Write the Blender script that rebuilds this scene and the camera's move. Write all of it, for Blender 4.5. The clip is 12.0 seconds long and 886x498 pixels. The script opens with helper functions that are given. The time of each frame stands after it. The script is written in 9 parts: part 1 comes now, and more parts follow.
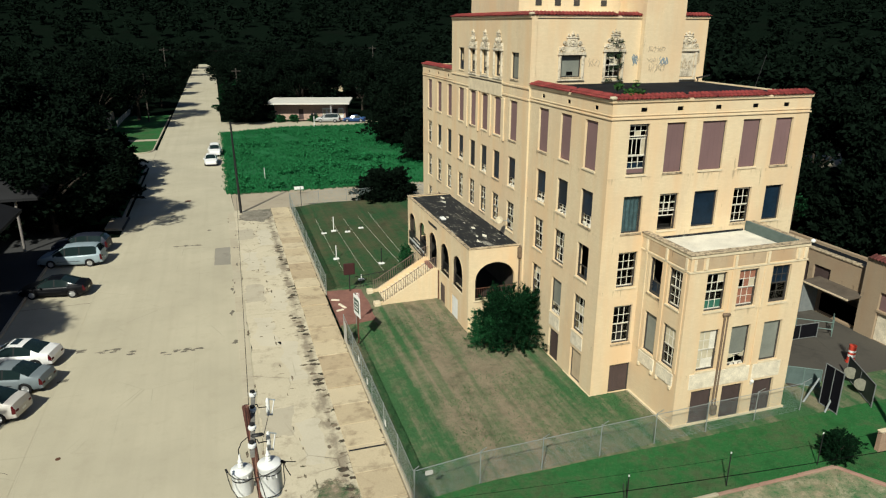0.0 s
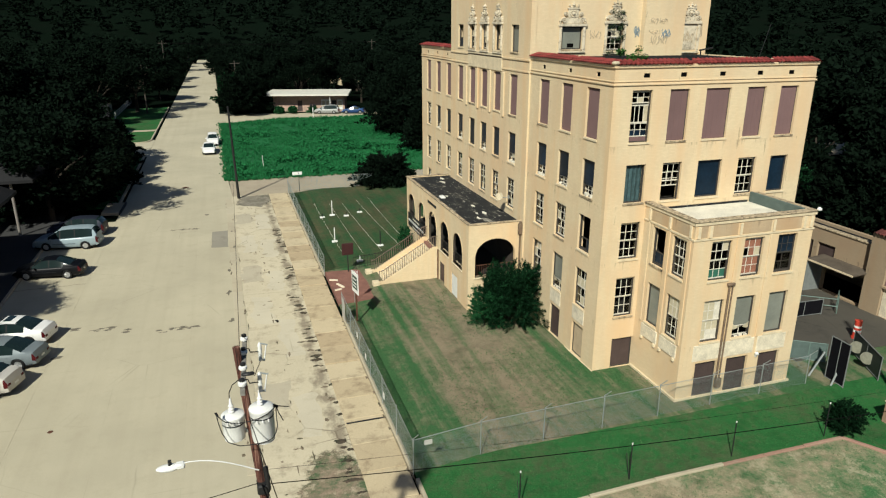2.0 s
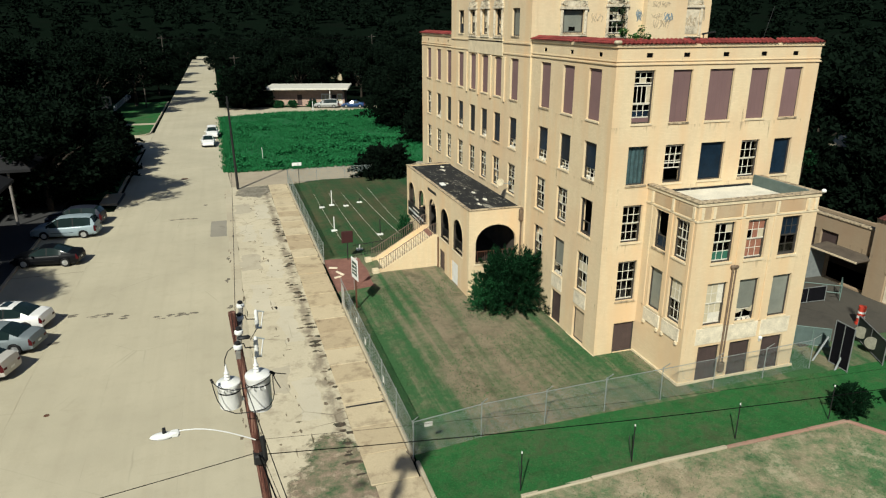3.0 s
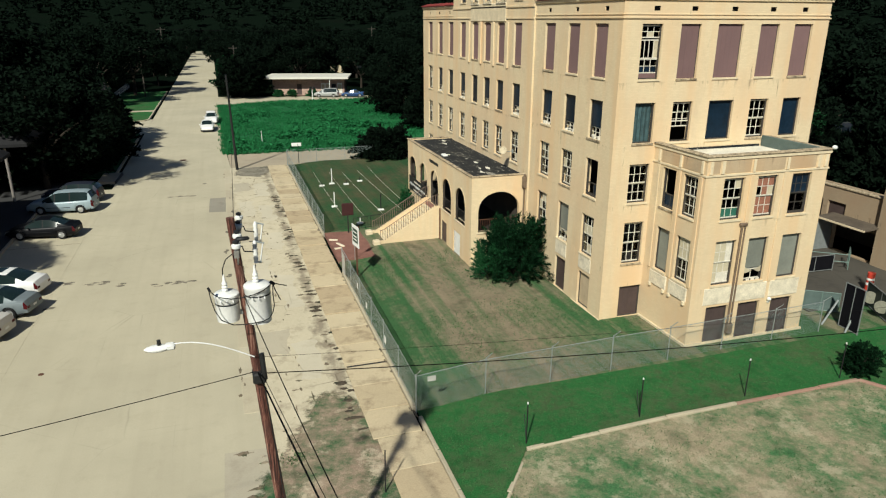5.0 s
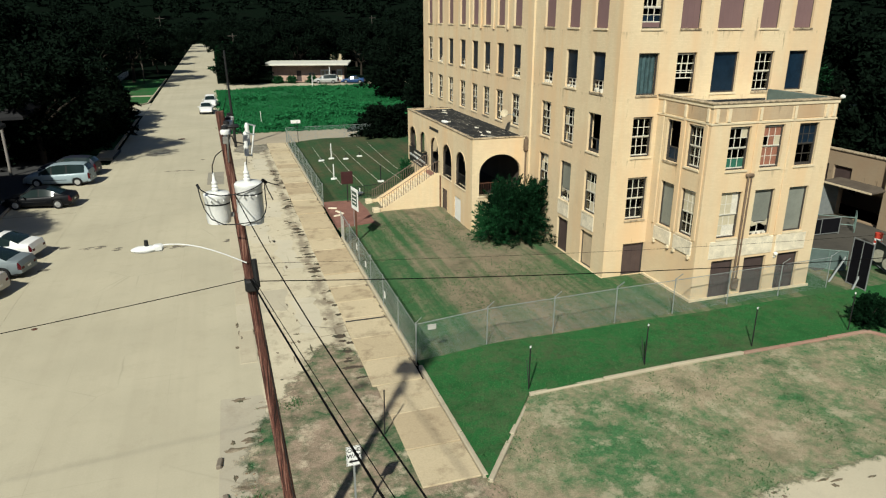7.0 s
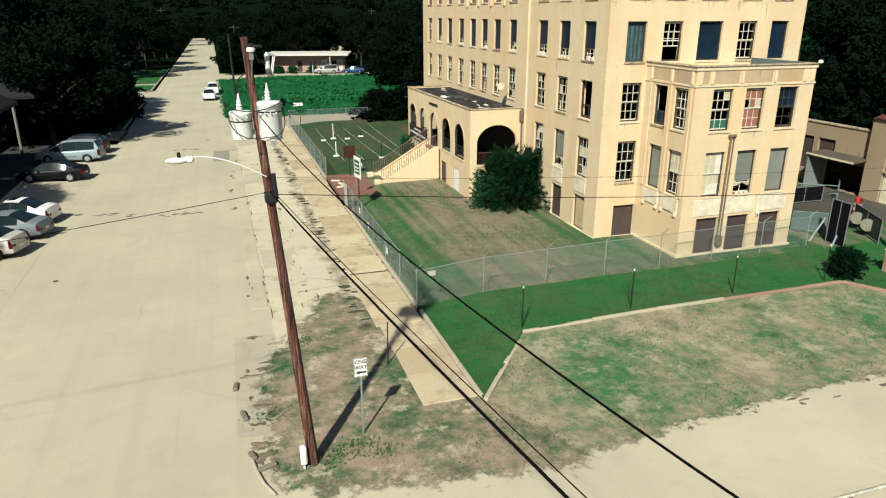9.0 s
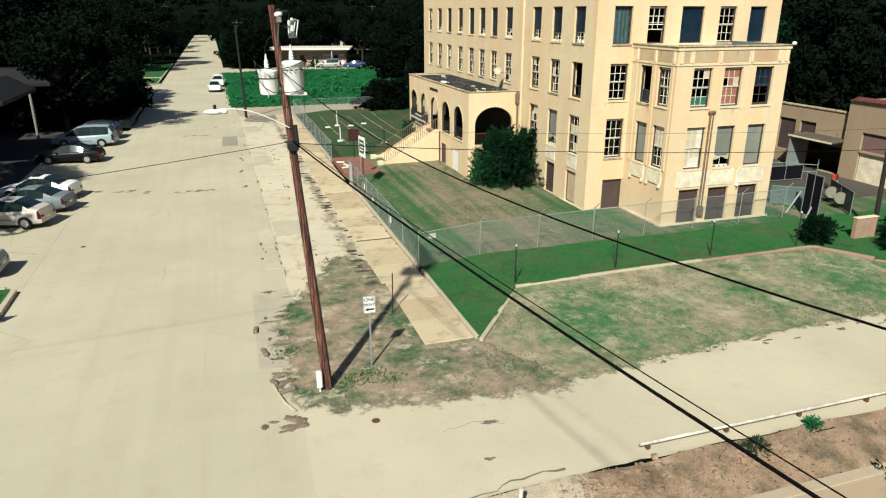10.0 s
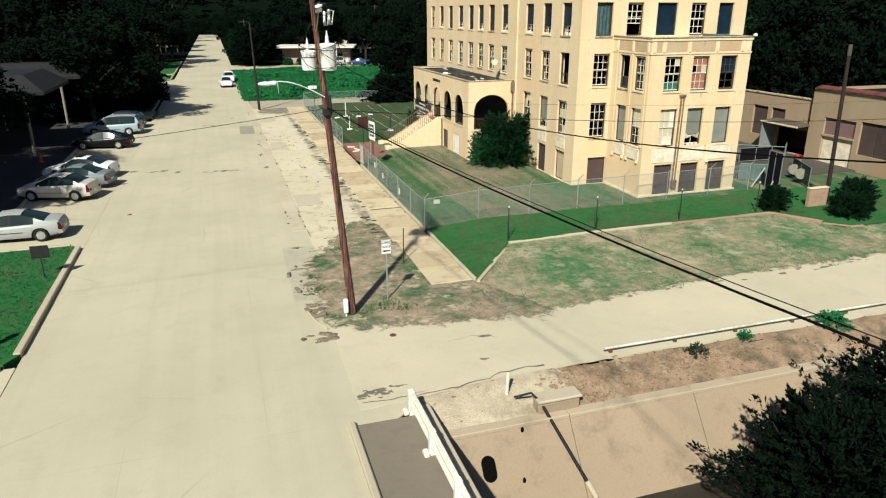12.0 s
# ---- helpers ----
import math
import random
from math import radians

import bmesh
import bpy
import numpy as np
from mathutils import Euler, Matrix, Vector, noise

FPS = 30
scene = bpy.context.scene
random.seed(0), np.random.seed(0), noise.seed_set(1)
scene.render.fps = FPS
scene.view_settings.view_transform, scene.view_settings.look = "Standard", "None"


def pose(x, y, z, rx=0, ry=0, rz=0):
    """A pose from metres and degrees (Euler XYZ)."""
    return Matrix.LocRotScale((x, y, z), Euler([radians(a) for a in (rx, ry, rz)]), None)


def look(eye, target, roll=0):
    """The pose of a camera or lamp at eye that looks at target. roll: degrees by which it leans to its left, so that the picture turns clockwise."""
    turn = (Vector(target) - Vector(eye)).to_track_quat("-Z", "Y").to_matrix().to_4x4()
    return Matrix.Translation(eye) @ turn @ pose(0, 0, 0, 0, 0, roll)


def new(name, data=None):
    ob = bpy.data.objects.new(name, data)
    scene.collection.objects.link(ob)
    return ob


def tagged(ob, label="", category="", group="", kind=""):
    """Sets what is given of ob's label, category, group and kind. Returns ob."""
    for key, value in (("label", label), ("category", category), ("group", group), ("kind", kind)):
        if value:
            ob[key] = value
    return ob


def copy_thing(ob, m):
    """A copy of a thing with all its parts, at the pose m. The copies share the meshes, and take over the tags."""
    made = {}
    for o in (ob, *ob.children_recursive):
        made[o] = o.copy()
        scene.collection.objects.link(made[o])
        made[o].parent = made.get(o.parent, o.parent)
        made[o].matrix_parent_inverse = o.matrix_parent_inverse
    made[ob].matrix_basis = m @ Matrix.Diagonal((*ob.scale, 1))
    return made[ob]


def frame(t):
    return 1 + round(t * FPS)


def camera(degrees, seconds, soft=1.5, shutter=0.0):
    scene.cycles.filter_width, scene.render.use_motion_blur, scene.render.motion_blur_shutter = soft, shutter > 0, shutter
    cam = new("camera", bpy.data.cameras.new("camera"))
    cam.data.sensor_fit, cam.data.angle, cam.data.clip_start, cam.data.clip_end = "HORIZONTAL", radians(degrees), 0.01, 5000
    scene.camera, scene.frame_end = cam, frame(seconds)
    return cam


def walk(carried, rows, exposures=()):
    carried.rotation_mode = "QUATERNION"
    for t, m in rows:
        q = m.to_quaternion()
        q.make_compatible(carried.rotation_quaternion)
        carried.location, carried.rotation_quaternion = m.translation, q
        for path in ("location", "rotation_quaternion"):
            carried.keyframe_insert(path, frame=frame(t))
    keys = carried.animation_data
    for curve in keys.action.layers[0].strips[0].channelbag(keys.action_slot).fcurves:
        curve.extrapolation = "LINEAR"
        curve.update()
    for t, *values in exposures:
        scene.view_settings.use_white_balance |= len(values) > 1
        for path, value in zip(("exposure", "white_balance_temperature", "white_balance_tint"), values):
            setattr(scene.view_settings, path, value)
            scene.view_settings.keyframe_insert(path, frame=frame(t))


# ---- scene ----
cam = camera(66.2, 12.0, soft=1.2)
PATH = [
    (0, (-0.723, -0.917, 19.14), (-0.139, 0.89, 18.512), 0.2),
    (0.5, (-0.704, -0.887, 18.802), (-0.12, 0.92, 18.174), 0.2),
    (1, (-0.688, -0.851, 18.45), (-0.104, 0.955, 17.821), 0.2),
    (1.5, (-0.668, -0.798, 18.039), (-0.083, 1.008, 17.409), 0.2),
    (2, (-0.649, -0.802, 17.649), (-0.065, 1.004, 17.017), 0.1),
    (2.5, (-0.62, -0.748, 17.26), (-0.038, 1.056, 16.625), 0.1),
    (3, (-0.63, -0.716, 16.841), (-0.047, 1.088, 16.204), 0.1),
    (5, (-0.797, -0.68, 14.816), (-0.212, 1.123, 14.178), 0.2),
    (5.5, (-0.787, -0.731, 14.348), (-0.204, 1.071, 13.706), 0.1),
    (6, (-0.804, -0.752, 13.803), (-0.221, 1.05, 13.16), 0.1),
    (6.5, (-0.774, -0.78, 13.288), (-0.193, 1.022, 12.641), -0.0),
    (7, (-0.787, -0.77, 12.79), (-0.206, 1.031, 12.142), -0.0),
    (9, (-1.454, -2.885, 11.559), (-0.872, -1.087, 10.904), -0.0),
    (9.5, (-1.836, -4.181, 11.252), (-1.256, -2.384, 10.595), -0.0),
    (10, (-2.285, -5.504, 10.918), (-1.704, -3.708, 10.259), -0.0),
    (10.5, (-2.739, -6.828, 10.793), (-2.159, -5.031, 10.134), -0.1),
    (11, (-3.18, -8.128, 10.783), (-2.601, -6.331, 10.123), -0.1),
    (11.5, (-3.587, -9.328, 10.751), (-3.009, -7.531, 10.091), -0.1),
    (12, (-3.909, -10.167, 10.688), (-3.33, -8.369, 10.029), -0.1),
]
walk(cam, [(t, look(eye, target, roll)) for t, eye, target, roll in PATH], exposures=[(0.0, 0.16), (7.0, 0.17), (9.0, 0.42), (12.0, 0.50)])

# ---- world and light ----
SUN_AZ, SUN_EL = math.radians(34.0), math.radians(41.0)
world = bpy.data.worlds.new("sky")
scene.world = world
world.use_nodes = True
sky = world.node_tree.nodes.new("ShaderNodeTexSky")
sky.sky_type = "NISHITA"
sky.sun_disc = False
sky.sun_elevation = SUN_EL
sky.sun_rotation = math.pi + SUN_AZ
sky.ozone_density = 5.0
world.node_tree.links.new(sky.outputs[0], world.node_tree.nodes["Background"].inputs[0])
world.node_tree.nodes["Background"].inputs[1].default_value = 0.045
sun_data = bpy.data.lights.new("sun", "SUN")
sun_data.energy = 5.0
sun_data.angle = math.radians(1.4)
sun_data.color = (0.97, 0.97, 0.86)
sun = new("sun", sun_data)
to_sun = Vector((-math.sin(SUN_AZ) * math.cos(SUN_EL), -math.cos(SUN_AZ) * math.cos(SUN_EL), math.sin(SUN_EL)))
sun.matrix_world = look(to_sun * 80, (0, 0, 0))


# ---- mesh helpers ----
class Geo:
    """Collects corners and faces of one mesh."""

    def __init__(self):
        self.v, self.f = [], []

    def add(self, verts, faces):
        n = len(self.v)
        self.v += [tuple(p) for p in verts]
        self.f += [tuple(i + n for i in f) for f in faces]
        return self

    def poly(self, *pts):
        return self.add(pts, [tuple(range(len(pts)))])

    def box(self, a, b):
        (x0, y0, z0), (x1, y1, z1) = a, b
        return self.add([(x0, y0, z0), (x1, y0, z0), (x1, y1, z0), (x0, y1, z0), (x0, y0, z1), (x1, y0, z1), (x1, y1, z1), (x0, y1, z1)],
                        [(0, 3, 2, 1), (4, 5, 6, 7), (0, 1, 5, 4), (1, 2, 6, 5), (2, 3, 7, 6), (3, 0, 4, 7)])

    def soft_box(self, a, b, r=0.02):
        """A box with chamfered edges."""
        (x0, y0, z0), (x1, y1, z1) = a, b
        bm = bmesh.new()
        bmesh.ops.create_cube(bm, size=1.0)
        for v in bm.verts:
            v.co = ((x0 + x1) / 2 + v.co.x * (x1 - x0), (y0 + y1) / 2 + v.co.y * (y1 - y0), (z0 + z1) / 2 + v.co.z * (z1 - z0))
        bmesh.ops.bevel(bm, geom=bm.edges[:], offset=r, segments=1, affect="EDGES")
        bm.verts.index_update()
        self.add([v.co[:] for v in bm.verts], [[v.index for v in f.verts] for f in bm.faces])
        bm.free()
        return self

    def tube(self, p, q, r0, r1=None, n=8):
        p, q = Vector(p), Vector(q)
        r1 = r0 if r1 is None else r1
        d = (q - p).normalized()
        a = d.orthogonal().normalized()
        b = d.cross(a)
        ring = [(math.cos(2 * math.pi * i / n), math.sin(2 * math.pi * i / n)) for i in range(n)]
        verts = [p + r0 * (c * a + s * b) for c, s in ring] + [q + r1 * (c * a + s * b) for c, s in ring]
        faces = [(i, (i + 1) % n, n + (i + 1) % n, n + i) for i in range(n)] + [tuple(range(n))[::-1], tuple(range(n, 2 * n))]
        return self.add(verts, faces)

    def line(self, pts, r, n=6):
        """A round bar along a line of places; r: one radius, or one for each place."""
        pts = [Vector(p) for p in pts]
        rad = r if isinstance(r, list) else [r] * len(pts)
        a, verts = None, []
        for i, p in enumerate(pts):
            d = (pts[min(i + 1, len(pts) - 1)] - pts[max(i - 1, 0)]).normalized()
            a = d.orthogonal().normalized() if a is None else (a - d * a.dot(d)).normalized()
            b = d.cross(a)
            verts += [p + rad[i] * (math.cos(2 * math.pi * k / n) * a + math.sin(2 * math.pi * k / n) * b) for k in range(n)]
        m = len(pts)
        faces = [(j * n + k, j * n + (k + 1) % n, (j + 1) * n + (k + 1) % n, (j + 1) * n + k) for j in range(m - 1) for k in range(n)]
        return self.add(verts, faces + [tuple(range(n))[::-1], tuple(range((m - 1) * n, m * n))])

    def lathe(self, prof, c=(0, 0, 0), n=16):
        """A turned body about an upright axis through c; prof: (radius, height) from the bottom up."""
        verts = [(c[0] + r * math.cos(2 * math.pi * i / n), c[1] + r * math.sin(2 * math.pi * i / n), c[2] + z) for r, z in prof for i in range(n)]
        faces = [(k * n + i, k * n + (i + 1) % n, (k + 1) * n + (i + 1) % n, (k + 1) * n + i) for k in range(len(prof) - 1) for i in range(n)]
        faces += [tuple(range(n))[::-1], tuple(range((len(prof) - 1) * n, len(prof) * n))]
        return self.add(verts, faces)

    def ball(self, c, r, n=8):
        rx, ry, rz = r if isinstance(r, tuple) else (r, r, r)
        k = max(4, n // 2)
        verts = [(c[0] + rx * math.sin(math.pi * (j + 0.5) / k) * math.cos(2 * math.pi * i / n), c[1] + ry * math.sin(math.pi * (j + 0.5) / k) * math.sin(2 * math.pi * i / n),
                  c[2] - rz * math.cos(math.pi * (j + 0.5) / k)) for j in range(k) for i in range(n)]
        faces = [(j * n + i, j * n + (i + 1) % n, (j + 1) * n + (i + 1) % n, (j + 1) * n + i) for j in range(k - 1) for i in range(n)]
        faces += [tuple(range(n))[::-1], tuple(range((k - 1) * n, k * n))]
        return self.add(verts, faces)

    def slab(self, outline, z0, z1):
        """An upright prism over a level outline."""
        n = len(outline)
        self.add([(x, y, z0) for x, y in outline] + [(x, y, z1) for x, y in outline],
                 [tuple(range(n))[::-1], tuple(range(n, 2 * n))] + [(i, (i + 1) % n, n + (i + 1) % n, n + i) for i in range(n)])
        return self

    def moved(self, m):
        self.v = [tuple(m @ Vector(p)) for p in self.v]
        return self

    def mesh(self, name, material, smooth=False, mend=True):
        me = bpy.data.meshes.new(name)
        me.from_pydata(self.v, [], self.f)
        if mend:
            bm = bmesh.new()
            bm.from_mesh(me)
            bmesh.ops.recalc_face_normals(bm, faces=bm.faces)
            bm.to_mesh(me)
            bm.free()
        if smooth:
            me.shade_smooth()
            me.set_sharp_from_angle(angle=math.radians(40))
        me.materials.append(material)
        return me


def thing(name, loc, label, category, group="", kind=""):
    """An Empty at the base of a thing made of parts."""
    ob = new(name)
    ob.location = loc
    ob.empty_display_size = 0.2
    return tagged(ob, label, category, group, kind)


def part(name, geo, material, parent, label="", smooth=False, kind="", mend=True):
    """One mesh under a thing or a part, in the thing's own measures."""
    ob = new(name, geo.mesh(name, material, smooth, mend))
    ob.parent = parent
    return tagged(ob, label, "", "", kind)


def piece(name, mesh, parent, loc=(0, 0, 0), rot=(0, 0, 0), label=""):
    """A part on a shared mesh."""
    ob = new(name, mesh)
    ob.parent = parent
    ob.location = loc
    ob.rotation_euler = rot
    return tagged(ob, label)


def solid(name, geo, material, label, category, group="", kind="", smooth=False, loc=(0, 0, 0), mend=True):
    """A thing, or a piece of the setting, that is a single mesh."""
    ob = new(name, geo.mesh(name, material, smooth, mend))
    ob.location = loc
    return tagged(ob, label, category, group, kind)


def smooth01(x):
    x = min(1.0, max(0.0, x))
    return x * x * (3 - 2 * x)


def wall_panel(geo, put, u0, u1, z0, z1, depth, openings):
    """An upright wall with real openings. put(u, d, z) gives the place. openings: (u0, u1, z0, z1, rise), rise > 0: arched above z1."""
    cuts = {u0, u1}
    for a, b, lo, hi, rise in openings:
        cuts |= {a, b}
        if rise:
            cuts |= {(a + b) / 2 - (b - a) / 2 * math.cos(math.pi * k / 14) for k in range(1, 14)}
    cuts = sorted(c for c in cuts if u0 <= c <= u1)

    def top(o, u):
        a, b, lo, hi, rise = o
        return hi + rise * math.sqrt(max(0.0, 1 - ((u - (a + b) / 2) / ((b - a) / 2)) ** 2))

    def four(*q):
        geo.poly(*[put(*p) for p in q])

    for a, b in zip(cuts, cuts[1:]):
        if b - a < 1e-5:
            continue
        here = sorted((o for o in openings if o[0] < (a + b) / 2 < o[1]), key=lambda o: o[2])
        la = lb = z0
        spans = []
        for o in here:
            spans.append((la, lb, o[2], o[2]))
            la, lb = top(o, a), top(o, b)
            four((a, 0, o[2]), (b, 0, o[2]), (b, depth, o[2]), (a, depth, o[2]))
            four((a, 0, la), (b, 0, lb), (b, depth, lb), (a, depth, la))
        spans.append((la, lb, z1, z1))
        for pa, pb, qa, qb in spans:
            if max(qa - pa, qb - pb) > 1e-5:
                four((a, 0, pa), (b, 0, pb), (b, 0, qb), (a, 0, qa))
                four((a, depth, pa), (b, depth, pb), (b, depth, qb), (a, depth, qa))
    for a, b, lo, hi, rise in openings:
        four((a, 0, lo), (a, depth, lo), (a, depth, hi), (a, 0, hi))
        four((b, 0, lo), (b, depth, lo), (b, depth, hi), (b, 0, hi))
    for u in (u0, u1):
        four((u, 0, z0), (u, depth, z0), (u, depth, z1), (u, 0, z1))
    four((u0, 0, z1), (u1, 0, z1), (u1, depth, z1), (u0, depth, z1))
    return geo


def south(y):
    return lambda u, d, z: (u, y + d, z)


def west(x):
    return lambda u, d, z: (x + d, u, z)


# ---- materials ----
class Nodes:
    def __init__(self, name):
        self.m = bpy.data.materials.new(name)
        self.m.use_nodes = True
        self.t = self.m.node_tree
        self.b = self.t.nodes["Principled BSDF"]
        self.out = self.t.nodes["Material Output"]

    def node(self, kind, operation="", **ins):
        n = self.t.nodes.new(kind)
        if operation and kind == "ShaderNodeMath":
            n.operation = operation
        elif operation:
            n.feature = operation
        for k, v in ins.items():
            s = n.inputs[int(k[1:])] if k[0] == "i" and k[1:].isdigit() else n.inputs[k]
            self.set(s, v)
        return n

    def set(self, socket, v):
        if isinstance(v, bpy.types.NodeSocket):
            self.t.links.new(v, socket)
        else:
            socket.default_value = v

    def coords(self, scale=(1, 1, 1), rot=(0, 0, 0), world_space=False):
        if world_space:
            o = self.node("ShaderNodeNewGeometry").outputs["Position"]
        else:
            o = self.node("ShaderNodeTexCoord").outputs["Object"]
        m = self.node("ShaderNodeMapping", i0=o, Scale=scale, Rotation=rot)
        return m.outputs[0]

    def noise(self, co, scale, detail=4.0, rough=0.6):
        return self.node("ShaderNodeTexNoise", Vector=co, Scale=scale, Detail=detail, Roughness=rough).outputs["Fac"]

    def ramp(self, fac, stops):
        n = self.node("ShaderNodeValToRGB", Fac=fac)
        e = n.color_ramp.elements
        while len(e) < len(stops):
            e.new(0.5)
        for el, (p, c) in zip(e, stops):
            el.position = p
            el.color = (*c, 1) if len(c) == 3 else (c[0], c[0], c[0], 1)
        return n.outputs[0]

    def mix(self, fac, a, b, how="MIX"):
        n = self.t.nodes.new("ShaderNodeMix")
        n.data_type = "RGBA"
        n.blend_type = how
        self.set(n.inputs[0], fac)
        for s, v in ((n.inputs[6], a), (n.inputs[7], b)):
            self.set(s, (*v, 1) if isinstance(v, tuple) and len(v) == 3 else v)
        return n.outputs[2]

    def calc(self, op, a, b=0.0):
        return self.node("ShaderNodeMath", op, i0=a, i1=b).outputs[0]

    def bump(self, height, strength=0.3, dist=0.02):
        n = self.node("ShaderNodeBump", Strength=strength, Distance=dist, Height=height)
        self.t.links.new(n.outputs[0], self.b.inputs["Normal"])

    def done(self, color, rough=0.8, metal=0.0, spec=0.3):
        self.set(self.b.inputs["Base Color"], (*color, 1) if isinstance(color, tuple) and len(color) == 3 else color)
        self.set(self.b.inputs["Roughness"], rough)
        self.b.inputs["Metallic"].default_value = metal
        self.b.inputs["Specular IOR Level"].default_value = spec
        return self.m


def plain(name, col, rough=0.7, var=0.25, scale=1.5, fine=30.0, bump=0.15, metal=0.0, spec=0.3, vary=0.0):
    """A surface with stains and grain round one colour."""
    n = Nodes(name)
    co = n.coords()
    big, small = n.noise(co, scale, 5), n.noise(co, fine, 3)
    dark = tuple(c * (1 - var) for c in col)
    light = tuple(min(1.0, c * (1 + var * 0.7)) for c in col)
    c = n.ramp(big, [(0.3, dark), (0.7, light)])
    c = n.mix(0.35, c, n.ramp(small, [(0.35, dark), (0.65, light)]))
    if vary:
        r = n.node("ShaderNodeObjectInfo").outputs["Random"]
        c = n.mix(1.0, c, n.ramp(r, [(0.0, (1 - vary,)), (1.0, (1.0,))]), "MULTIPLY")
    n.bump(small, bump, 0.01)
    return n.done(c, rough, metal, spec)


def brick_material(name, col, stain):
    n = Nodes(name)
    co = n.coords(world_space=True)
    sep = n.node("ShaderNodeSeparateXYZ", i0=co)
    along = n.calc("ADD", sep.outputs[0], sep.outputs[1])
    flat = n.node("ShaderNodeCombineXYZ", i0=along, i1=sep.outputs[2]).outputs[0]
    bt = n.node("ShaderNodeTexBrick", Vector=flat, Scale=1.0, **{"Mortar Size": 0.006, "Brick Width": 0.22, "Row Height": 0.075,
                "Color1": (*tuple(c * 1.03 for c in col), 1), "Color2": (*tuple(c * 0.96 for c in col), 1), "Mortar": (*tuple(c * 0.93 for c in col), 1)})
    big = n.noise(n.coords((1, 1, 0.35), world_space=True), 0.55, 6, 0.65)
    c = n.mix(n.ramp(big, [(0.48, (0.0,)), (0.78, (0.55,))]), bt.outputs[0], stain)
    streak = n.noise(n.coords((2.2, 2.2, 0.12), world_space=True), 1.6, 5, 0.7)
    c = n.mix(n.ramp(streak, [(0.60, (0.0,)), (0.85, (0.35,))]), c, tuple(s * 0.7 for s in stain))
    rosy = n.noise(n.coords((1, 1, 1), world_space=True), 0.28, 3)
    c = n.mix(n.ramp(rosy, [(0.47, (0.0,)), (0.68, (0.6,))]), c, (col[0] * 0.95, col[1] * 0.84, col[2] * 0.80))
    pale = n.noise(n.coords((1, 1, 1), world_space=True), 1.1, 4)
    c = n.mix(n.ramp(pale, [(0.56, (0.0,)), (0.78, (0.35,))]), c, tuple(min(1, k * 1.12) for k in col))
    drip = n.noise(n.coords((2.6, 2.6, 0.22), world_space=True), 1.3, 6, 0.7)
    c = n.mix(n.ramp(drip, [(0.64, (0.0,)), (0.84, (0.16,))]), c, tuple(s * 0.42 for s in stain))
    warm = n.noise(n.coords((0.9, 0.9, 0.10), world_space=True), 0.8, 3)
    c = n.mix(n.ramp(warm, [(0.46, (0.0,)), (0.66, (0.6,))]), c, (col[0] * 1.0, col[1] * 0.84, col[2] * 0.72))
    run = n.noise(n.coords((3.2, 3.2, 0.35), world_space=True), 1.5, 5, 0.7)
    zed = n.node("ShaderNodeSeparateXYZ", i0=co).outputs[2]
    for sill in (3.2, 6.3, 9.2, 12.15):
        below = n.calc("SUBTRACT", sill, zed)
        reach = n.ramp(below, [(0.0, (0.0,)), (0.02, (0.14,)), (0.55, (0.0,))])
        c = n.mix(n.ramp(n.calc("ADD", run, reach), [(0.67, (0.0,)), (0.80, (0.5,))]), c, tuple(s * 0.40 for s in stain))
    n.bump(bt.outputs["Fac"], -0.12, 0.01)
    return n.done(c, 0.85)


def timber():
    n = Nodes("creosoted_timber")
    grain = n.noise(n.coords((9, 9, 0.35)), 2.2, 6, 0.75)
    c = n.ramp(grain, [(0.40, (0.010, 0.006, 0.005)), (0.52, (0.125, 0.046, 0.032)), (0.66, (0.36, 0.21, 0.15))])
    c = n.mix(n.ramp(n.noise(n.coords((1, 1, 0.5)), 1.2, 4), [(0.5, (0.0,)), (0.7, (0.6,))]), c, (0.05, 0.03, 0.024))
    n.bump(grain, 0.8, 0.03)
    return n.done(c, 0.9)


def grimy():
    n = Nodes("grimy_cast_stone")
    a = n.noise(n.coords((2.4, 2.4, 0.25), world_space=True), 1.7, 6, 0.75)
    b = n.noise(n.coords(world_space=True), 5.0, 5, 0.7)
    c = n.ramp(a, [(0.38, (0.54, 0.435, 0.29)), (0.53, (0.33, 0.26, 0.17)), (0.64, (0.06, 0.047, 0.035))])
    c = n.mix(n.ramp(b, [(0.52, (0.0,)), (0.72, (0.7,))]), c, (0.10, 0.08, 0.055))
    n.bump(b, 0.4, 0.02)
    return n.done(c, 0.9)


def terracotta():
    n = Nodes("sooty_terracotta")
    co = n.coords(world_space=True)
    a, b = n.noise(co, 1.6, 6, 0.7), n.noise(co, 7.0, 5, 0.75)
    c = n.ramp(a, [(0.38, (0.66, 0.58, 0.44)), (0.56, (0.52, 0.45, 0.33)), (0.70, (0.17, 0.145, 0.11))])
    c = n.mix(n.ramp(b, [(0.54, (0.0,)), (0.68, (0.7,))]), c, (0.10, 0.085, 0.06))
    n.bump(b, 0.5, 0.02)
    return n.done(c, 0.8)


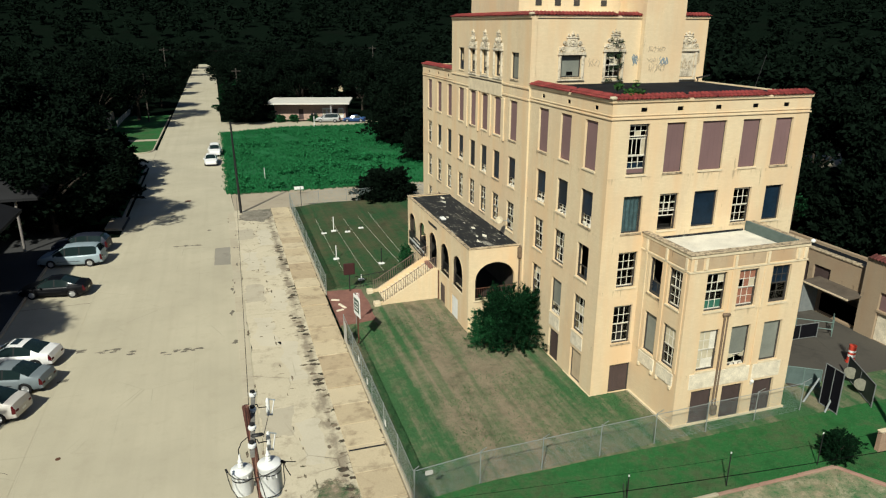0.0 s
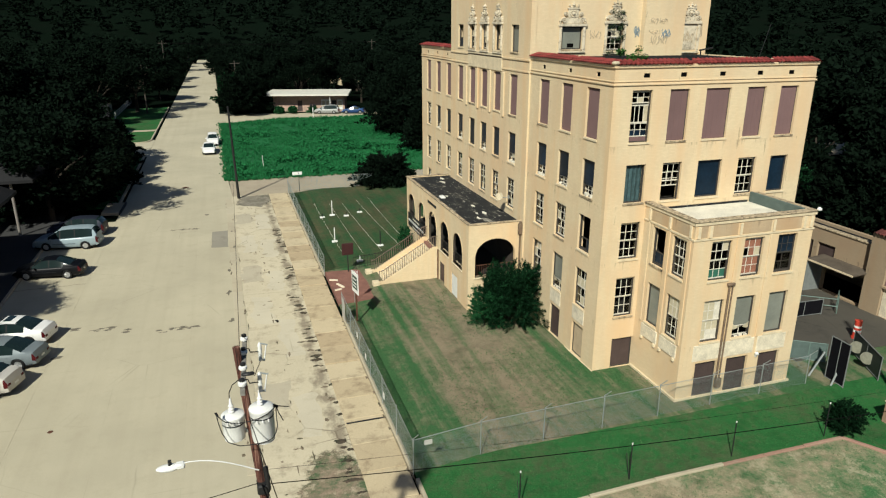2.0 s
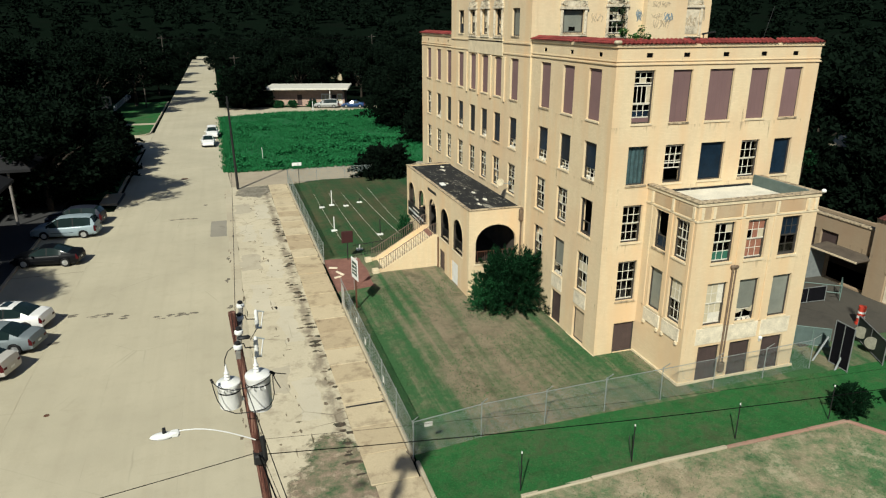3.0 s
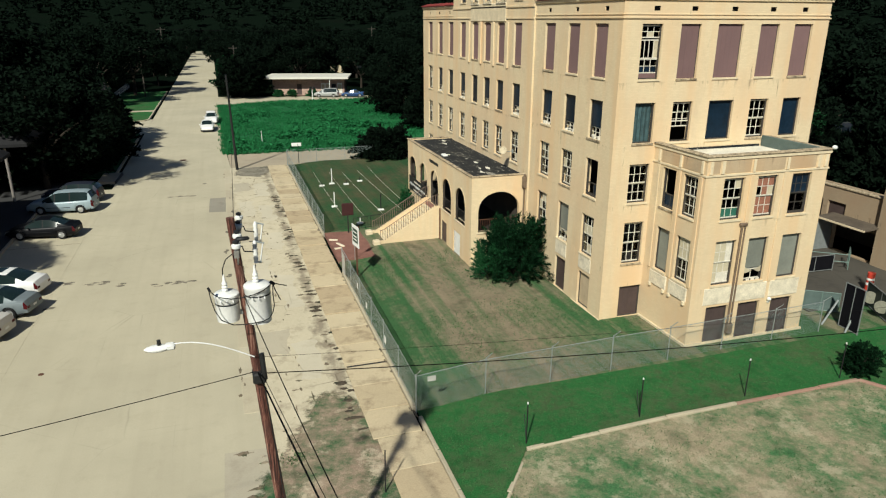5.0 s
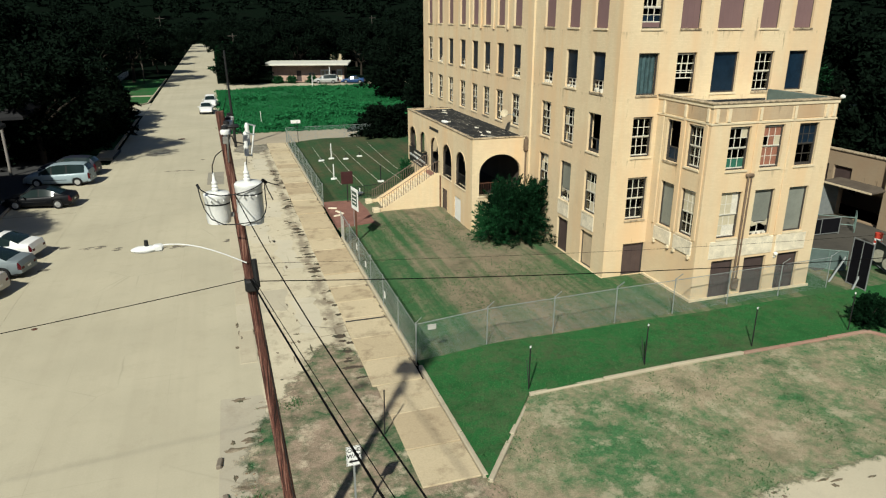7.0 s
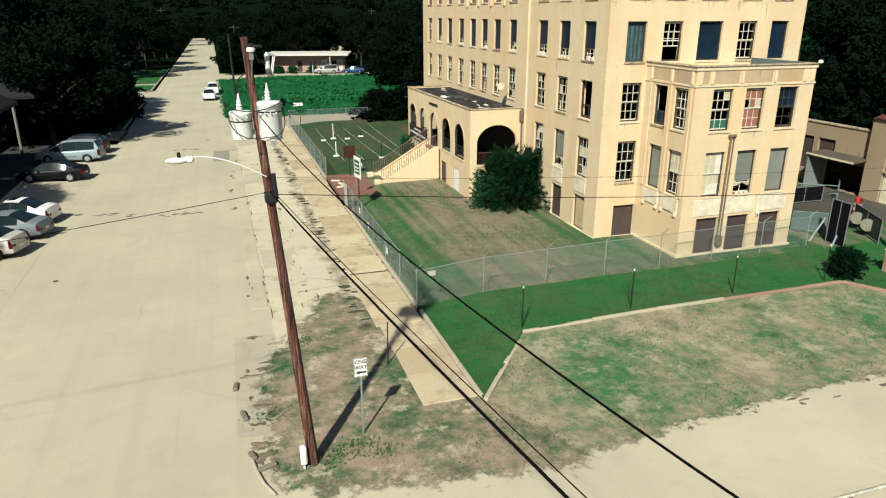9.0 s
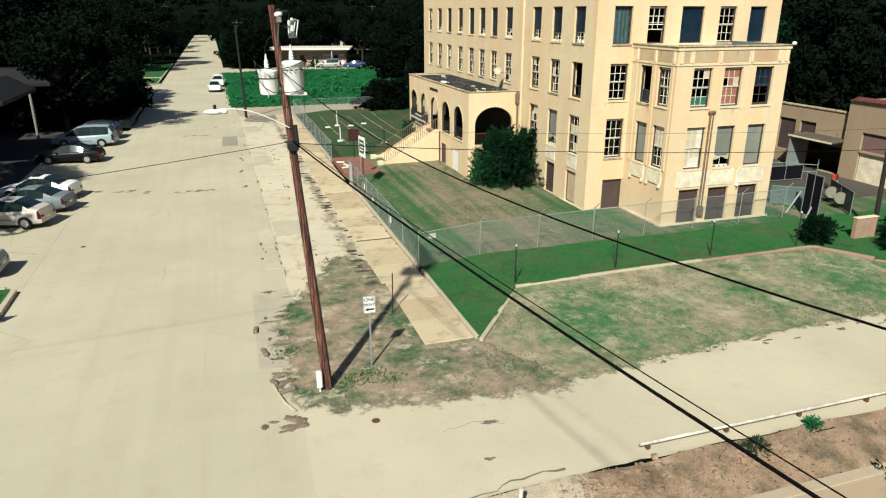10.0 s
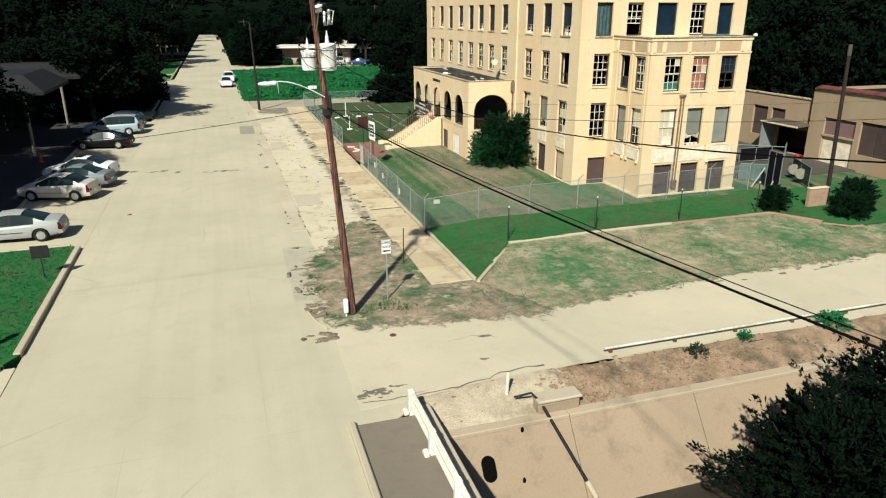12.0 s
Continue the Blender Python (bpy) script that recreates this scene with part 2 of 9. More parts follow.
def patched_tar():
    n = Nodes("patched_tar_roof")
    co = n.coords((1.3, 0.5, 1), (0, 0, 0.55))
    a, b = n.noise(co, 1.1, 7, 0.78), n.noise(co, 3.5, 6, 0.75)
    c = n.ramp(a, [(0.52, (0.010, 0.012, 0.014)), (0.59, (0.04, 0.039, 0.034)), (0.69, (0.36, 0.34, 0.28))])
    c = n.mix(n.ramp(b, [(0.61, (0.0,)), (0.66, (0.9,))]), c, (0.46, 0.44, 0.37))
    n.bump(b, 0.5, 0.03)
    return n.done(c, 0.8)


M = {}
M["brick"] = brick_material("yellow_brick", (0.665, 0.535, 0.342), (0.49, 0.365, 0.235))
M["stucco"] = brick_material("annex_brick", (0.33, 0.25, 0.165), (0.24, 0.18, 0.12))
M["stone"] = plain("cast_stone", (0.66, 0.55, 0.37), 0.8, 0.22, 2.0, 25)
M["grime"] = grimy()
M["old_stone"] = plain("stained_stone", (0.50, 0.43, 0.30), 0.85, 0.45, 2.5, 20, 0.3)
M["terracotta"] = terracotta()
M["tile"] = plain("red_clay_tile", (0.24, 0.040, 0.034), 0.65, 0.45, 3.0, 40, 0.2, vary=0.45)
M["tar"] = plain("tar_roof", (0.010, 0.012, 0.015), 0.9, 0.7, 0.9, 12, 0.5, spec=0.08)
M["whitewash"] = plain("flaking_whitewash", (0.68, 0.60, 0.45), 0.8, 0.35, 2.2, 14, 0.3)
M["patched_tar"] = patched_tar()
M["white_roof"] = plain("white_membrane_roof", (0.68, 0.645, 0.54), 0.7, 0.3, 0.8, 15)
M["mauve"] = plain("mauve_board", (0.20, 0.122, 0.118), 0.65, 0.12, 0.8, 30, 0.1, vary=0.2)
M["dark_board"] = plain("brown_board", (0.075, 0.052, 0.048), 0.6, 0.25, 1.5, 30, 0.1, vary=0.2)
M["beige_board"] = plain("beige_board", (0.45, 0.35, 0.23), 0.7, 0.2)
M["grey_board"] = plain("grey_green_board", (0.215, 0.225, 0.19), 0.4, 0.22, 1.2, 20, 0.1, vary=0.25)
M["blue_film"] = plain("dark_blue_film", (0.007, 0.021, 0.040), 0.45, 0.6, 1.4, 6, 0.05, spec=0.2, vary=0.4)
M["curtain"] = plain("teal_curtain", (0.045, 0.085, 0.09), 0.5, 0.7, 3.5, 20, 0.1)
M["white_paint"] = plain("white_window_paint", (0.64, 0.60, 0.50), 0.5, 0.3, 4, 40)
M["frame_paint"] = plain("weathered_frame_paint", (0.06, 0.052, 0.043), 0.6, 0.4, 4, 40)
M["dark_paint"] = plain("dark_window_paint", (0.05, 0.045, 0.04), 0.5, 0.3, 4, 40)
M["paper"] = plain("yellowed_paper", (0.50, 0.44, 0.31), 0.8, 0.2, 3, 30)
M["red_blind"] = plain("reddish_blind", (0.29, 0.125, 0.08), 0.7, 0.4, 5, 30)
M["green_glass"] = plain("green_panel", (0.03, 0.13, 0.09), 0.35, 0.3, 3, 20)
M["black"] = plain("black_iron", (0.018, 0.018, 0.018), 0.5, 0.3, 5, 40)
# Near-black colour carries the shade of the rooms behind the windows.
M["interior"] = plain("room_shade_plaster", (0.022, 0.020, 0.017), 0.9, 0.3)
M["white"] = plain("white_enamel", (0.72, 0.72, 0.68), 0.4, 0.12, 2, 30, 0.05)
M["galv"] = plain("galvanised_steel", (0.34, 0.37, 0.36), 0.45, 0.2, 4, 60, 0.05, metal=0.5)
M["wood_pole"] = timber()
M["iron_pipe"] = plain("stained_pipe", (0.17, 0.12, 0.08), 0.7, 0.5, 3, 30)
M["rust"] = plain("rusty_steel", (0.11, 0.05, 0.03), 0.75, 0.4, 4, 30, 0.3)
M["rubber"] = plain("black_rubber", (0.008, 0.008, 0.0085), 0.7, 0.2, 4, 40)
M["alloy"] = plain("alloy", (0.55, 0.55, 0.54), 0.35, 0.15, 5, 40, metal=0.7)
M["orange"] = plain("orange_plastic", (0.55, 0.06, 0.035), 0.5, 0.2)
M["red_board"] = plain("maroon_board", (0.045, 0.016, 0.016), 0.5, 0.2)
# Near-black colour stands for the shade inside holes and vents.
M["hole"] = plain("hole_shade", (0.004, 0.004, 0.004), 1.0, 0.1, spec=0.0)
M["red_light"] = plain("red_lens", (0.07, 0.006, 0.008), 0.25, 0.1)
M["dark_green_metal"] = plain("dark_green_panel", (0.03, 0.045, 0.04), 0.5, 0.4, 2, 30)
M["green_metal"] = plain("green_panel_metal", (0.09, 0.125, 0.115), 0.5, 0.3, 2, 30)
M["pink_brick"] = plain("pink_brick", (0.33, 0.22, 0.15), 0.85, 0.3, 3, 20)
M["green_ink"] = plain("dark_green_paint", (0.02, 0.05, 0.035), 0.5, 0.2)


def glass_material():
    n = Nodes("window_glass")
    n.b.inputs["Transmission Weight"].default_value = 1.0
    n.b.inputs["IOR"].default_value = 1.25
    co = n.coords()
    return n.done(n.ramp(n.noise(co, 3.0, 4), [(0.3, (0.12, 0.14, 0.14)), (0.7, (0.30, 0.33, 0.32))]), n.ramp(n.noise(co, 6.0), [(0.3, (0.02,)), (0.8, (0.10,))]), 0.0, 0.15)


M["glass"] = glass_material()
M["car_glass"] = plain("car_glass", (0.010, 0.020, 0.020), 0.12, 0.1, 1, 5, 0.0, spec=0.3)


def paint(name, col):
    n = Nodes(name)
    co = n.coords()
    n.b.inputs["Coat Weight"].default_value = 0.12
    n.b.inputs["Coat Roughness"].default_value = 0.15
    c = n.ramp(n.noise(co, 1.3, 4), [(0.3, tuple(k * 0.88 for k in col)), (0.7, col)])
    return n.done(c, 0.5, 0.1, 0.2)


def concrete_ground(name, col, dark, crack=0.5, tracks=False, joint=None, mottle=0.45, vary=0.0, band=()):
    """Worn concrete with stains, grain and cracks; band: (x, half width) of dirt lying along a line."""
    n = Nodes(name)
    co = n.coords(world_space=True)
    a, b, f = n.noise(co, 0.16, 6, 0.6), n.noise(co, 0.9, 6, 0.7), n.noise(co, 18, 3)
    c = n.ramp(a, [(0.3, tuple(k * 0.86 for k in col)), (0.55, col), (0.75, tuple(min(1, k * 1.10) for k in col))])
    c = n.mix(n.ramp(b, [(0.52, (0.0,)), (0.74, (mottle,))]), c, dark)
    c = n.mix(0.22, c, n.ramp(f, [(0.3, dark), (0.7, col)]))
    if tracks:
        t = n.noise(n.coords((1.3, 0.03, 1), world_space=True), 1.0, 3)
        c = n.mix(n.ramp(t, [(0.45, (0.0,)), (0.75, (0.28,))]), c, dark)
    warp = n.mix(0.12, co, n.node("ShaderNodeTexNoise", Vector=co, Scale=0.8, Detail=3.0).outputs["Color"])
    v = n.node("ShaderNodeTexVoronoi", "DISTANCE_TO_EDGE", Vector=warp, Scale=0.22).outputs["Distance"]
    line = n.ramp(v, [(0.0, (1.0,)), (0.006, (0.0,))])
    gate = n.ramp(n.noise(co, 0.11, 3), [(0.50, (0.0,)), (0.62, (1.0,))])
    k = n.calc("MULTIPLY", line, gate)
    c = n.mix(n.calc("MULTIPLY", k, crack), c, tuple(d * 0.35 for d in dark))
    if joint:
        sep = n.node("ShaderNodeSeparateXYZ", i0=co)
        for axis, step in joint:
            m = n.calc("PINGPONG", sep.outputs[axis], step / 2)
            j = n.ramp(n.calc("DIVIDE", m, step / 2), [(0.0, (1.0,)), (0.012, (0.0,))])
            j = n.calc("MULTIPLY", j, n.ramp(n.noise(co, 0.35, 3), [(0.46, (0.0,)), (0.62, (0.2,))]))
            c = n.mix(j, c, tuple(d * 0.5 for d in dark))
    for at, half in band:
        off = n.calc("ABSOLUTE", n.calc("SUBTRACT", n.node("ShaderNodeSeparateXYZ", i0=co).outputs[0], at))
        near = n.ramp(n.calc("DIVIDE", off, half * 2), [(0.0, (0.23,)), (0.5, (0.0,))])
        k = n.calc("ADD", near, n.noise(n.coords((1, 0.6, 1), world_space=True), 1.1, 6, 0.7))
        c = n.mix(n.ramp(k, [(0.60, (0.0,)), (0.78, (0.75,))]), c, tuple(d * 0.72 for d in dark))
    if vary:
        r = n.node("ShaderNodeObjectInfo").outputs["Random"]
        c = n.mix(1.0, c, n.ramp(r, [(0.0, (1 - vary, 1 - vary * 1.2, 1 - vary * 1.35)), (0.5, (0.95, 0.93, 0.90)), (1.0, (1.0,))]), "MULTIPLY")
    n.bump(f, 0.2, 0.01)
    return n.done(c, 0.9)


def earth(name, green, brown, bias, patch=0.35, pale=None, stripe=0.0, turn=0.0, worn_line=None, spot=0.85, fringe=False):
    """Grass and bare earth in uneven patches; pale: dusty spots; stripe: how far wheel and mower tracks show."""
    n = Nodes(name)
    co = n.coords(world_space=True)
    a, b, f = n.noise(co, patch, 6, 0.66), n.noise(co, 2.4, 6, 0.72), n.noise(co, 24, 3)
    m = n.calc("ADD", n.calc("MULTIPLY", a, 0.6), n.calc("MULTIPLY", b, 0.4))
    if stripe:
        st = n.noise(n.coords((1.5, 0.07, 1), (0, 0, turn), True), 1.0, 4, 0.6)
        m = n.calc("ADD", n.calc("MULTIPLY", m, 1 - stripe), n.calc("MULTIPLY", st, stripe))
    if worn_line:
        ax, half, gain = worn_line
        sp = n.node("ShaderNodeSeparateXYZ", i0=co)
        off = n.calc("ABSOLUTE", n.calc("SUBTRACT", n.calc("SUBTRACT", sp.outputs[0], n.calc("MULTIPLY", sp.outputs[1], 0.06)), ax))
        m = n.calc("ADD", m, n.ramp(n.calc("DIVIDE", off, half * 2), [(0.15, (gain,)), (0.62, (0.0,))]))
    fac = n.ramp(m, [(bias - 0.08, (0.0,)), (bias + 0.08, (1.0,))])
    g = n.ramp(f, [(0.3, tuple(k * 0.6 for k in green)), (0.7, tuple(k * 1.3 for k in green))])
    br = n.ramp(f, [(0.3, tuple(k * 0.72 for k in brown)), (0.7, tuple(k * 1.2 for k in brown))])
    br = n.mix(n.ramp(n.noise(co, 1.3, 5, 0.7), [(0.45, (0.0,)), (0.7, (0.6,))]), br, tuple(k * 0.5 for k in brown))
    c = n.mix(fac, g, br)
    if worn_line:
        drift = n.calc("MULTIPLY", n.calc("SUBTRACT", n.noise(co, 0.4, 3), 0.5), 0.5)
        rut = n.calc("ABSOLUTE", n.calc("ADD", drift, n.calc("SUBTRACT", n.calc("SUBTRACT", sp.outputs[0], n.calc("MULTIPLY", sp.outputs[1], 0.066)), 8.62)))
        c = n.mix(n.calc("MULTIPLY", n.ramp(rut, [(0.06, (0.3,)), (0.25, (0.0,))]), n.ramp(n.noise(co, 1.1, 4), [(0.38, (0.2,)), (0.6, (1.0,))])), c, tuple(k * 0.55 for k in green))
    c = n.mix(n.ramp(n.noise(co, 0.8, 5, 0.7), [(0.52, (0.0,)), (0.75, (0.6,))]), c, tuple(k * 0.4 for k in green))
    if pale:
        c = n.mix(n.ramp(n.noise(co, 0.75, 6, 0.75), [(0.54, (0.0,)), (0.64, (spot,))]), c, pale)
    if fringe:
        e = n.node("ShaderNodeAttribute")
        e.attribute_name = "edge"
        k = n.calc("ADD", e.outputs["Fac"], n.calc("MULTIPLY", n.calc("SUBTRACT", n.noise(co, 1.5, 7, 0.72), 0.5), 1.5))
        n.set(n.b.inputs["Alpha"], n.ramp(k, [(0.38, (0.0,)), (0.66, (1.0,))]))
    n.bump(f, 0.6, 0.04)
    return n.done(c, 0.95, 0, 0.1)


STREET = (0.468, 0.422, 0.303)
M["street"] = concrete_ground("worn_street_concrete", STREET, (0.345, 0.30, 0.21), 0.32, True, ((0, 3.6), (1, 6.0)))
M["strip"] = concrete_ground("broken_concrete", (0.57, 0.505, 0.36), (0.25, 0.20, 0.14), 0.9, mottle=1.0, band=((3.0, 0.8),))
M["alley"] = concrete_ground("dusty_alley", (0.51, 0.452, 0.325), (0.34, 0.295, 0.22), 0.12)
M["sidewalk"] = concrete_ground("sidewalk_slab", (0.57, 0.475, 0.315), (0.20, 0.145, 0.09), 0.3, mottle=1.0, vary=0.26)
M["kerb"] = concrete_ground("kerb_concrete", (0.45, 0.39, 0.28), (0.25, 0.20, 0.14), 0.2)
M["lining"] = concrete_ground("channel_lining", (0.31, 0.235, 0.16), (0.15, 0.11, 0.075), 0.2, mottle=0.85)
M["pale_lining"] = concrete_ground("channel_lip", (0.43, 0.345, 0.24), (0.22, 0.17, 0.12), 0.2, mottle=0.8)
M["deck"] = concrete_ground("stained_deck", (0.20, 0.165, 0.125), (0.115, 0.095, 0.07), 0.3, mottle=0.7)
M["asphalt"] = concrete_ground("dark_asphalt", (0.045, 0.045, 0.045), (0.025, 0.025, 0.025), 0.3)
M["lawn"] = earth("mown_yard", (0.043, 0.112, 0.043), (0.24, 0.198, 0.132), 0.54, 0.20, None, 0.46, 0.064, (9.3, 3.6, 0.10))
M["back_lawn"] = earth("green_yard", (0.028, 0.076, 0.030), (0.10, 0.088, 0.048), 0.525, 0.2, None, 0.3, 0.1)
M["green_lawn"] = earth("green_lawn", (0.024, 0.118, 0.033), (0.066, 0.108, 0.046), 0.535, 0.3)
M["dry"] = earth("dry_grass_strip", (0.058, 0.150, 0.060), (0.33, 0.275, 0.18), 0.485, 0.24, (0.43, 0.37, 0.255), spot=0.6, fringe=True)
M["dirt"] = earth("dirt_and_weeds", (0.036, 0.105, 0.042), (0.33, 0.25, 0.178), 0.47, 0.45, (0.50, 0.42, 0.30), spot=0.85, fringe=True)
M["bank"] = earth("rubble_bank", (0.085, 0.078, 0.05), (0.30, 0.205, 0.135), 0.43, 0.9, (0.42, 0.32, 0.22), spot=0.5)
M["field"] = earth("weedy_field", (0.018, 0.135, 0.046), (0.016, 0.100, 0.035), 0.53, 0.16)
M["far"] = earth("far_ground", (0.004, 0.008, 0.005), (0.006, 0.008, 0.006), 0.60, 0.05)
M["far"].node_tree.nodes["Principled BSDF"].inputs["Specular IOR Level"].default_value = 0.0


def leaf_material(name, col, light=1.6, dark=0.45):
    n = Nodes(name)
    g = n.node("ShaderNodeNewGeometry")
    r = n.ramp(g.outputs["Random Per Island"], [(0.0, tuple(k * dark for k in col)), (0.6, col), (1.0, tuple(k * light for k in col))])
    return n.done(r, 0.85, 0, 0.03)


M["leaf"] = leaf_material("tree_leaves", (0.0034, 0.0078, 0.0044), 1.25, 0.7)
M["leaf_bush"] = leaf_material("bush_leaves", (0.0034, 0.0155, 0.006), 4.2)
M["leaf_low"] = leaf_material("low_bush_leaves", (0.0036, 0.015, 0.006), 2.4)
M["dark_leaf"] = leaf_material("dull_weed_leaves", (0.03, 0.05, 0.025))
M["leaf_mid"] = leaf_material("shrub_leaves", (0.014, 0.068, 0.024))
M["weed"] = leaf_material("weed_leaves", (0.018, 0.135, 0.046), 1.3, 0.75)
M["blade"] = leaf_material("grass_blades", (0.055, 0.13, 0.048))
M["ivy"] = leaf_material("ivy_leaves", (0.03, 0.085, 0.02))
M["bark"] = plain("bark", (0.032, 0.025, 0.018), 0.9, 0.5, 5, 30, 0.6)


def chain_link(name, width):
    n = Nodes(name)
    co = n.coords(rot=(0, 0, 0))
    sep = n.node("ShaderNodeSeparateXYZ", i0=co)
    h = n.calc("ADD", sep.outputs[0], sep.outputs[1])
    lines = []
    for op in ("ADD", "SUBTRACT"):
        s = n.calc(op, h, sep.outputs[2])
        lines.append(n.ramp(n.calc("DIVIDE", n.calc("PINGPONG", s, 0.0375), 0.0375), [(0.0, (1.0,)), (width, (0.0,))]))
    a = n.calc("MAXIMUM", lines[0], lines[1])
    a = n.ramp(a, [(0.02, (0.0,)), (0.10, (1.0,))])
    n.set(n.b.inputs["Alpha"], a)
    return n.done((0.25, 0.31, 0.30), 0.5, 0.2, 0.4)


M["mesh"] = chain_link("chain_link_mesh", 0.09)
# Wires widened to look dense from the camera's grazing view of the west fences.
M["grazing_mesh"] = chain_link("grazing_chain_link", 0.22)


# ---- ground ----
rng = random.Random(7)


def wavy(points, step=0.5, amp=0.15, seed=1):
    """An outline with an uneven edge."""
    out = []
    for (x0, y0), (x1, y1) in zip(points, points[1:] + points[:1]):
        n = max(1, int(math.hypot(x1 - x0, y1 - y0) / step))
        for i in range(n):
            x, y = x0 + (x1 - x0) * i / n, y0 + (y1 - y0) * i / n
            d = noise.noise_vector((x * 0.7 + seed * 9.1, y * 0.7, seed)) * amp + noise.noise_vector((x * 2.3, y * 2.3 + seed * 5.7, seed)) * amp * 0.5
            out.append((x + d.x, y + d.y))
    return out


def hill(x, y):
    """Height of the far land, level round the street and rising to wooded hills."""
    d = max(0.0, math.hypot(x, max(0.0, y) * 0.9 + min(0.0, y)) - 230)
    open_street = 1.0 if y > 420 or y < 0 else max(smooth01((abs(x + 5.5) - 9) / 60), smooth01((y - 365) / 120))
    return -0.05 + open_street * (0.105 * d * smooth01(d / 250) + 3.0 * smooth01(d / 300) * noise.noise((x * 0.006, y * 0.006, 2.0)))


DITCH_W, DITCH_N, DITCH_S = 0.6, 6.6, -9.0
g = Geo()
xs = sorted({-1600, -1200, -900, -700, -560, -450, -360, -290, -240, -200, -150, -100, -60, -45, -30, -20, -14, -11, -3, DITCH_W, 4, 10, 20, 30, 60, 100, 150, 200, 240, 290, 360, 450, 560, 700, 900, 1200, 1600})
ys = sorted({-1600, -900, -500, -290, -200, -100, -40, DITCH_S, 0, DITCH_N, 30, 60, 100, 150, 200, 240, 290, 330, 365, 400, 470, 560, 700, 900, 1200, 1700, 2300})
index = {}
for x in xs:
    for y in ys:
        index[x, y] = len(g.v)
        g.v.append((x, y, hill(x, y)))
for x0, x1 in zip(xs, xs[1:]):
    for y0, y1 in zip(ys, ys[1:]):
        if x0 >= DITCH_W and y0 >= DITCH_S and y1 <= DITCH_N:
            continue
        g.f.append((index[x0, y0], index[x1, y0], index[x1, y1], index[x0, y1]))
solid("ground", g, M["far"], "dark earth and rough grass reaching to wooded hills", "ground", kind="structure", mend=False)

# street running north, cross street, alley, parking strip
g = Geo().slab([(-11.0, -80), (-0.9, -80), (-0.9, 2), (-1.1, 5.0), (0.6, 6.3), (0.6, 7.4), (-0.35, 11), (-0.3, 24), (-0.3, 73), (-0.6, 82), (-0.9, 140), (-1.3, 300), (-1.6, 440), (-10.6, 440), (-10.9, 160)], -0.3, 0.0)
solid("road", g, M["street"], "pale worn concrete street with cracks and stains", "road", kind="structure")
g = Geo().slab([(-80, 3.0), (-11.0, 3.0), (-11.0, 12.3), (-80, 12.3)], -0.3, -0.004)
solid("road", g, M["alley"], "dusty pale side street", "road", kind="structure")
g = Geo().slab([(-0.3, 73.2), (120, 73.2), (120, 81.4), (-0.5, 81.4)], -0.3, 0.004)
M["cross_street"] = concrete_ground("dusty_cross_street", (0.385, 0.325, 0.235), (0.25, 0.205, 0.145), 0.4, mottle=0.7)
solid("road", g, M["cross_street"], "tan dusty cross street", "road", kind="structure")
g = Geo().slab([(-0.9, 131.2), (10.0, 135.2), (20.0, 134.9), (60, 131.6), (60, 138.6), (24, 141.0), (-0.9, 146.0)], -0.3, 0.0)
solid("road", g, M["street"], "narrow pale lane in front of the far house", "road", kind="structure")
g = Geo().slab(wavy([(-1.0, 6.4), (3.0, 7.0), (7.2, 7.0), (60, 6.4), (60, 14.0), (24, 14.4), (8, 14.0), (4.6, 14.0), (1.0, 15.0), (-0.9, 16.0)], 0.4, 0.12, 3), -0.3, 0.012)
solid("road", g, M["alley"], "pale dusty alley of worn concrete", "road", kind="structure")
g = Geo().slab(wavy([(-0.3, 20.2), (2.0, 19.2), (3.45, 22.0), (3.45, 73.2), (-0.4, 73.2)], 0.7, 0.12, 5), -0.2, 0.02)
solid("pavement", g, M["strip"], "broken pale concrete parking strip", "pavement", kind="structure")
g = Geo().slab([(-27.0, 32.0), (-15.66, 32.0), (-15.66, 76.0), (-27.0, 76.0)], -0.25, 0.05)
solid("pavement", g, M["asphalt"], "dark asphalt under the canopies", "pavement", kind="structure")
g = Geo().slab([(-19.5, 24.7), (-10.9, 24.7), (-10.9, 66.5), (-19.5, 66.5)], -0.25, 0.006)
solid("pavement", g, M["street"], "concrete parking bays beside the street", "pavement", kind="structure")


def bank_rise(x, y):
    """How far the dry strip climbs towards the kerb of the green bank."""
    return 0.20 * smooth01((x - 5.5) / 4) * smooth01((y - 13) / 5)


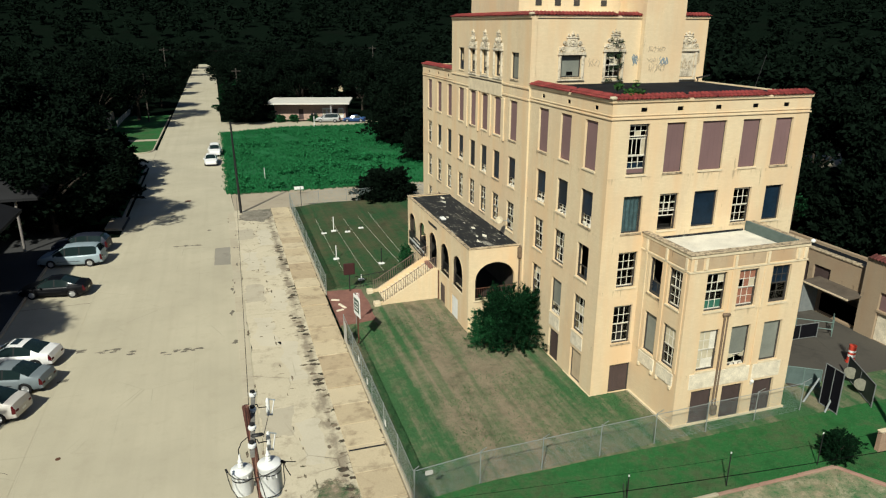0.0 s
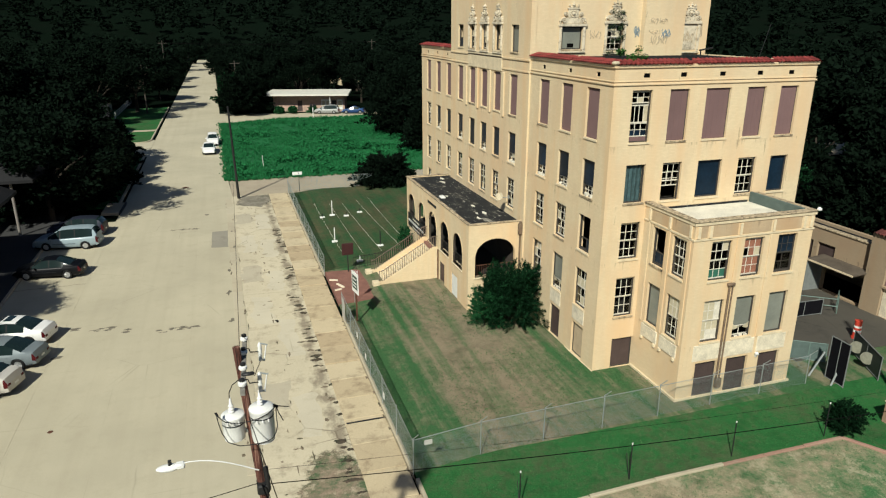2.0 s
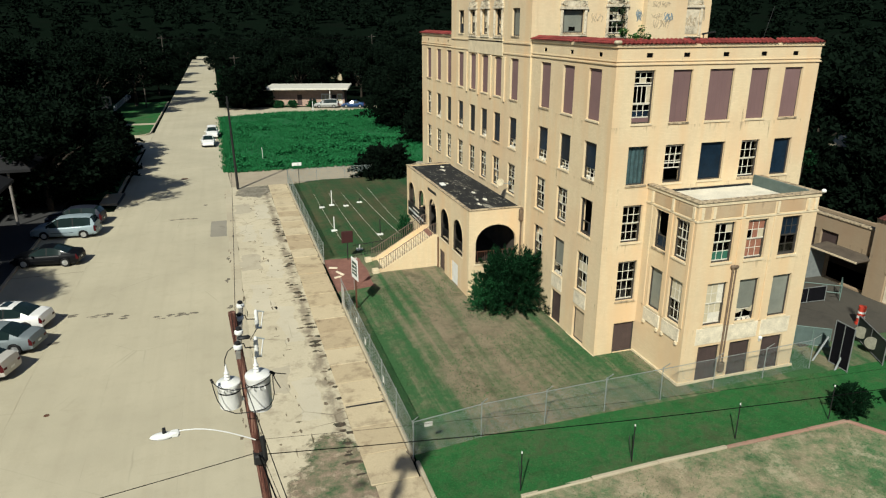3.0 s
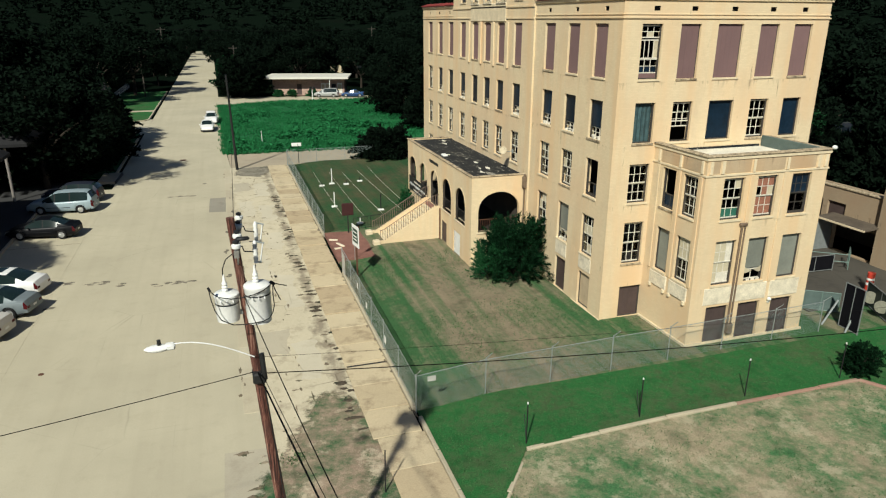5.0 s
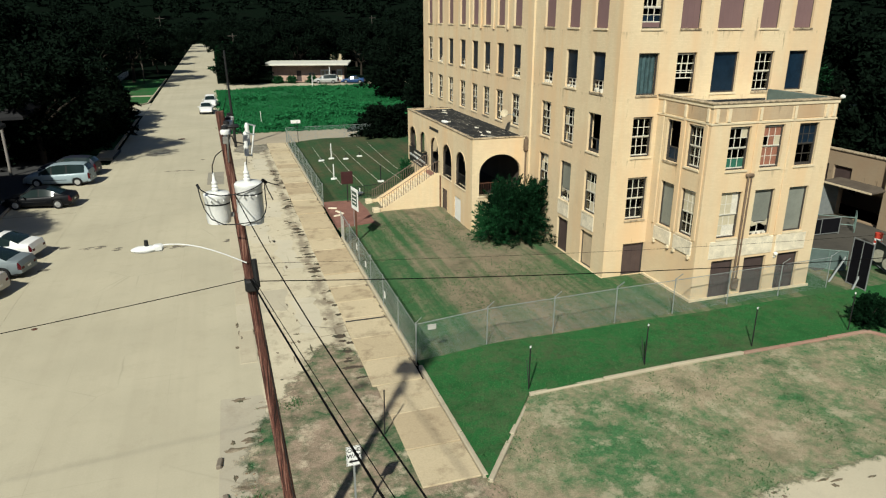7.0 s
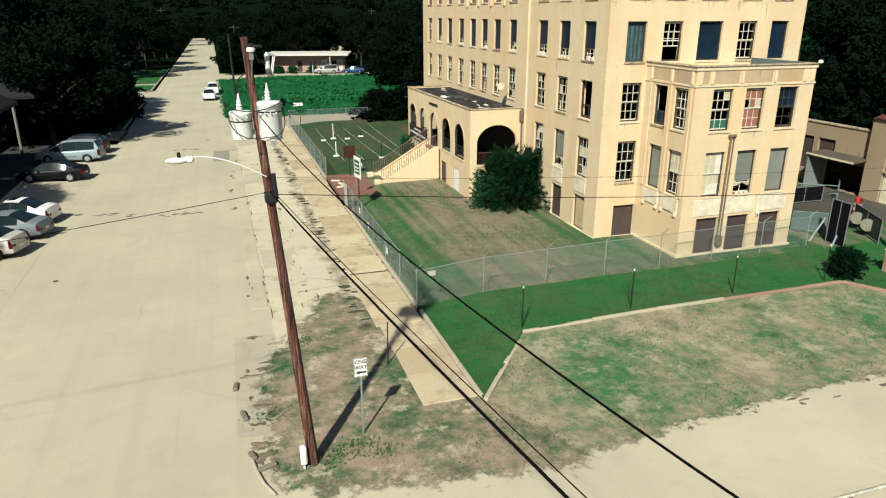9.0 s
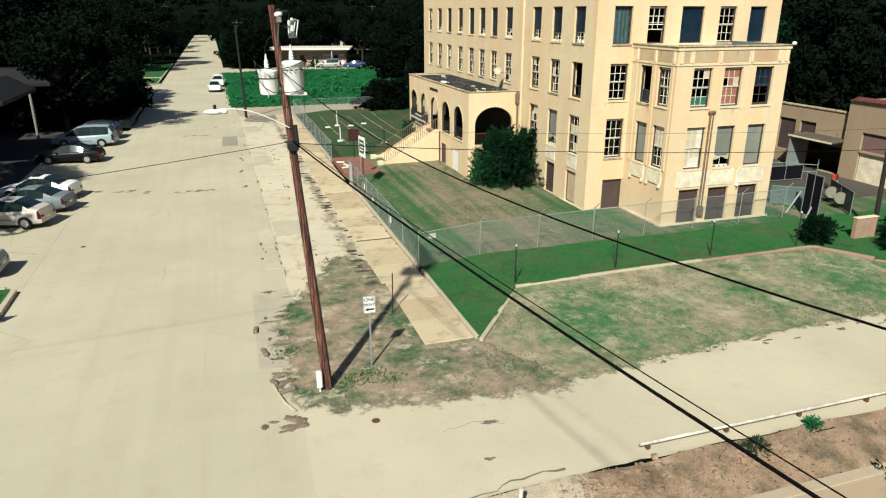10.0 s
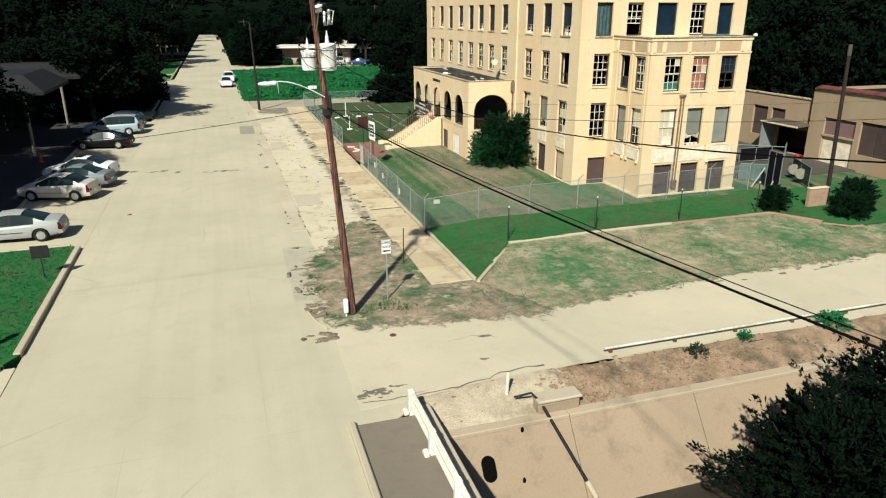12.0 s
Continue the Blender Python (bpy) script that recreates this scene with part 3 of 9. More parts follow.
def loose_sheet(outline, step, fringe, z, material, label, rise=None):
    """Loose ground lying on harder ground; its surface frays towards the edge by the attribute 'edge'."""
    o = np.array(outline, float)
    o2 = np.roll(o, -1, axis=0)
    lo, hi = o.min(0) - fringe, o.max(0) + fringe
    nx, ny = int((hi[0] - lo[0]) / step) + 1, int((hi[1] - lo[1]) / step) + 1
    gx, gy = np.meshgrid(lo[0] + step * np.arange(nx + 1), lo[1] + step * np.arange(ny + 1), indexing="ij")
    p = np.stack([gx.ravel(), gy.ravel()], 1)
    d = o2 - o
    t = np.clip(((p[:, None] - o) * d).sum(2) / (d * d).sum(1), 0, 1)
    dist = np.linalg.norm(p[:, None] - (o + t[..., None] * d), axis=2).min(1)
    with np.errstate(divide="ignore", invalid="ignore"):
        cross = ((o[:, 1] > p[:, 1:2]) != (o2[:, 1] > p[:, 1:2])) & (p[:, 0:1] < d[:, 0] * (p[:, 1:2] - o[:, 1]) / d[:, 1] + o[:, 0])
    dist = np.where(cross.sum(1) % 2 == 1, dist, -dist)
    edge = np.clip(dist / fringe * 0.5 + 0.5, 0, 1)
    geo = Geo()
    geo.v = [(x, y, z + 0.012 * e + (rise(x, y) if rise else 0.0)) for (x, y), e in zip(p.tolist(), edge.tolist())]
    w = ny + 1
    geo.f = [(i * w + j, (i + 1) * w + j, (i + 1) * w + j + 1, i * w + j + 1) for i in range(nx) for j in range(ny)
             if max(dist[i * w + j], dist[(i + 1) * w + j], dist[(i + 1) * w + j + 1], dist[i * w + j + 1]) > -fringe]
    ob = solid("ground", geo, material, label, "ground", kind="structure", mend=False)
    ob.data.attributes.new("edge", "FLOAT", "POINT").data.foreach_set("value", edge)
    return ob


loose_sheet([(-1.0, 12.4), (-0.2, 11.7), (3.0, 11.2), (7.0, 10.7), (8.0, 13.0), (6.0, 14.6), (5.0, 15.6), (4.4, 19.0), (4.2, 22.6), (3.3, 23.6), (2.6, 24.6), (1.8, 24.4), (1.2, 22.9), (0.2, 20.9), (-0.5, 19.6), (-1.1, 17.6), (-0.9, 15.2)],
            0.2, 0.9, 0.024, M["dirt"], "bare dirt corner with sparse weeds round the utility pole")
loose_sheet([(5.5, 14.3), (7.2, 11.1), (15, 11.8), (24, 12.0), (60, 11.5), (60, 16.0), (26.3, 16.0), (24.4, 19.0), (8.6, 19.0)], 0.3, 0.6, 0.034, M["dry"], "dry patchy grass strip beside the alley", bank_rise)


def yard_height(x, y):
    return 0.12 + smooth01((x - 5.5) / 4) * (0.18 * smooth01((y - 14) / 4) + 0.10 * smooth01((y - 18.5) / 4)) + 0.03 * noise.noise((x * 0.3, y * 0.3, 4))


def sheet(name, x0, x1, y0, y1, step, inside, height, material, label):
    geo, idx = Geo(), {}
    nx, ny = int((x1 - x0) / step), int((y1 - y0) / step)
    for i in range(nx):
        for j in range(ny):
            a, b, c, d = x0 + i * step, y0 + j * step, x0 + (i + 1) * step, y0 + (j + 1) * step
            if not inside((a + c) / 2, (b + d) / 2):
                continue
            q = []
            for p in ((a, b), (c, b), (c, d), (a, d)):
                if p not in idx:
                    idx[p] = len(geo.v)
                    geo.v.append((p[0], p[1], height(*p)))
                q.append(idx[p])
            geo.f.append(tuple(q))
    return solid(name, geo, material, label, "ground", kind="structure", mend=False)


def edge_line(x):
    """Southern edge of the green bank."""
    if x < 8.5:
        return 14.4 + (x - 5.5) * 1.26
    if x < 24.1:
        return 18.18 + 0.22 * smooth01((x - 8.5) / 6)
    return 18.4 - min(1.0, (x - 24.1) / 2.0) * 3.1


def in_yard(x, y):
    return y > edge_line(x)


def worn(x, y):
    return in_yard(x, y) and y > 21.9


sheet("ground", 5.5, 36.5, 14.5, 72.5, 0.5, lambda x, y: worn(x, y) and y < 47, yard_height, M["lawn"], "mown yard with green and worn brown patches")
sheet("ground", 5.5, 36.5, 14.5, 72.5, 0.5, lambda x, y: worn(x, y) and y > 47, yard_height, M["back_lawn"], "mown green yard beside the porch with pale rows")
g = Geo()
across = sorted({5.5 + 0.3 * k for k in range(11)} | {8.5 + 0.52 * k for k in range(31)} | {24.1 + 0.2 * k for k in range(11)} | {26.1 + 1.78 * k for k in range(7)})
for x in across:
    y0 = edge_line(x)
    for j in range(15):
        y = y0 + (22.0 - y0) * j / 14
        g.v.append((x, y, yard_height(x, y) + 0.004))
for i in range(len(across) - 1):
    for j in range(14):
        g.f.append((i * 15 + j, (i + 1) * 15 + j, (i + 1) * 15 + j + 1, i * 15 + j + 1))
solid("ground", g, M["green_lawn"], "bright green grass outside the wire fence", "ground", kind="structure", mend=False)
g = Geo().slab([(-0.5, 81.4), (45, 81.4), (45, 132.6), (20, 134.7), (10, 135.0), (-0.7, 131.2)], -0.3, 0.05)
solid("ground", g, M["field"], "vacant field of tall green weeds", "ground", kind="structure")
g = Geo().slab([(-60, 12.4), (-11.35, 12.4), (-11.0, 13.0), (-11.05, 24.3), (-11.5, 24.7), (-60, 24.7)], -0.3, 0.12)
solid("ground", g, M["green_lawn"], "dark green corner lawn beside the street", "ground", kind="structure")
g = Geo().slab([(-60, 72.0), (-11.6, 72.0), (-11.4, 100), (-60, 100)], -0.3, 0.10)
solid("ground", g, M["green_lawn"], "shaded lawn under the street trees", "ground", kind="structure")
g = Geo().slab([(-60, 112.6), (-13.2, 112.6), (-12.1, 113.1), (-11.5, 114.6), (-11.4, 160), (-60, 160)], -0.3, 0.10)
solid("ground", g, M["green_lawn"], "green front lawn beside the street", "ground", kind="structure")
g = Geo().slab([(-60, 100.6), (-10.9, 100.6), (-10.9, 115.0), (-60, 115.0)], -0.3, 0.03)
solid("road", g, M["street"], "pale concrete side street between the lawns", "road", kind="structure")


def kerb(points, width, height, label, material, base=-0.1):
    """A kerb with a worn top edge, in blocks along a line."""
    top = thing("kerb", (points[0][0], points[0][1], 0), label, "kerb", kind="structure")
    ox, oy = points[0]
    for (x0, y0), (x1, y1) in zip(points, points[1:]):
        n = max(1, round(math.hypot(x1 - x0, y1 - y0) / 2.4))
        a = math.atan2(y1 - y0, x1 - x0)
        w = math.hypot(x1 - x0, y1 - y0) / n
        for i in range(n):
            h = height(x0 + (x1 - x0) * i / n, y0 + (y1 - y0) * i / n) if callable(height) else height
            geo = Geo().soft_box((0.012, -width / 2, base), (w - 0.012, width / 2, h + rng.uniform(-0.01, 0.01)), 0.025)
            ob = part("block", geo, material, top)
            ob.location = (x0 - ox + (x1 - x0) * i / n, y0 - oy + (y1 - y0) * i / n, 0)
            ob.rotation_euler = (0, 0, a + rng.uniform(-0.004, 0.004))
    return top


M["red_kerb"] = concrete_ground("faded_red_kerb", (0.31, 0.175, 0.13), (0.33, 0.26, 0.19), 0.2, mottle=0.8)
kerb([(-11.1, 13.0), (-11.1, 24.4)], 0.24, 0.18, "pale concrete kerb beside the corner lawn", M["kerb"])
kerb([(-11.4, 12.2), (-60, 12.2)], 0.24, 0.16, "concrete kerb at the side street", M["kerb"])
kerb([(-11.45, 24.75), (-19.0, 24.75)], 0.2, 0.16, "low concrete kerb at the parking bays", M["kerb"])
kerb([(-11.35, 72.2), (-11.3, 100.6)], 0.22, 0.18, "concrete kerb along the far side of the street", M["kerb"])
kerb([(-20.0, 112.5), (-13.2, 112.5), (-12.1, 113.0), (-11.45, 114.5), (-11.3, 160.0)], 0.22, 0.18, "concrete kerb along the far street", M["kerb"])
kerb([(5.52, 21.6), (5.52, 14.65)], 0.16, lambda x, y: yard_height(x + 0.2, y) + 0.03, "low concrete edging beside the sidewalk", M["kerb"])
kerb([(5.55, 14.42), (8.5, 18.18), (11.5, 18.29), (14.5, 18.4), (17.8, 18.4)], 0.17, lambda x, y: yard_height(x, y) + 0.03, "pale concrete kerb round the green bank", M["kerb"])
kerb([(17.8, 18.4), (24.1, 18.4), (25.5, 16.2), (26.4, 15.35), (27.3, 15.3)], 0.17, lambda x, y: yard_height(x, y) + 0.03, "concrete kerb with faded red paint", M["red_kerb"])
kerb([(5.45, 22.2), (5.45, 38.4)], 0.18, 0.2, "low concrete edging under the wire fence", M["kerb"])
kerb([(5.45, 46.4), (5.45, 72.4)], 0.18, 0.2, "low concrete edging under the far wire fence", M["kerb"])
kerb([(5.45, 72.6), (44, 72.6)], 0.18, 0.2, "concrete kerb along the cross street", M["kerb"])
kerb([(-19.5, 31.9), (-15.75, 31.9), (-15.55, 33.0), (-15.55, 66.4)], 0.2, 0.15, "concrete kerb at the head of the parking bays", M["kerb"])

# sidewalk slabs
walk_top = thing("sidewalk", (4.4, 40, 0), "tan concrete sidewalk of worn slabs with dark joints", "sidewalk", kind="structure")
y = 14.75
while y < 73.0:
    w = min(rng.choice((1.85, 1.95, 2.05)), 73.1 - y)
    x0, x1 = (3.62, 5.42) if y < 20 else (3.45, 5.34)
    z = 0.075 + rng.uniform(-0.012, 0.012)
    gs = Geo().soft_box((x0 + rng.uniform(-0.02, 0.02), 0.02, -0.1), (x1, w - 0.02, z), 0.015)
    ob = part("slab", gs, M["sidewalk"], walk_top)
    ob.location = (-4.4, y - 40, 0)
    ob.rotation_euler = (rng.uniform(-0.006, 0.006), rng.uniform(-0.004, 0.004), 0)
    y += w
g = Geo()
for yy in (26.4, 54.0):
    g.box((3.5, yy, 0.03), (5.33, yy + 0.12, 0.083))
solid("expansion_joint", g, M["black"], "dark open joint across the sidewalk", "joint", kind="structure")

# gutter pan, patched slabs and grey gravel along the strip
M["gutter"] = concrete_ground("gutter_concrete", (0.50, 0.448, 0.33), (0.30, 0.25, 0.18), 0.4, mottle=0.5, vary=0.12)
gut = thing("gutter", (-0.72, 24.0, 0), "pale concrete gutter pan along the street edge", "gutter", kind="structure")
y = 24.0
while y < 72.5:
    w = min(3.0, 72.8 - y)
    ob = part("slab", Geo().soft_box((-0.32, 0.012, -0.1), (0.33, w - 0.012, 0.012 + rng.uniform(0, 0.006)), 0.006), M["gutter"], gut)
    ob.location = (0, y - 24.0, 0)
    y += w
M["old_patch"] = concrete_ground("grey_street_patch", (0.29, 0.265, 0.21), (0.17, 0.15, 0.115), 0.9, mottle=0.8)
solid("pavement", Geo().slab(wavy([(-2.45, 55.7), (-1.12, 55.5), (-1.08, 60.4), (-2.38, 60.4)], 0.4, 0.05, 21), -0.1, 0.006), M["old_patch"], "grey cracked square patch in the street", "pavement", kind="structure")
M["dull_slab"] = concrete_ground("dull_slab", (0.455, 0.405, 0.30), (0.29, 0.24, 0.17), 0.6, mottle=0.7)
M["pale_slab"] = concrete_ground("pale_slab", (0.555, 0.50, 0.375), (0.36, 0.31, 0.22), 0.6, mottle=0.6)
for k, (x0, x1, y0, y1, m) in enumerate(((-0.36, 1.15, 46.6, 50.0, "dull_slab"), (-0.36, 1.3, 28.6, 31.5, "dull_slab"), (1.5, 2.6, 52.0, 56.5, "pale_slab"), (1.45, 2.55, 44.5, 48.5, "pale_slab"), (0.0, 1.2, 53.5, 58.2, "pale_slab"), (1.5, 2.6, 60.0, 65.0, "pale_slab"),
                                         (0.1, 1.25, 39.0, 43.5, "pale_slab"), (1.5, 2.5, 34.0, 39.2, "pale_slab"), (-0.3, 1.2, 62.0, 65.5, "dull_slab"), (1.45, 2.5, 26.0, 29.8, "pale_slab"))):
    solid("pavement", Geo().slab(wavy([(x0, y0), (x1, y0), (x1, y1), (x0, y1)], 0.2, 0.38, 30 + k), -0.05, 0.0235), M[m], "worn patch of " + ("dull" if m == "dull_slab" else "pale") + " concrete in the parking strip", "pavement", kind="structure")
M["gravel_grey"] = earth("grey_gravel", (0.14, 0.13, 0.10), (0.25, 0.225, 0.175), 0.42, 0.6, (0.34, 0.30, 0.23), fringe=True)
loose_sheet([(0.0, 69.2), (0.6, 72.8), (3.4, 72.9), (3.4, 70.2), (2.26, 67.9)], 0.25, 0.6, 0.024, M["gravel_grey"], "grey gravel round the corner utility pole")

# weeds and dirt in the joints of the strip
M["weed_dirt"] = earth("dirt_in_joints", (0.075, 0.075, 0.045), (0.21, 0.165, 0.115), 0.44, 1.2, (0.33, 0.28, 0.20), spot=0.7)


def blob_patch(geo, x, y, rx, ry, z, h=0.03):
    n = 18
    ring = []
    for i in range(n):
        a = 2 * math.pi * i / n
        k = 1 + 0.9 * noise.noise((x * 5 + math.cos(a) * 1.8, y * 5 + math.sin(a) * 1.8, 5)) + 0.4 * noise.noise((x * 9 + math.cos(a) * 4, y * 9 + math.sin(a) * 4, 2))
        k = max(0.25, k)
        ring.append((x + rx * k * math.cos(a), y + ry * k * math.sin(a)))
    geo.add([(p[0], p[1], z - 0.02) for p in ring] + [(x + (p[0] - x) * 0.6, y + (p[1] - y) * 0.6, z + h) for p in ring] + [(x, y, z + h * 1.2)],
            [(i, (i + 1) % n, n + (i + 1) % n, n + i) for i in range(n)] + [(n + i, n + (i + 1) % n, 2 * n) for i in range(n)])


g, clump = Geo(), Geo()
M["dark_weed"] = earth("dark_dead_weeds", (0.05, 0.05, 0.035), (0.10, 0.075, 0.055), 0.5, 2.0)
y = 21.5
while y < 72:
    c = 0.5 + 0.5 * noise.noise((y * 0.21, 3.0, 1.0))
    for k in range(int(c * 3)):
        blob_patch(g, 3.05 + rng.gauss(0, 0.2), y + rng.uniform(0, 0.7), rng.uniform(0.12, 0.42), rng.uniform(0.08, 0.3), 0.012, rng.uniform(0.004, 0.016))
    if y < 60 and rng.random() < 0.6:
        u = rng.choice((3.0, 3.05, 3.1, 3.42))
        for k in range(rng.randint(2, 4)):
            blob_patch(clump, u + rng.gauss(0, 0.13), y + rng.gauss(0, 0.10), rng.uniform(0.14, 0.30), rng.uniform(0.07, 0.16), 0.014, rng.uniform(0.02, 0.05))
    if rng.random() < 0.5:
        blob_patch(g, rng.uniform(0.3, 2.7), y, rng.uniform(0.05, 0.3), rng.uniform(0.03, 0.12), 0.012, 0.012)
    for k in range(int(c * 2)):
        blob_patch(g, -0.3 + rng.gauss(0, 0.07), y + rng.uniform(0, 0.7), rng.uniform(0.03, 0.09), rng.uniform(0.1, 0.5), 0.002, 0.015)
    for k in range(int(c * 1.6)):
        blob_patch(g, -1.06 + rng.gauss(0, 0.07), y + rng.uniform(0, 0.7), rng.uniform(0.03, 0.10), rng.uniform(0.08, 0.4), 0.004, 0.014)
    if rng.random() < 0.25:
        blob_patch(g, 1.38 + rng.gauss(0, 0.16), y, rng.uniform(0.03, 0.09), rng.uniform(0.1, 0.5), 0.014, 0.012)
    if rng.random() < 0.10:
        blob_patch(g, 1.0 + rng.gauss(0, 0.06), y, rng.uniform(0.03, 0.08), rng.uniform(0.1, 0.4), 0.012, 0.012)
    if rng.random() < 0.7:
        blob_patch(g, 5.32 + rng.gauss(0, 0.04), y + rng.uniform(0, 0.5), rng.uniform(0.04, 0.1), rng.uniform(0.08, 0.3), 0.07, 0.02)
    y += rng.uniform(0.45, 0.9)
for k in range(26):
    blob_patch(g, -1.2 + abs(rng.gauss(0, 0.9)) - 0.3, rng.uniform(12.6, 21.5), rng.uniform(0.06, 0.4), rng.uniform(0.05, 0.25), 0.004, rng.uniform(0.008, 0.03))
for k in range(40):
    blob_patch(g, rng.uniform(6.0, 26), 11.6 + rng.gauss(0, 0.3), rng.uniform(0.05, 0.3), rng.uniform(0.03, 0.12), 0.012, rng.uniform(0.008, 0.03))
solid("weed_patches", clump, M["dark_weed"], "dark tufts of dead weeds beside the sidewalk", "weeds", kind="stuff", smooth=True)
solid("weed_patches", g, M["weed_dirt"], "dark clumps of dirt and weeds in concrete joints", "weeds", kind="stuff", smooth=True)

M["grey_patch"] = concrete_ground("grey_concrete_patch", (0.425, 0.38, 0.285), (0.27, 0.23, 0.17), 0.5, mottle=0.7)
g = Geo().slab([(-1.95, 14.8), (-0.4, 14.6), (0.3, 21.4), (-1.82, 21.55)], -0.1, 0.008)
solid("pavement", g, M["grey_patch"], "darker square-edged concrete patch beside the dirt corner", "pavement", kind="structure")

# asphalt repairs and cracks in the street, and shadow blobs beside the cars
M["patch"] = concrete_ground("dark_repair_and_shade", (0.16, 0.14, 0.105), (0.08, 0.07, 0.055), 0.4)
g = Geo()


def crack_line(geo, pts, w, z):
    for (x0, y0), (x1, y1) in zip(pts, pts[1:]):
        n = max(2, int(math.hypot(x1 - x0, y1 - y0) / 0.25))
        prev = None
        for i in range(n + 1):
            x, y = x0 + (x1 - x0) * i / n, y0 + (y1 - y0) * i / n
            d = noise.noise_vector((x * 1.7, y * 1.7, 3)) * 0.14
            k = w * (0.35 + abs(noise.noise((x * 0.9, y * 1.1, 8))) * 1.6)
            cur = ((x + d.x, y + d.y - k, z), (x + d.x, y + d.y + k, z)) if abs(x1 - x0) > abs(y1 - y0) else ((x + d.x - k, y + d.y, z), (x + d.x + k, y + d.y, z))
            if prev:
                geo.poly(prev[0], cur[0], cur[1], prev[1])
            prev = cur


# The rows from x -10.7 and -11.0 paint the shadow beside the cars.
for x0, x1, yy, k in ((-9.3, -8.0, 41.2, 12), (-7.8, -7.2, 40.45, 5), (-5.5, -2.9, 39.95, 18), (-10.7, -10.1, 41.7, 7), (-11.0, -10.5, 38.0, 8), (-6.0, -3.6, 61.9, 8)):
    for i in range(k):
        blob_patch(g, rng.uniform(x0, x1), yy + 0.35 * noise.noise((x0 + i, yy, 2)) + rng.uniform(-0.14, 0.14), rng.uniform(0.14, 0.42), rng.uniform(0.05, 0.17), 0.0, 0.004)
crack_line(g, [(2.6, 9.7), (3.6, 9.9), (4.4, 9.6)], 0.012, 0.018)
crack_line(g, [(-0.96, 6.82), (0.28, 6.72), (1.53, 6.74), (2.37, 6.9), (3.08, 6.95), (3.66, 7.17), (5.05, 7.25)], 0.032, 0.028)
for dx, dy, rx, ry in ((-0.42, -0.06, 0.2, 0.12), (-0.15, 0.06, 0.26, 0.14), (0.12, 0.14, 0.2, 0.1), (0.7, 0.18, 0.35, 0.05)):
    blob_patch(g, -0.4 + dx, 7.25 + dy, rx, ry, 0.014, 0.006)
crack_line(g, [(-6.0, 62.0), (-3.5, 61.7)], 0.07, 0.005)
crack_line(g, [(-15.4, 49.75), (-10.95, 49.85)], 0.05, 0.009)
crack_line(g, [(-15.3, 31.3), (-11.2, 29.4)], 0.02, 0.009)
for x, y in ((-1.24, 40.4), (-1.28, 45.2), (-1.15, 49.6), (-0.62, 55.3), (-0.42, 60.0)):
    for k in range(4):
        blob_patch(g, x + rng.gauss(0, 0.1), y + rng.gauss(0, 0.25), rng.uniform(0.07, 0.16), rng.uniform(0.1, 0.3), 0.004, 0.012)
for i in range(34):
    blob_patch(g, -0.35 + rng.gauss(0, 0.26), 7.27 + rng.gauss(0, 0.12), rng.uniform(0.05, 0.2), rng.uniform(0.03, 0.09), 0.012, 0.005)
blob_patch(g, 3.4, 8.2, 0.22, 0.09, 0.012, 0.006)
blob_patch(g, 4.0, 9.75, 0.35, 0.12, 0.012, 0.01)
blob_patch(g, -2.9, 66.5, 0.3, 0.3, 0.0, 0.006)
solid("street_repairs", g, M["patch"], "dark cracks and repairs in the concrete, and painted shadow beside the cars", "cracks", kind="stuff", mend=False)
g = Geo()
for k in range(70):
    x, y = -0.8 + rng.gauss(0, 0.4), rng.uniform(12.7, 17.5)
    q = rng.uniform(0.015, 0.06)
    g.ball((x, y, q * 0.25), (q * rng.uniform(0.7, 1.6), q * rng.uniform(0.6, 1.3), q * 0.6), 6)
solid("rubble", g, M["bank"], "broken bits of kerb and rubble at the corner", "rubble", kind="stuff")
for k, (x, y, a, l) in enumerate(((-1.62, 14.0, -1.3, 0.42), (-1.5, 13.1, 0.25, 0.55), (-1.75, 16.2, -1.4, 0.6), (-1.85, 18.0, -1.7, 0.5))):
    geo = Geo().soft_box((0, -0.08, -0.1), (l, 0.08, 0.08), 0.03)
    ob = solid("kerb_fragment", geo, M["deck"], "broken piece of old kerb in the dirt", "kerb fragment", "broken kerb", loc=(x, y, 0))
    ob.rotation_euler = (0.06, -0.08, a)

edge_strip = Geo().line([(0, 0, 0.0), (0.1, -0.7, 0.03), (0.25, -1.3, 0.03), (0.5, -1.8, 0.0)], 0.045, 7)
solid("kerb_fragment", edge_strip, M["kerb"], "thin curved strip of broken pale kerb in the dust", "kerb fragment", "broken kerb", loc=(-1.6, 13.75, 0.03), smooth=True)
g = Geo()
for k in range(16):
    blob_patch(g, -1.25 + rng.gauss(0, 0.22), 11.5 + rng.gauss(0, 0.2), rng.uniform(0.1, 0.3), rng.uniform(0.06, 0.18), 0.016, 0.014)
solid("dirt_patch", g, M["weed_dirt"], "dark dirt and litter at the street corner", "dirt", kind="stuff", smooth=True)

# ---- drainage channel and bridge walk ----
g = Geo()
n_x = 90
rows_y = [(6.9, 0.0), (6.5, -0.05), (6.0, -0.2), (5.5, -0.42), (5.15, -0.55)]
idx = {}
for i in range(n_x + 1):
    x = DITCH_W + i * 0.5
    for j, (yy, zz) in enumerate(rows_y):
        d = noise.noise((x * 0.9, yy * 2, 1)) * 0.10 * (0.25 if j in (0, 4) else 1)
        idx[i, j] = len(g.v)
        g.v.append((x, yy + noise.noise((x * 0.5, j, 6)) * 0.12, zz + d))
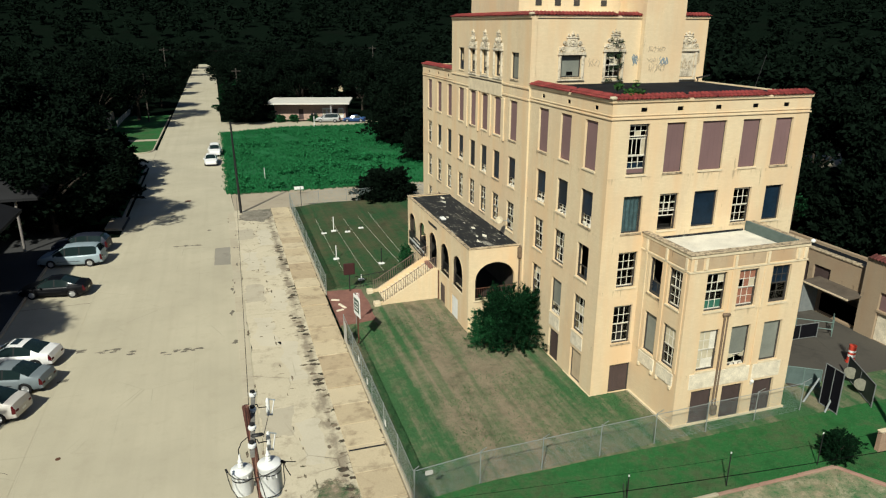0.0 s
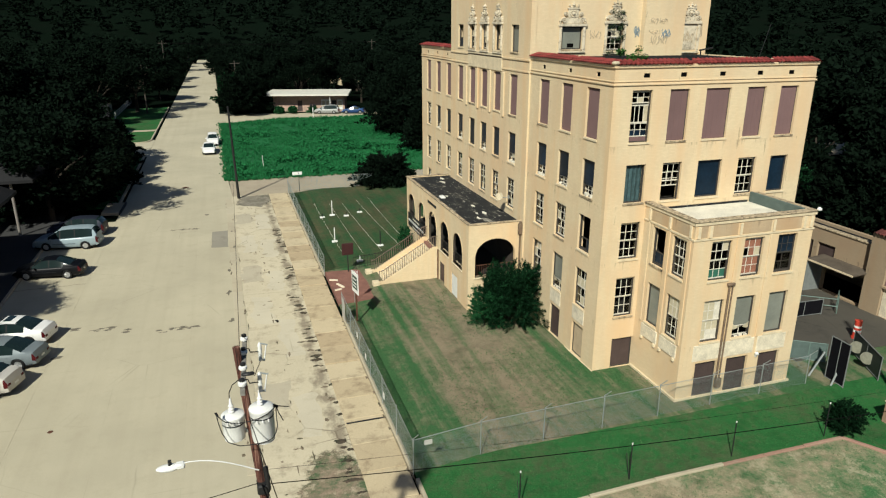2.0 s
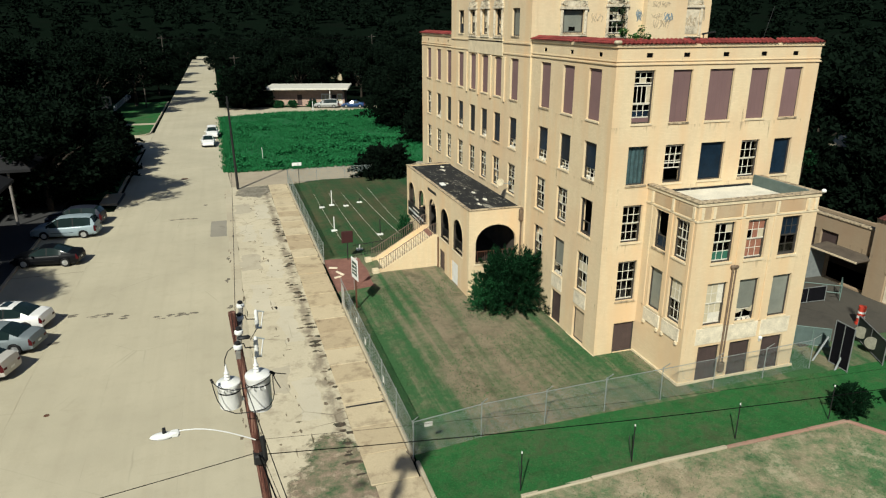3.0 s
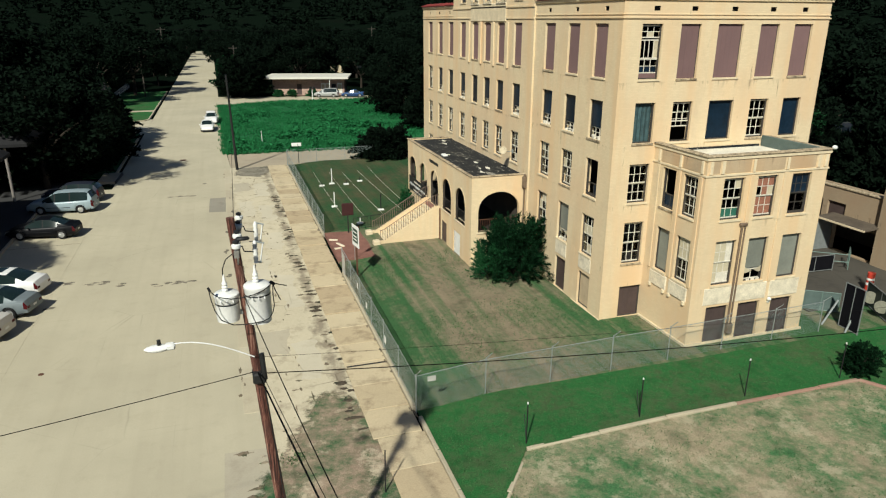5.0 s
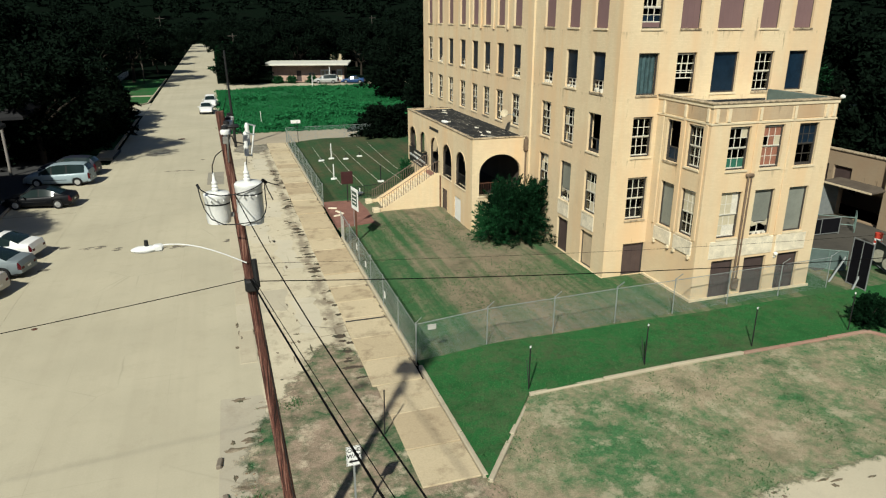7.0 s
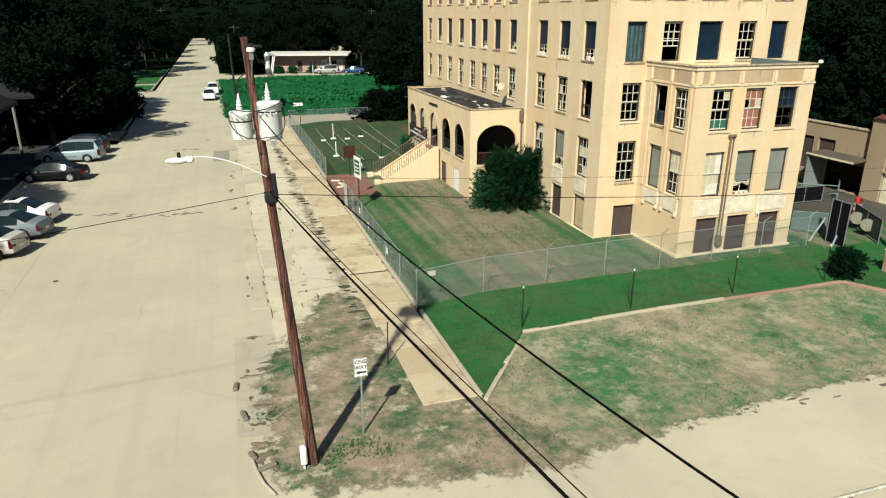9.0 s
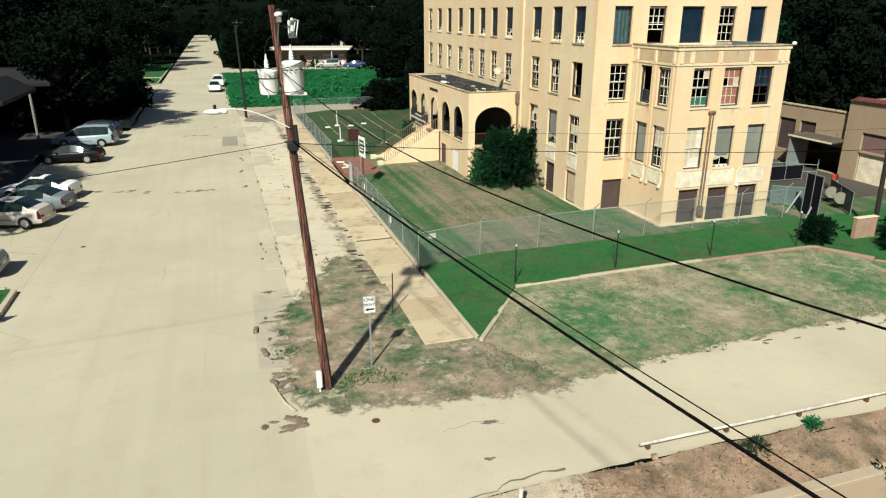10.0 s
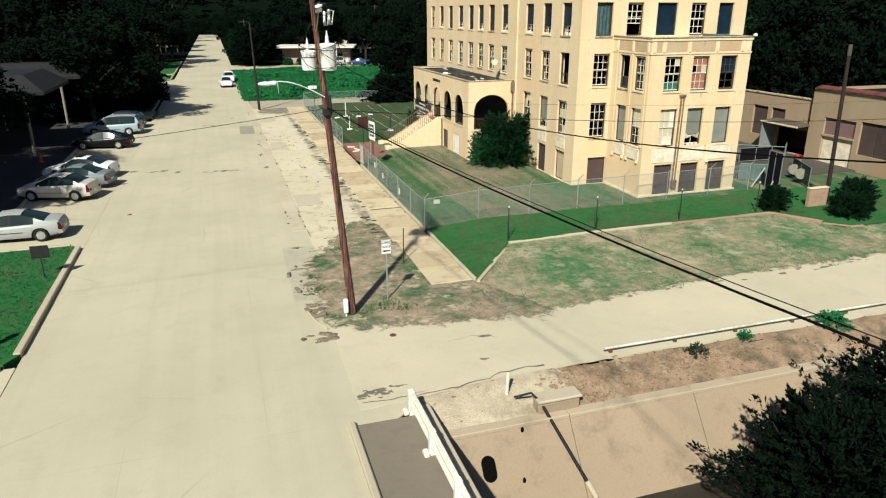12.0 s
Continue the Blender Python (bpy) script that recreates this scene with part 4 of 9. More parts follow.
for i in range(n_x):
    for j in range(len(rows_y) - 1):
        g.f.append((idx[i, j], idx[i + 1, j], idx[i + 1, j + 1], idx[i, j + 1]))
solid("ground", g, M["bank"], "rough bank of dirt, gravel and dry weeds above the channel", "ground", kind="structure", smooth=True, mend=False)
M["bank_dust"] = earth("pale_bank_dust", (0.20, 0.17, 0.10), (0.45, 0.375, 0.27), 0.34, 0.9, (0.50, 0.43, 0.31), spot=0.6, fringe=True)
dust = Geo()
dust.v = [(x, y, z + 0.014) for x, y, z in g.v[:15 * len(rows_y)]]
dust.f = [f for f in g.f if max(f) < len(dust.v)]
dust_ob = solid("ground", dust, M["bank_dust"], "pale dust spilt from the alley over the bank", "ground", kind="structure", smooth=True, mend=False)
dust_ob.data.attributes.new("edge", "FLOAT", "POINT").data.foreach_set("value", [1 - smooth01((x - 3.6) / 3.6) for x, y, z in dust.v])
wall_n = thing("channel_wall", (0.6, 5.1, -0.5), "stained tan concrete channel lining of sloping panels", "channel", kind="structure")
x = DITCH_W
while x < 46:
    w = 4.3
    gs = Geo().slab([(0, 0), (w - 0.025, 0), (w - 0.025, 0.2), (0, 0.2)], 0, 1)
    gs.v = [(px, py - (1 - pz) * 1.55, -2.1 + pz * 2.1) for px, py, pz in gs.v]
    ob = part("panel", gs, M["lining"], wall_n)
    ob.location = (x - 0.6, 0, 0)
    gs2 = Geo().soft_box((0, -0.06, -0.06), (w - 0.02, 0.3, 0.07), 0.02)
    ob = part("coping", gs2, M["pale_lining"], wall_n)
    ob.location = (x - 0.6, 0, 0)
    x += w
g = Geo().poly((DITCH_W, 3.7, -2.6), (60, 3.7, -2.6), (60, DITCH_S, -2.6), (DITCH_W, DITCH_S, -2.6))
g.poly((DITCH_W, DITCH_S, -2.6), (60, DITCH_S, -2.6), (60, DITCH_S, -0.1), (DITCH_W, DITCH_S, -0.1))
g.poly((DITCH_W, DITCH_S, -2.6), (DITCH_W, DITCH_S, 0.0), (DITCH_W, 6.9, 0.0), (DITCH_W, 6.9, -2.6))
g.poly((60, DITCH_S, -2.6), (60, DITCH_S, 0.0), (60, 6.9, 0.0), (60, 6.9, -2.6))
M["mud"] = plain("dark_channel_floor", (0.035, 0.028, 0.02), 0.5, 0.5, 0.6, 10)
solid("ground", g, M["mud"], "dark floor of the drainage channel", "channel", kind="structure", mend=False)


# ---- the old hospital ----
hospital = thing("hospital_building", (0, 0, 0), "abandoned yellow brick hospital with boarded windows and red tile coping", "building")
X0, X1, Y0, Y1, Y2, Y3 = 16.5, 28.05, 26.95, 35.95, 50.0, 58.3
ROWS_Z = [(0.42, 2.22), (3.30, 5.43), (6.42, 8.32), (9.32, 11.2), (12.27, 14.7)]
WEST_COLS = [28.75, 31.4, 34.05]
MID_COLS = [38.1, 40.68, 43.0, 45.28, 47.82]
FAR_COLS = [50.85, 53.5, 56.2]
SOUTH_COLS = [(18.05, 1.08), (20.1, 1.08), (22.3, 1.42), (24.55, 1.1), (26.55, 1.1)]

pane_meshes = {}


def pane_mesh(side, w, h, material):
    key = (side, round(w, 2), round(h, 2), material.name)
    if key not in pane_meshes:
        a = (-w / 2, -0.004, -h / 2) if side == "s" else (-0.004, -w / 2, -h / 2)
        pane_meshes[key] = Geo().box(a, tuple(-k for k in a)).mesh("pane", material)
    return pane_meshes[key]


def window(parent, side, plane, u, w, z0, z1, kind, seed=0, name="window"):
    """A window in an opening: frame, bars, panes or boards, sill. side 's' looks south, 'w' west."""
    r = random.Random(seed * 17 + 3)
    put = (south if side == "s" else west)(plane)

    def bar(geo, u0, u1, a, b, d0, d1):
        p, q = put(u0, d0, a), put(u1, d1, b)
        geo.box((min(p[0], q[0]), min(p[1], q[1]), a), (max(p[0], q[0]), max(p[1], q[1]), b))

    u0, u1 = u - w / 2, u + w / 2
    pale = kind in ("sash", "sash_tall", "sash_pale", "sash_green", "sash_red", "sash_half", "blue_sash", "sash_open")
    paint_m = M["frame_paint"] if pale else M["dark_paint"]
    fr = Geo()
    t = 0.06
    for a, b, c, d in ((u0, u0 + t, z0, z1), (u1 - t, u1, z0, z1), (u0 + t, u1 - t, z0, z0 + t), (u0 + t, u1 - t, z1 - t, z1)):
        bar(fr, a, b, c, d, 0.12, 0.22)
    labels = {"mauve": "window closed with a mauve painted board", "dark_board": "opening closed with a brown board", "beige_board": "opening closed with a beige board",
              "grey_board": "window closed with a grey-green sheet", "blue": "window with a dark blue sheet", "blue_sash": "window with a dark blue sheet over a broken sash",
              "curtain": "window with a torn teal curtain", "sash": "white multi-pane sash window with missing panes", "sash_pale": "sash window papered over from inside",
              "sash_green": "multi-pane sash with a green lower pane", "sash_red": "multi-pane sash over a reddish blind", "dark": "dark empty window opening", "dark_sash": "dark-framed sash window with dark panes",
              "sash_tall": "tall multi-pane sash window with a broken transom", "sash_half": "sash window half covered with a pale board", "sash_open": "white sash window with an open bottom",
              "torn": "window with a torn grey-green sheet and debris"}
    win = part(name, fr, paint_m, parent, labels.get(kind, "window"))
    zi0, zi1, ui0, ui1 = z0 + t, z1 - t, u0 + t, u1 - t
    mid = (zi0 + zi1) / 2

    def board(name, a, b, material, d=0.17, tilt=0.0):
        geo = Geo()
        n = max(1, round((ui1 - ui0) / 0.28)) if material in (M["mauve"], M["dark_board"]) else 1
        step = (ui1 - ui0) / n
        for i in range(n):
            bar(geo, ui0 + i * step, ui0 + (i + 1) * step - (0.006 if n > 1 else 0), a, b, d, d + 0.03)
        part(name, geo, material, win)

    def sash(a, b, rows, cols, d, cover, missing):
        bars = Geo()
        k = 0.028
        for i in range(1, cols):
            c = ui0 + (ui1 - ui0) * i / cols
            bar(bars, c - k / 2, c + k / 2, a, b, d, d + 0.035)
        for j in range(1, rows):
            c = a + (b - a) * j / rows
            bar(bars, ui0, ui1, c - k / 2, c + k / 2, d + 0.002, d + 0.033)
        for lo, hi in ((a, a + 0.05), (b - 0.05, b)):
            bar(bars, ui0, ui1, lo, hi, d - 0.004, d + 0.039)
        part("sash", bars, M["frame_paint"] if kind in ("dark_sash", "dark") else M["white_paint"], win)
        pw, ph = (ui1 - ui0) / cols, (b - a) / rows
        for i in range(cols):
            for j in range(rows):
                if r.random() < missing:
                    continue
                m = cover(i, j, r)
                ob = piece("pane", pane_mesh(side, pw - k, ph - k, m), win, put(ui0 + pw * (i + 0.5), d + 0.018, a + ph * (j + 0.5)))
                if m == M["glass"]:
                    ob.visible_shadow = False

    glassy = lambda i, j, q: M["paper"] if q.random() < 0.10 else M["glass"]
    if kind in ("mauve", "dark_board", "beige_board"):
        board("board", z0 + 0.01, z1 - 0.01, M[kind], 0.10 if kind == "mauve" else 0.15)
    elif kind == "grey_board":
        board("board", zi0, zi1, M["grey_board"])
    elif kind == "torn":
        board("board", zi0 + 0.55, zi1, M["grey_board"])
        sash(zi0, zi0 + 0.5, 1, 2, 0.2, glassy, 0.5)
        rag, n = Geo(), 14
        for i in range(n):
            pts = []
            for k in (i / n, (i + 1) / n):
                up = zi0 + 0.66 - 0.20 * math.sin(math.pi * k)
                lo = up - 0.06 - 0.26 * (2 * k - 1) ** 2 - 0.05 * math.sin(9.0 * k)
                pts.append((ui0 + (ui1 - ui0) * k, 0.15 - 0.05 * math.sin(math.pi * k), max(lo, zi0 + 0.03), up))
            (ua, da, la, ha), (ub, db, lb, hb) = pts
            rag.poly(put(ua, da, la), put(ub, db, lb), put(ub, db - 0.02, hb), put(ua, da - 0.02, ha))
            rag.poly(put(ua, da + 0.012, la), put(ub, db + 0.012, lb), put(ub, db, lb), put(ua, da, la))
        for i in range(3):
            c = ui0 + (ui1 - ui0) * (0.2 + 0.28 * i)
            q, w = put(c, 0.08, z0), put(c + 0.2, 0.13, z0 + 0.09 + 0.05 * (i % 2))
            part("debris", Geo().soft_box((min(q[0], w[0]), min(q[1], w[1]), z0), (max(q[0], w[0]), max(q[1], w[1]), w[2]), 0.015), M["white_paint"], win, "pale debris on the sill")
        part("rag", rag, M["paper"], win, "torn pale sheet")
    elif kind == "blue":
        board("pane", zi0, zi1, M["blue_film"])
    elif kind == "curtain":
        geo = Geo()
        n = 14
        for i in range(n):
            a, b = ui0 + (ui1 - ui0) * i / n, ui0 + (ui1 - ui0) * (i + 1) / n
            da, db = 0.2 + 0.03 * math.sin(i * 1.9), 0.2 + 0.03 * math.sin((i + 1) * 1.9)
            geo.poly(put(a, da, zi0), put(b, db, zi0), put(b, db, zi1), put(a, da, zi1))
        part("curtain", geo, M["curtain"], win, "torn teal curtain")
    elif kind == "blue_sash":
        cut = zi0 + 0.40 + 0.12 * r.random()
        board("pane", cut, zi1, M["blue_film"], 0.15)
        sash(zi0, cut, 2, 3, 0.19, glassy, 0.6)
        for i in range(3):
            c = ui0 + (ui1 - ui0 - 0.2) * (i + r.random() * 0.8) / 3 + 0.1
            p = put(c, 0.08, z0 + 0.02)
            deb = Geo().soft_box((p[0] - 0.07, p[1] - 0.07, z0), (p[0] + 0.07, p[1] + 0.07, z0 + r.uniform(0.04, 0.2)), 0.015)
            part("debris", deb, M["white_paint"], win, "pale debris on the sill")
    elif kind in ("sash", "sash_open", "sash_green", "sash_red", "sash_pale"):
        cover = {"sash_pale": lambda i, j, q: M["paper"] if q.random() < 0.85 else M["white_paint"],
                 "sash_red": lambda i, j, q: M["red_blind"] if q.random() < 0.8 else M["paper"],
                 "sash_green": glassy}.get(kind, glassy)
        low = {"sash_green": lambda i, j, q: M["green_glass"] if j == 0 else M["glass"]}.get(kind, cover)
        sash(mid, zi1, 2, 3, 0.14, cover, 0.12 if kind != "sash_pale" else 0)
        if kind == "sash_open":
            sash(mid - 0.25, zi0 + (zi1 - zi0) * 0.78, 2, 3, 0.185, cover, 0.2)
        else:
            sash(zi0, mid, 2, 3, 0.185, low, 0.18 if kind != "sash_pale" else 0)
    elif kind == "sash_half":
        sash(mid, zi1, 2, 3, 0.14, lambda i, j, q: M["paper"] if q.random() < 0.8 else M["glass"], 0.0)
        sash(zi0, mid, 2, 3, 0.185, lambda i, j, q: M["paper"] if q.random() < 0.25 else M["glass"], 0.15)
    elif kind == "sash_tall":
        sash(zi1 - 0.55, zi1, 2, 3, 0.15, lambda i, j, q: M["paper"] if q.random() < 0.35 else M["glass"], 0.3)
        sash(zi0 + 0.85, zi1 - 0.62, 1, 4, 0.17, lambda i, j, q: M["old_stone"] if i % 2 else M["glass"], 0.1)
        sash(zi0 + 0.2, zi0 + 0.85, 2, 3, 0.19, lambda i, j, q: M["blue_film"] if j == 0 else M["glass"], 0.2)
        board("board", zi0, zi0 + 0.2, M["mauve"])
    elif kind == "dark_sash":
        sash(mid, zi1, 2, 3, 0.14, lambda i, j, q: M["blue_film"], 0.0)
        sash(zi0, mid, 2, 2, 0.185, lambda i, j, q: M["glass"], 0.3)
    elif kind == "dark":
        sash(zi0, zi0 + 0.6, 1, 2, 0.2, lambda i, j, q: M["blue_film"], 0.4)
    if kind not in ("dark_board", "beige_board"):
        sill = Geo()
        bar(sill, u0 - 0.04, u1 + 0.04, z0 - 0.085, z0 - 0.003, -0.05, 0.12)
        part("sill", sill, M["grime"] if seed % 3 == 0 else M["stone"], win)
    return win


# openings of each facade
west_open = [(u - 0.6, u + 0.6, *ROWS_Z[k], 0) for u in WEST_COLS for k in (1, 2, 3, 4)]
west_open += [(u - 0.6, u + 0.6, 0.42, 2.28, 0) for u in WEST_COLS[:2]]
west_open += [(u - 0.17, u + 0.17, 15.26, 15.46, 0) for u in (28.4, 31.2, 34.2)]
mid_open = [(u - 0.58, u + 0.58, *ROWS_Z[k], 0) for u in MID_COLS for k in (1, 2, 3)]
mid_open += [(u - 0.58, u + 0.58, ROWS_Z[4][0], ROWS_Z[4][1] - (0.1 if 0 < i < 4 else 0), 0.1 if 0 < i < 4 else 0) for i, u in enumerate(MID_COLS)]
mid_open += [(u - 0.55, u + 0.55, 16.0, 17.55, 0) for u in MID_COLS]
far_open = [(u - 0.58, u + 0.58, *ROWS_Z[k], 0) for u in FAR_COLS for k in (1, 2, 3, 4)]
far_open += [(u - 0.17, u + 0.17, 15.26, 15.46, 0) for u in (51.2, 53.8, 56.4)]
south_open = [(u - w / 2, u + w / 2, *ROWS_Z[k], 0) for u, w in SOUTH_COLS for k in (3, 4)]
south_open += [(17.51, 18.59, *ROWS_Z[k], 0) for k in (1, 2)] + [(17.55, 18.8, 0.40, 2.07, 0)]
south_open += [(u - 0.17, u + 0.17, 15.26, 15.46, 0) for u in (18.2, 20.2, 22.4, 24.6, 26.5)]

TH = 0.34
part("wall", wall_panel(Geo(), west(X0), Y0, Y1 - 0.05, 0.0, 15.85, TH, west_open), M["brick"], hospital)
part("wall", wall_panel(Geo(), west(X0 - 0.1), Y1 - 0.05, Y2, 0.0, 19.65, TH, mid_open), M["brick"], hospital)
part("wall", wall_panel(Geo(), west(X0), Y2, Y3, 0.0, 15.85, TH, far_open), M["brick"], hospital)
part("wall", wall_panel(Geo(), south(Y0), X0 + TH, X1, 0.0, 15.85, TH, south_open), M["brick"], hospital)
for a, b in (((X1 - TH, Y0 + TH, 0), (X1, Y3, 15.85)), ((X0 + TH, Y3 - TH, 0), (X1 - TH, Y3, 15.85)), ((28.0, Y1 + 0.35, 15.5), (28.3, Y2, 19.65)), ((X0 + 0.3, Y2 - 0.3, 15.5), (28.0, Y2, 19.65))):
    part("wall", Geo().box(a, b), M["brick"], hospital)
tower_south = [(18.35, 19.68, 16.2, 17.45, 0), (21.3, 22.35, 16.1, 17.6, 0)]
part("wall", wall_panel(Geo(), south(Y1), X0 + 0.24, 28.3, 15.3, 19.65, 0.3, tower_south), M["brick"], hospital)
part("upper_storey", Geo().box((17.0, 39.2, 19.6), (26.0, 47.5, 23.4)), M["brick"], hospital)
part("shaft", Geo().box((23.55, 35.55, 15.45), (26.3, 38.5, 23.6)), M["brick"], hospital, "tall brick shaft beside the tower")
# Plugs carry the vents' inner shade as colour.
for u in (28.4, 31.2, 34.2, 51.2, 53.8, 56.4):
    part("vent", Geo().box((X0 + 0.05, u - 0.168, 15.262), (X0 + 0.1, u + 0.168, 15.458)), M["hole"], hospital, "near-black plug for the shade in a roof vent")
for u in (18.2, 20.2, 22.4, 24.6, 26.5):
    part("vent", Geo().box((u - 0.168, Y0 + 0.05, 15.262), (u + 0.168, Y0 + 0.1, 15.458)), M["hole"], hospital, "near-black plug for the shade in a roof vent")
for u in (18.3, 19.6, 20.9, 22.8):
    part("vent", Geo().box((u - 0.2, 39.17, 20.25), (u + 0.2, 39.215, 20.6)), M["dark_paint"], hospital)
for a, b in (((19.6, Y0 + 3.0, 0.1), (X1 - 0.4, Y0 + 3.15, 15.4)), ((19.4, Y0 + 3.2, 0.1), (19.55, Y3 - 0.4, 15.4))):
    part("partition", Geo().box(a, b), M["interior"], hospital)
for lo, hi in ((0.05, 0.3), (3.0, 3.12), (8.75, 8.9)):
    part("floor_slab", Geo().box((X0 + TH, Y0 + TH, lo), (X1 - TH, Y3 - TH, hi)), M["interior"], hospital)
for a, b in (((X0 + TH, Y0 + TH, 15.3), (X1 - TH, Y1 + 0.1, 15.80)), ((X0 + TH, Y2, 15.3), (X1 - TH, Y3 - TH, 15.80))):
    part("roof", Geo().box(a, b), M["tar"], hospital, "black tar roof")
part("roof", Geo().box((X0 + 0.2, Y1 + 0.3, 19.3), (28.0, Y2 - 0.3, 19.5)), M["white_roof"], hospital, "pale flat roof")

# bands, string courses and the stone base
BX0, BX1, BY = 18.8, 25.45, 23.1
bands = [(14.92, 15.0, 0.06), (15.08, 15.14, 0.04), (15.70, 15.84, 0.07)]
runs = []
for z0, z1, d in bands:
    runs += [((X0 - d, Y0 - d, z0), (X0, Y1 - 0.05, z1)), ((X0, Y0 - d, z0), (X1 + d, Y0, z1)), ((X0 - d, Y2, z0), (X0, Y3, z1))]
for z0, z1, d in [(14.9, 15.0, 0.05), (15.55, 15.66, 0.06), (19.5, 19.64, 0.07)]:
    runs.append(((X0 - 0.1 - d, Y1 - 0.05, z0), (X0 - 0.1, Y2, z1)))
runs.append(((X0 + 0.2, Y1 - 0.07, 19.5), (28.35, Y1, 19.64)))
for a, b in runs:
    part("string_course", Geo().soft_box(a, b, 0.01), M["brick"], hospital)
for a, b in (((X0 - 0.05, Y0 - 0.05, 0.0), (X0, Y1 - 0.05, 0.40)), ((X0, Y0 - 0.05, 0.0), (18.79, Y0, 0.39)), ((BX0 - 0.09, BY - 0.09, 0.0), (BX1 + 0.09, BY - 0.003, 0.50)), ((BX0 - 0.09, BY, 0.0), (BX0 - 0.003, Y0 - 0.055, 0.50))):
    part("plinth", Geo().box(a, b), M["stone"], hospital)
for u in WEST_COLS[:2]:
    part("spandrel", Geo().soft_box((X0 - 0.035, u - 0.62, 2.45), (X0 + 0.02, u + 0.62, 3.2), 0.02), M["whitewash"], hospital, "white flaking panel under the window")

# windows of the main block
kinds = {(0, 1): "sash_half", (1, 1): "torn", (2, 1): "sash", (0, 2): "dark", (1, 2): "sash", (2, 2): "sash"}
for i, u in enumerate(WEST_COLS):
    for k in (1, 2, 3, 4):
        kind = "mauve" if k == 4 else "blue_sash" if k == 3 else kinds[i, k]
        window(hospital, "w", X0, u, 1.2, *ROWS_Z[k], kind, 10 * i + k)
window(hospital, "w", X0, WEST_COLS[0], 1.2, 0.42, 2.28, "beige_board", 5, "door")
window(hospital, "w", X0, WEST_COLS[1], 1.2, 0.42, 2.28, "dark_board", 6, "door")
for i, u in enumerate(MID_COLS):
    for k in (1, 2, 3, 4):
        kind = "mauve" if k == 4 else ("blue_sash" if i in (0, 2, 4) else "blue") if k == 3 else "sash"
        z1 = ROWS_Z[k][1]
        window(hospital, "w", X0 - 0.1, u, 1.16, ROWS_Z[k][0], z1, kind, 50 + 10 * i + k)
    window(hospital, "w", X0 - 0.1, u, 1.1, 16.0, 17.55, ("grey_board", "dark", "sash_half", "sash_half", "dark")[i], 300 + i)
for i, u in enumerate(FAR_COLS):
    for k in (1, 2, 3, 4):
        kind = "mauve" if k == 4 else ("blue", "blue_sash", "sash")[i] if k == 3 else "sash"
        window(hospital, "w", X0, u, 1.16, *ROWS_Z[k], kind, 150 + 10 * i + k)
for i, (u, w) in enumerate(SOUTH_COLS):
    window(hospital, "s", Y0, u, w, *ROWS_Z[4], "sash_tall" if i == 0 else "mauve", 200 + i)
    window(hospital, "s", Y0, u, w, *ROWS_Z[3], ("curtain", "sash_open", "blue", "sash", "blue")[i], 210 + i)
window(hospital, "s", Y0, 18.05, 1.08, *ROWS_Z[2], "sash", 221)
window(hospital, "s", Y0, 18.05, 1.08, *ROWS_Z[1], "sash", 222)
window(hospital, "s", Y0, 18.175, 1.25, 0.40, 2.07, "dark_board", 223, "door")
slotted = window(hospital, "s", Y1, 19.015, 1.33, 16.2, 17.45, "grey_board", 231)
part("slot", Geo().box((18.82, Y1 + 0.155, 16.3), (19.22, Y1 + 0.168, 16.52)), M["hole"], slotted, "near-black plate for a shaded slot in the board")
window(hospital, "s", Y1, 21.825, 1.05, 16.1, 17.6, "sash_half", 232)

# the bay on the south side
BS = [20.35, 22.15, 24.05]
BW = [25.63, 24.08]
bay_s = [(u - 0.55, u + 0.55, *ROWS_Z[k], 0) for u in BS for k in (1, 2)] + [(u - 0.62, u + 0.62, 0.36, 2.24, 0) for u in BS]
bay_w = [(u - 0.5, u + 0.5, *ROWS_Z[k], 0) for u in BW for k in (1, 2)]
part("bay_wall", wall_panel(Geo(), south(BY), BX0, BX1, 0.0, 9.3, 0.3, bay_s), M["brick"], hospital)
part("bay_wall", wall_panel(Geo(), west(BX0), BY + 0.3, Y0, 0.0, 9.3, 0.3, bay_w), M["brick"], hospital)
part("bay_wall", Geo().box((BX1 - 0.3, BY + 0.3, 0.0), (BX1, Y0, 9.3)), M["brick"], hospital)
part("bay_roof", Geo().box((BX0 + 0.3, BY + 0.3, 8.72), (BX1 - 0.3, Y0, 8.87)), M["white_roof"], hospital, "white peeling flat roof of the bay")
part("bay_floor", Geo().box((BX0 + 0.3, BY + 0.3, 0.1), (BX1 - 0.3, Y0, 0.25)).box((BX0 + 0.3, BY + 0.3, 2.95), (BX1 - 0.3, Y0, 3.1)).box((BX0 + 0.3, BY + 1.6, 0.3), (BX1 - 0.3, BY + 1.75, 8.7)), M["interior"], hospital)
# Dark sheets added over inner brick so the bay reads as unlit.
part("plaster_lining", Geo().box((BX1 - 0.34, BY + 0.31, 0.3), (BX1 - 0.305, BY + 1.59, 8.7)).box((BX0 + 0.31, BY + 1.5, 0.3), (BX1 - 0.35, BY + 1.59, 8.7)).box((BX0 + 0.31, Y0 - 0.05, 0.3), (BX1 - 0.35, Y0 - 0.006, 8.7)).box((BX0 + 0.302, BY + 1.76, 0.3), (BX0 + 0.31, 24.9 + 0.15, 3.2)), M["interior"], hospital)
kin_s = {(0, 1): "sash_pale", (1, 1): "torn", (2, 1): "grey_board", (0, 2): "sash_green", (1, 2): "sash_red", (2, 2): "dark_sash"}
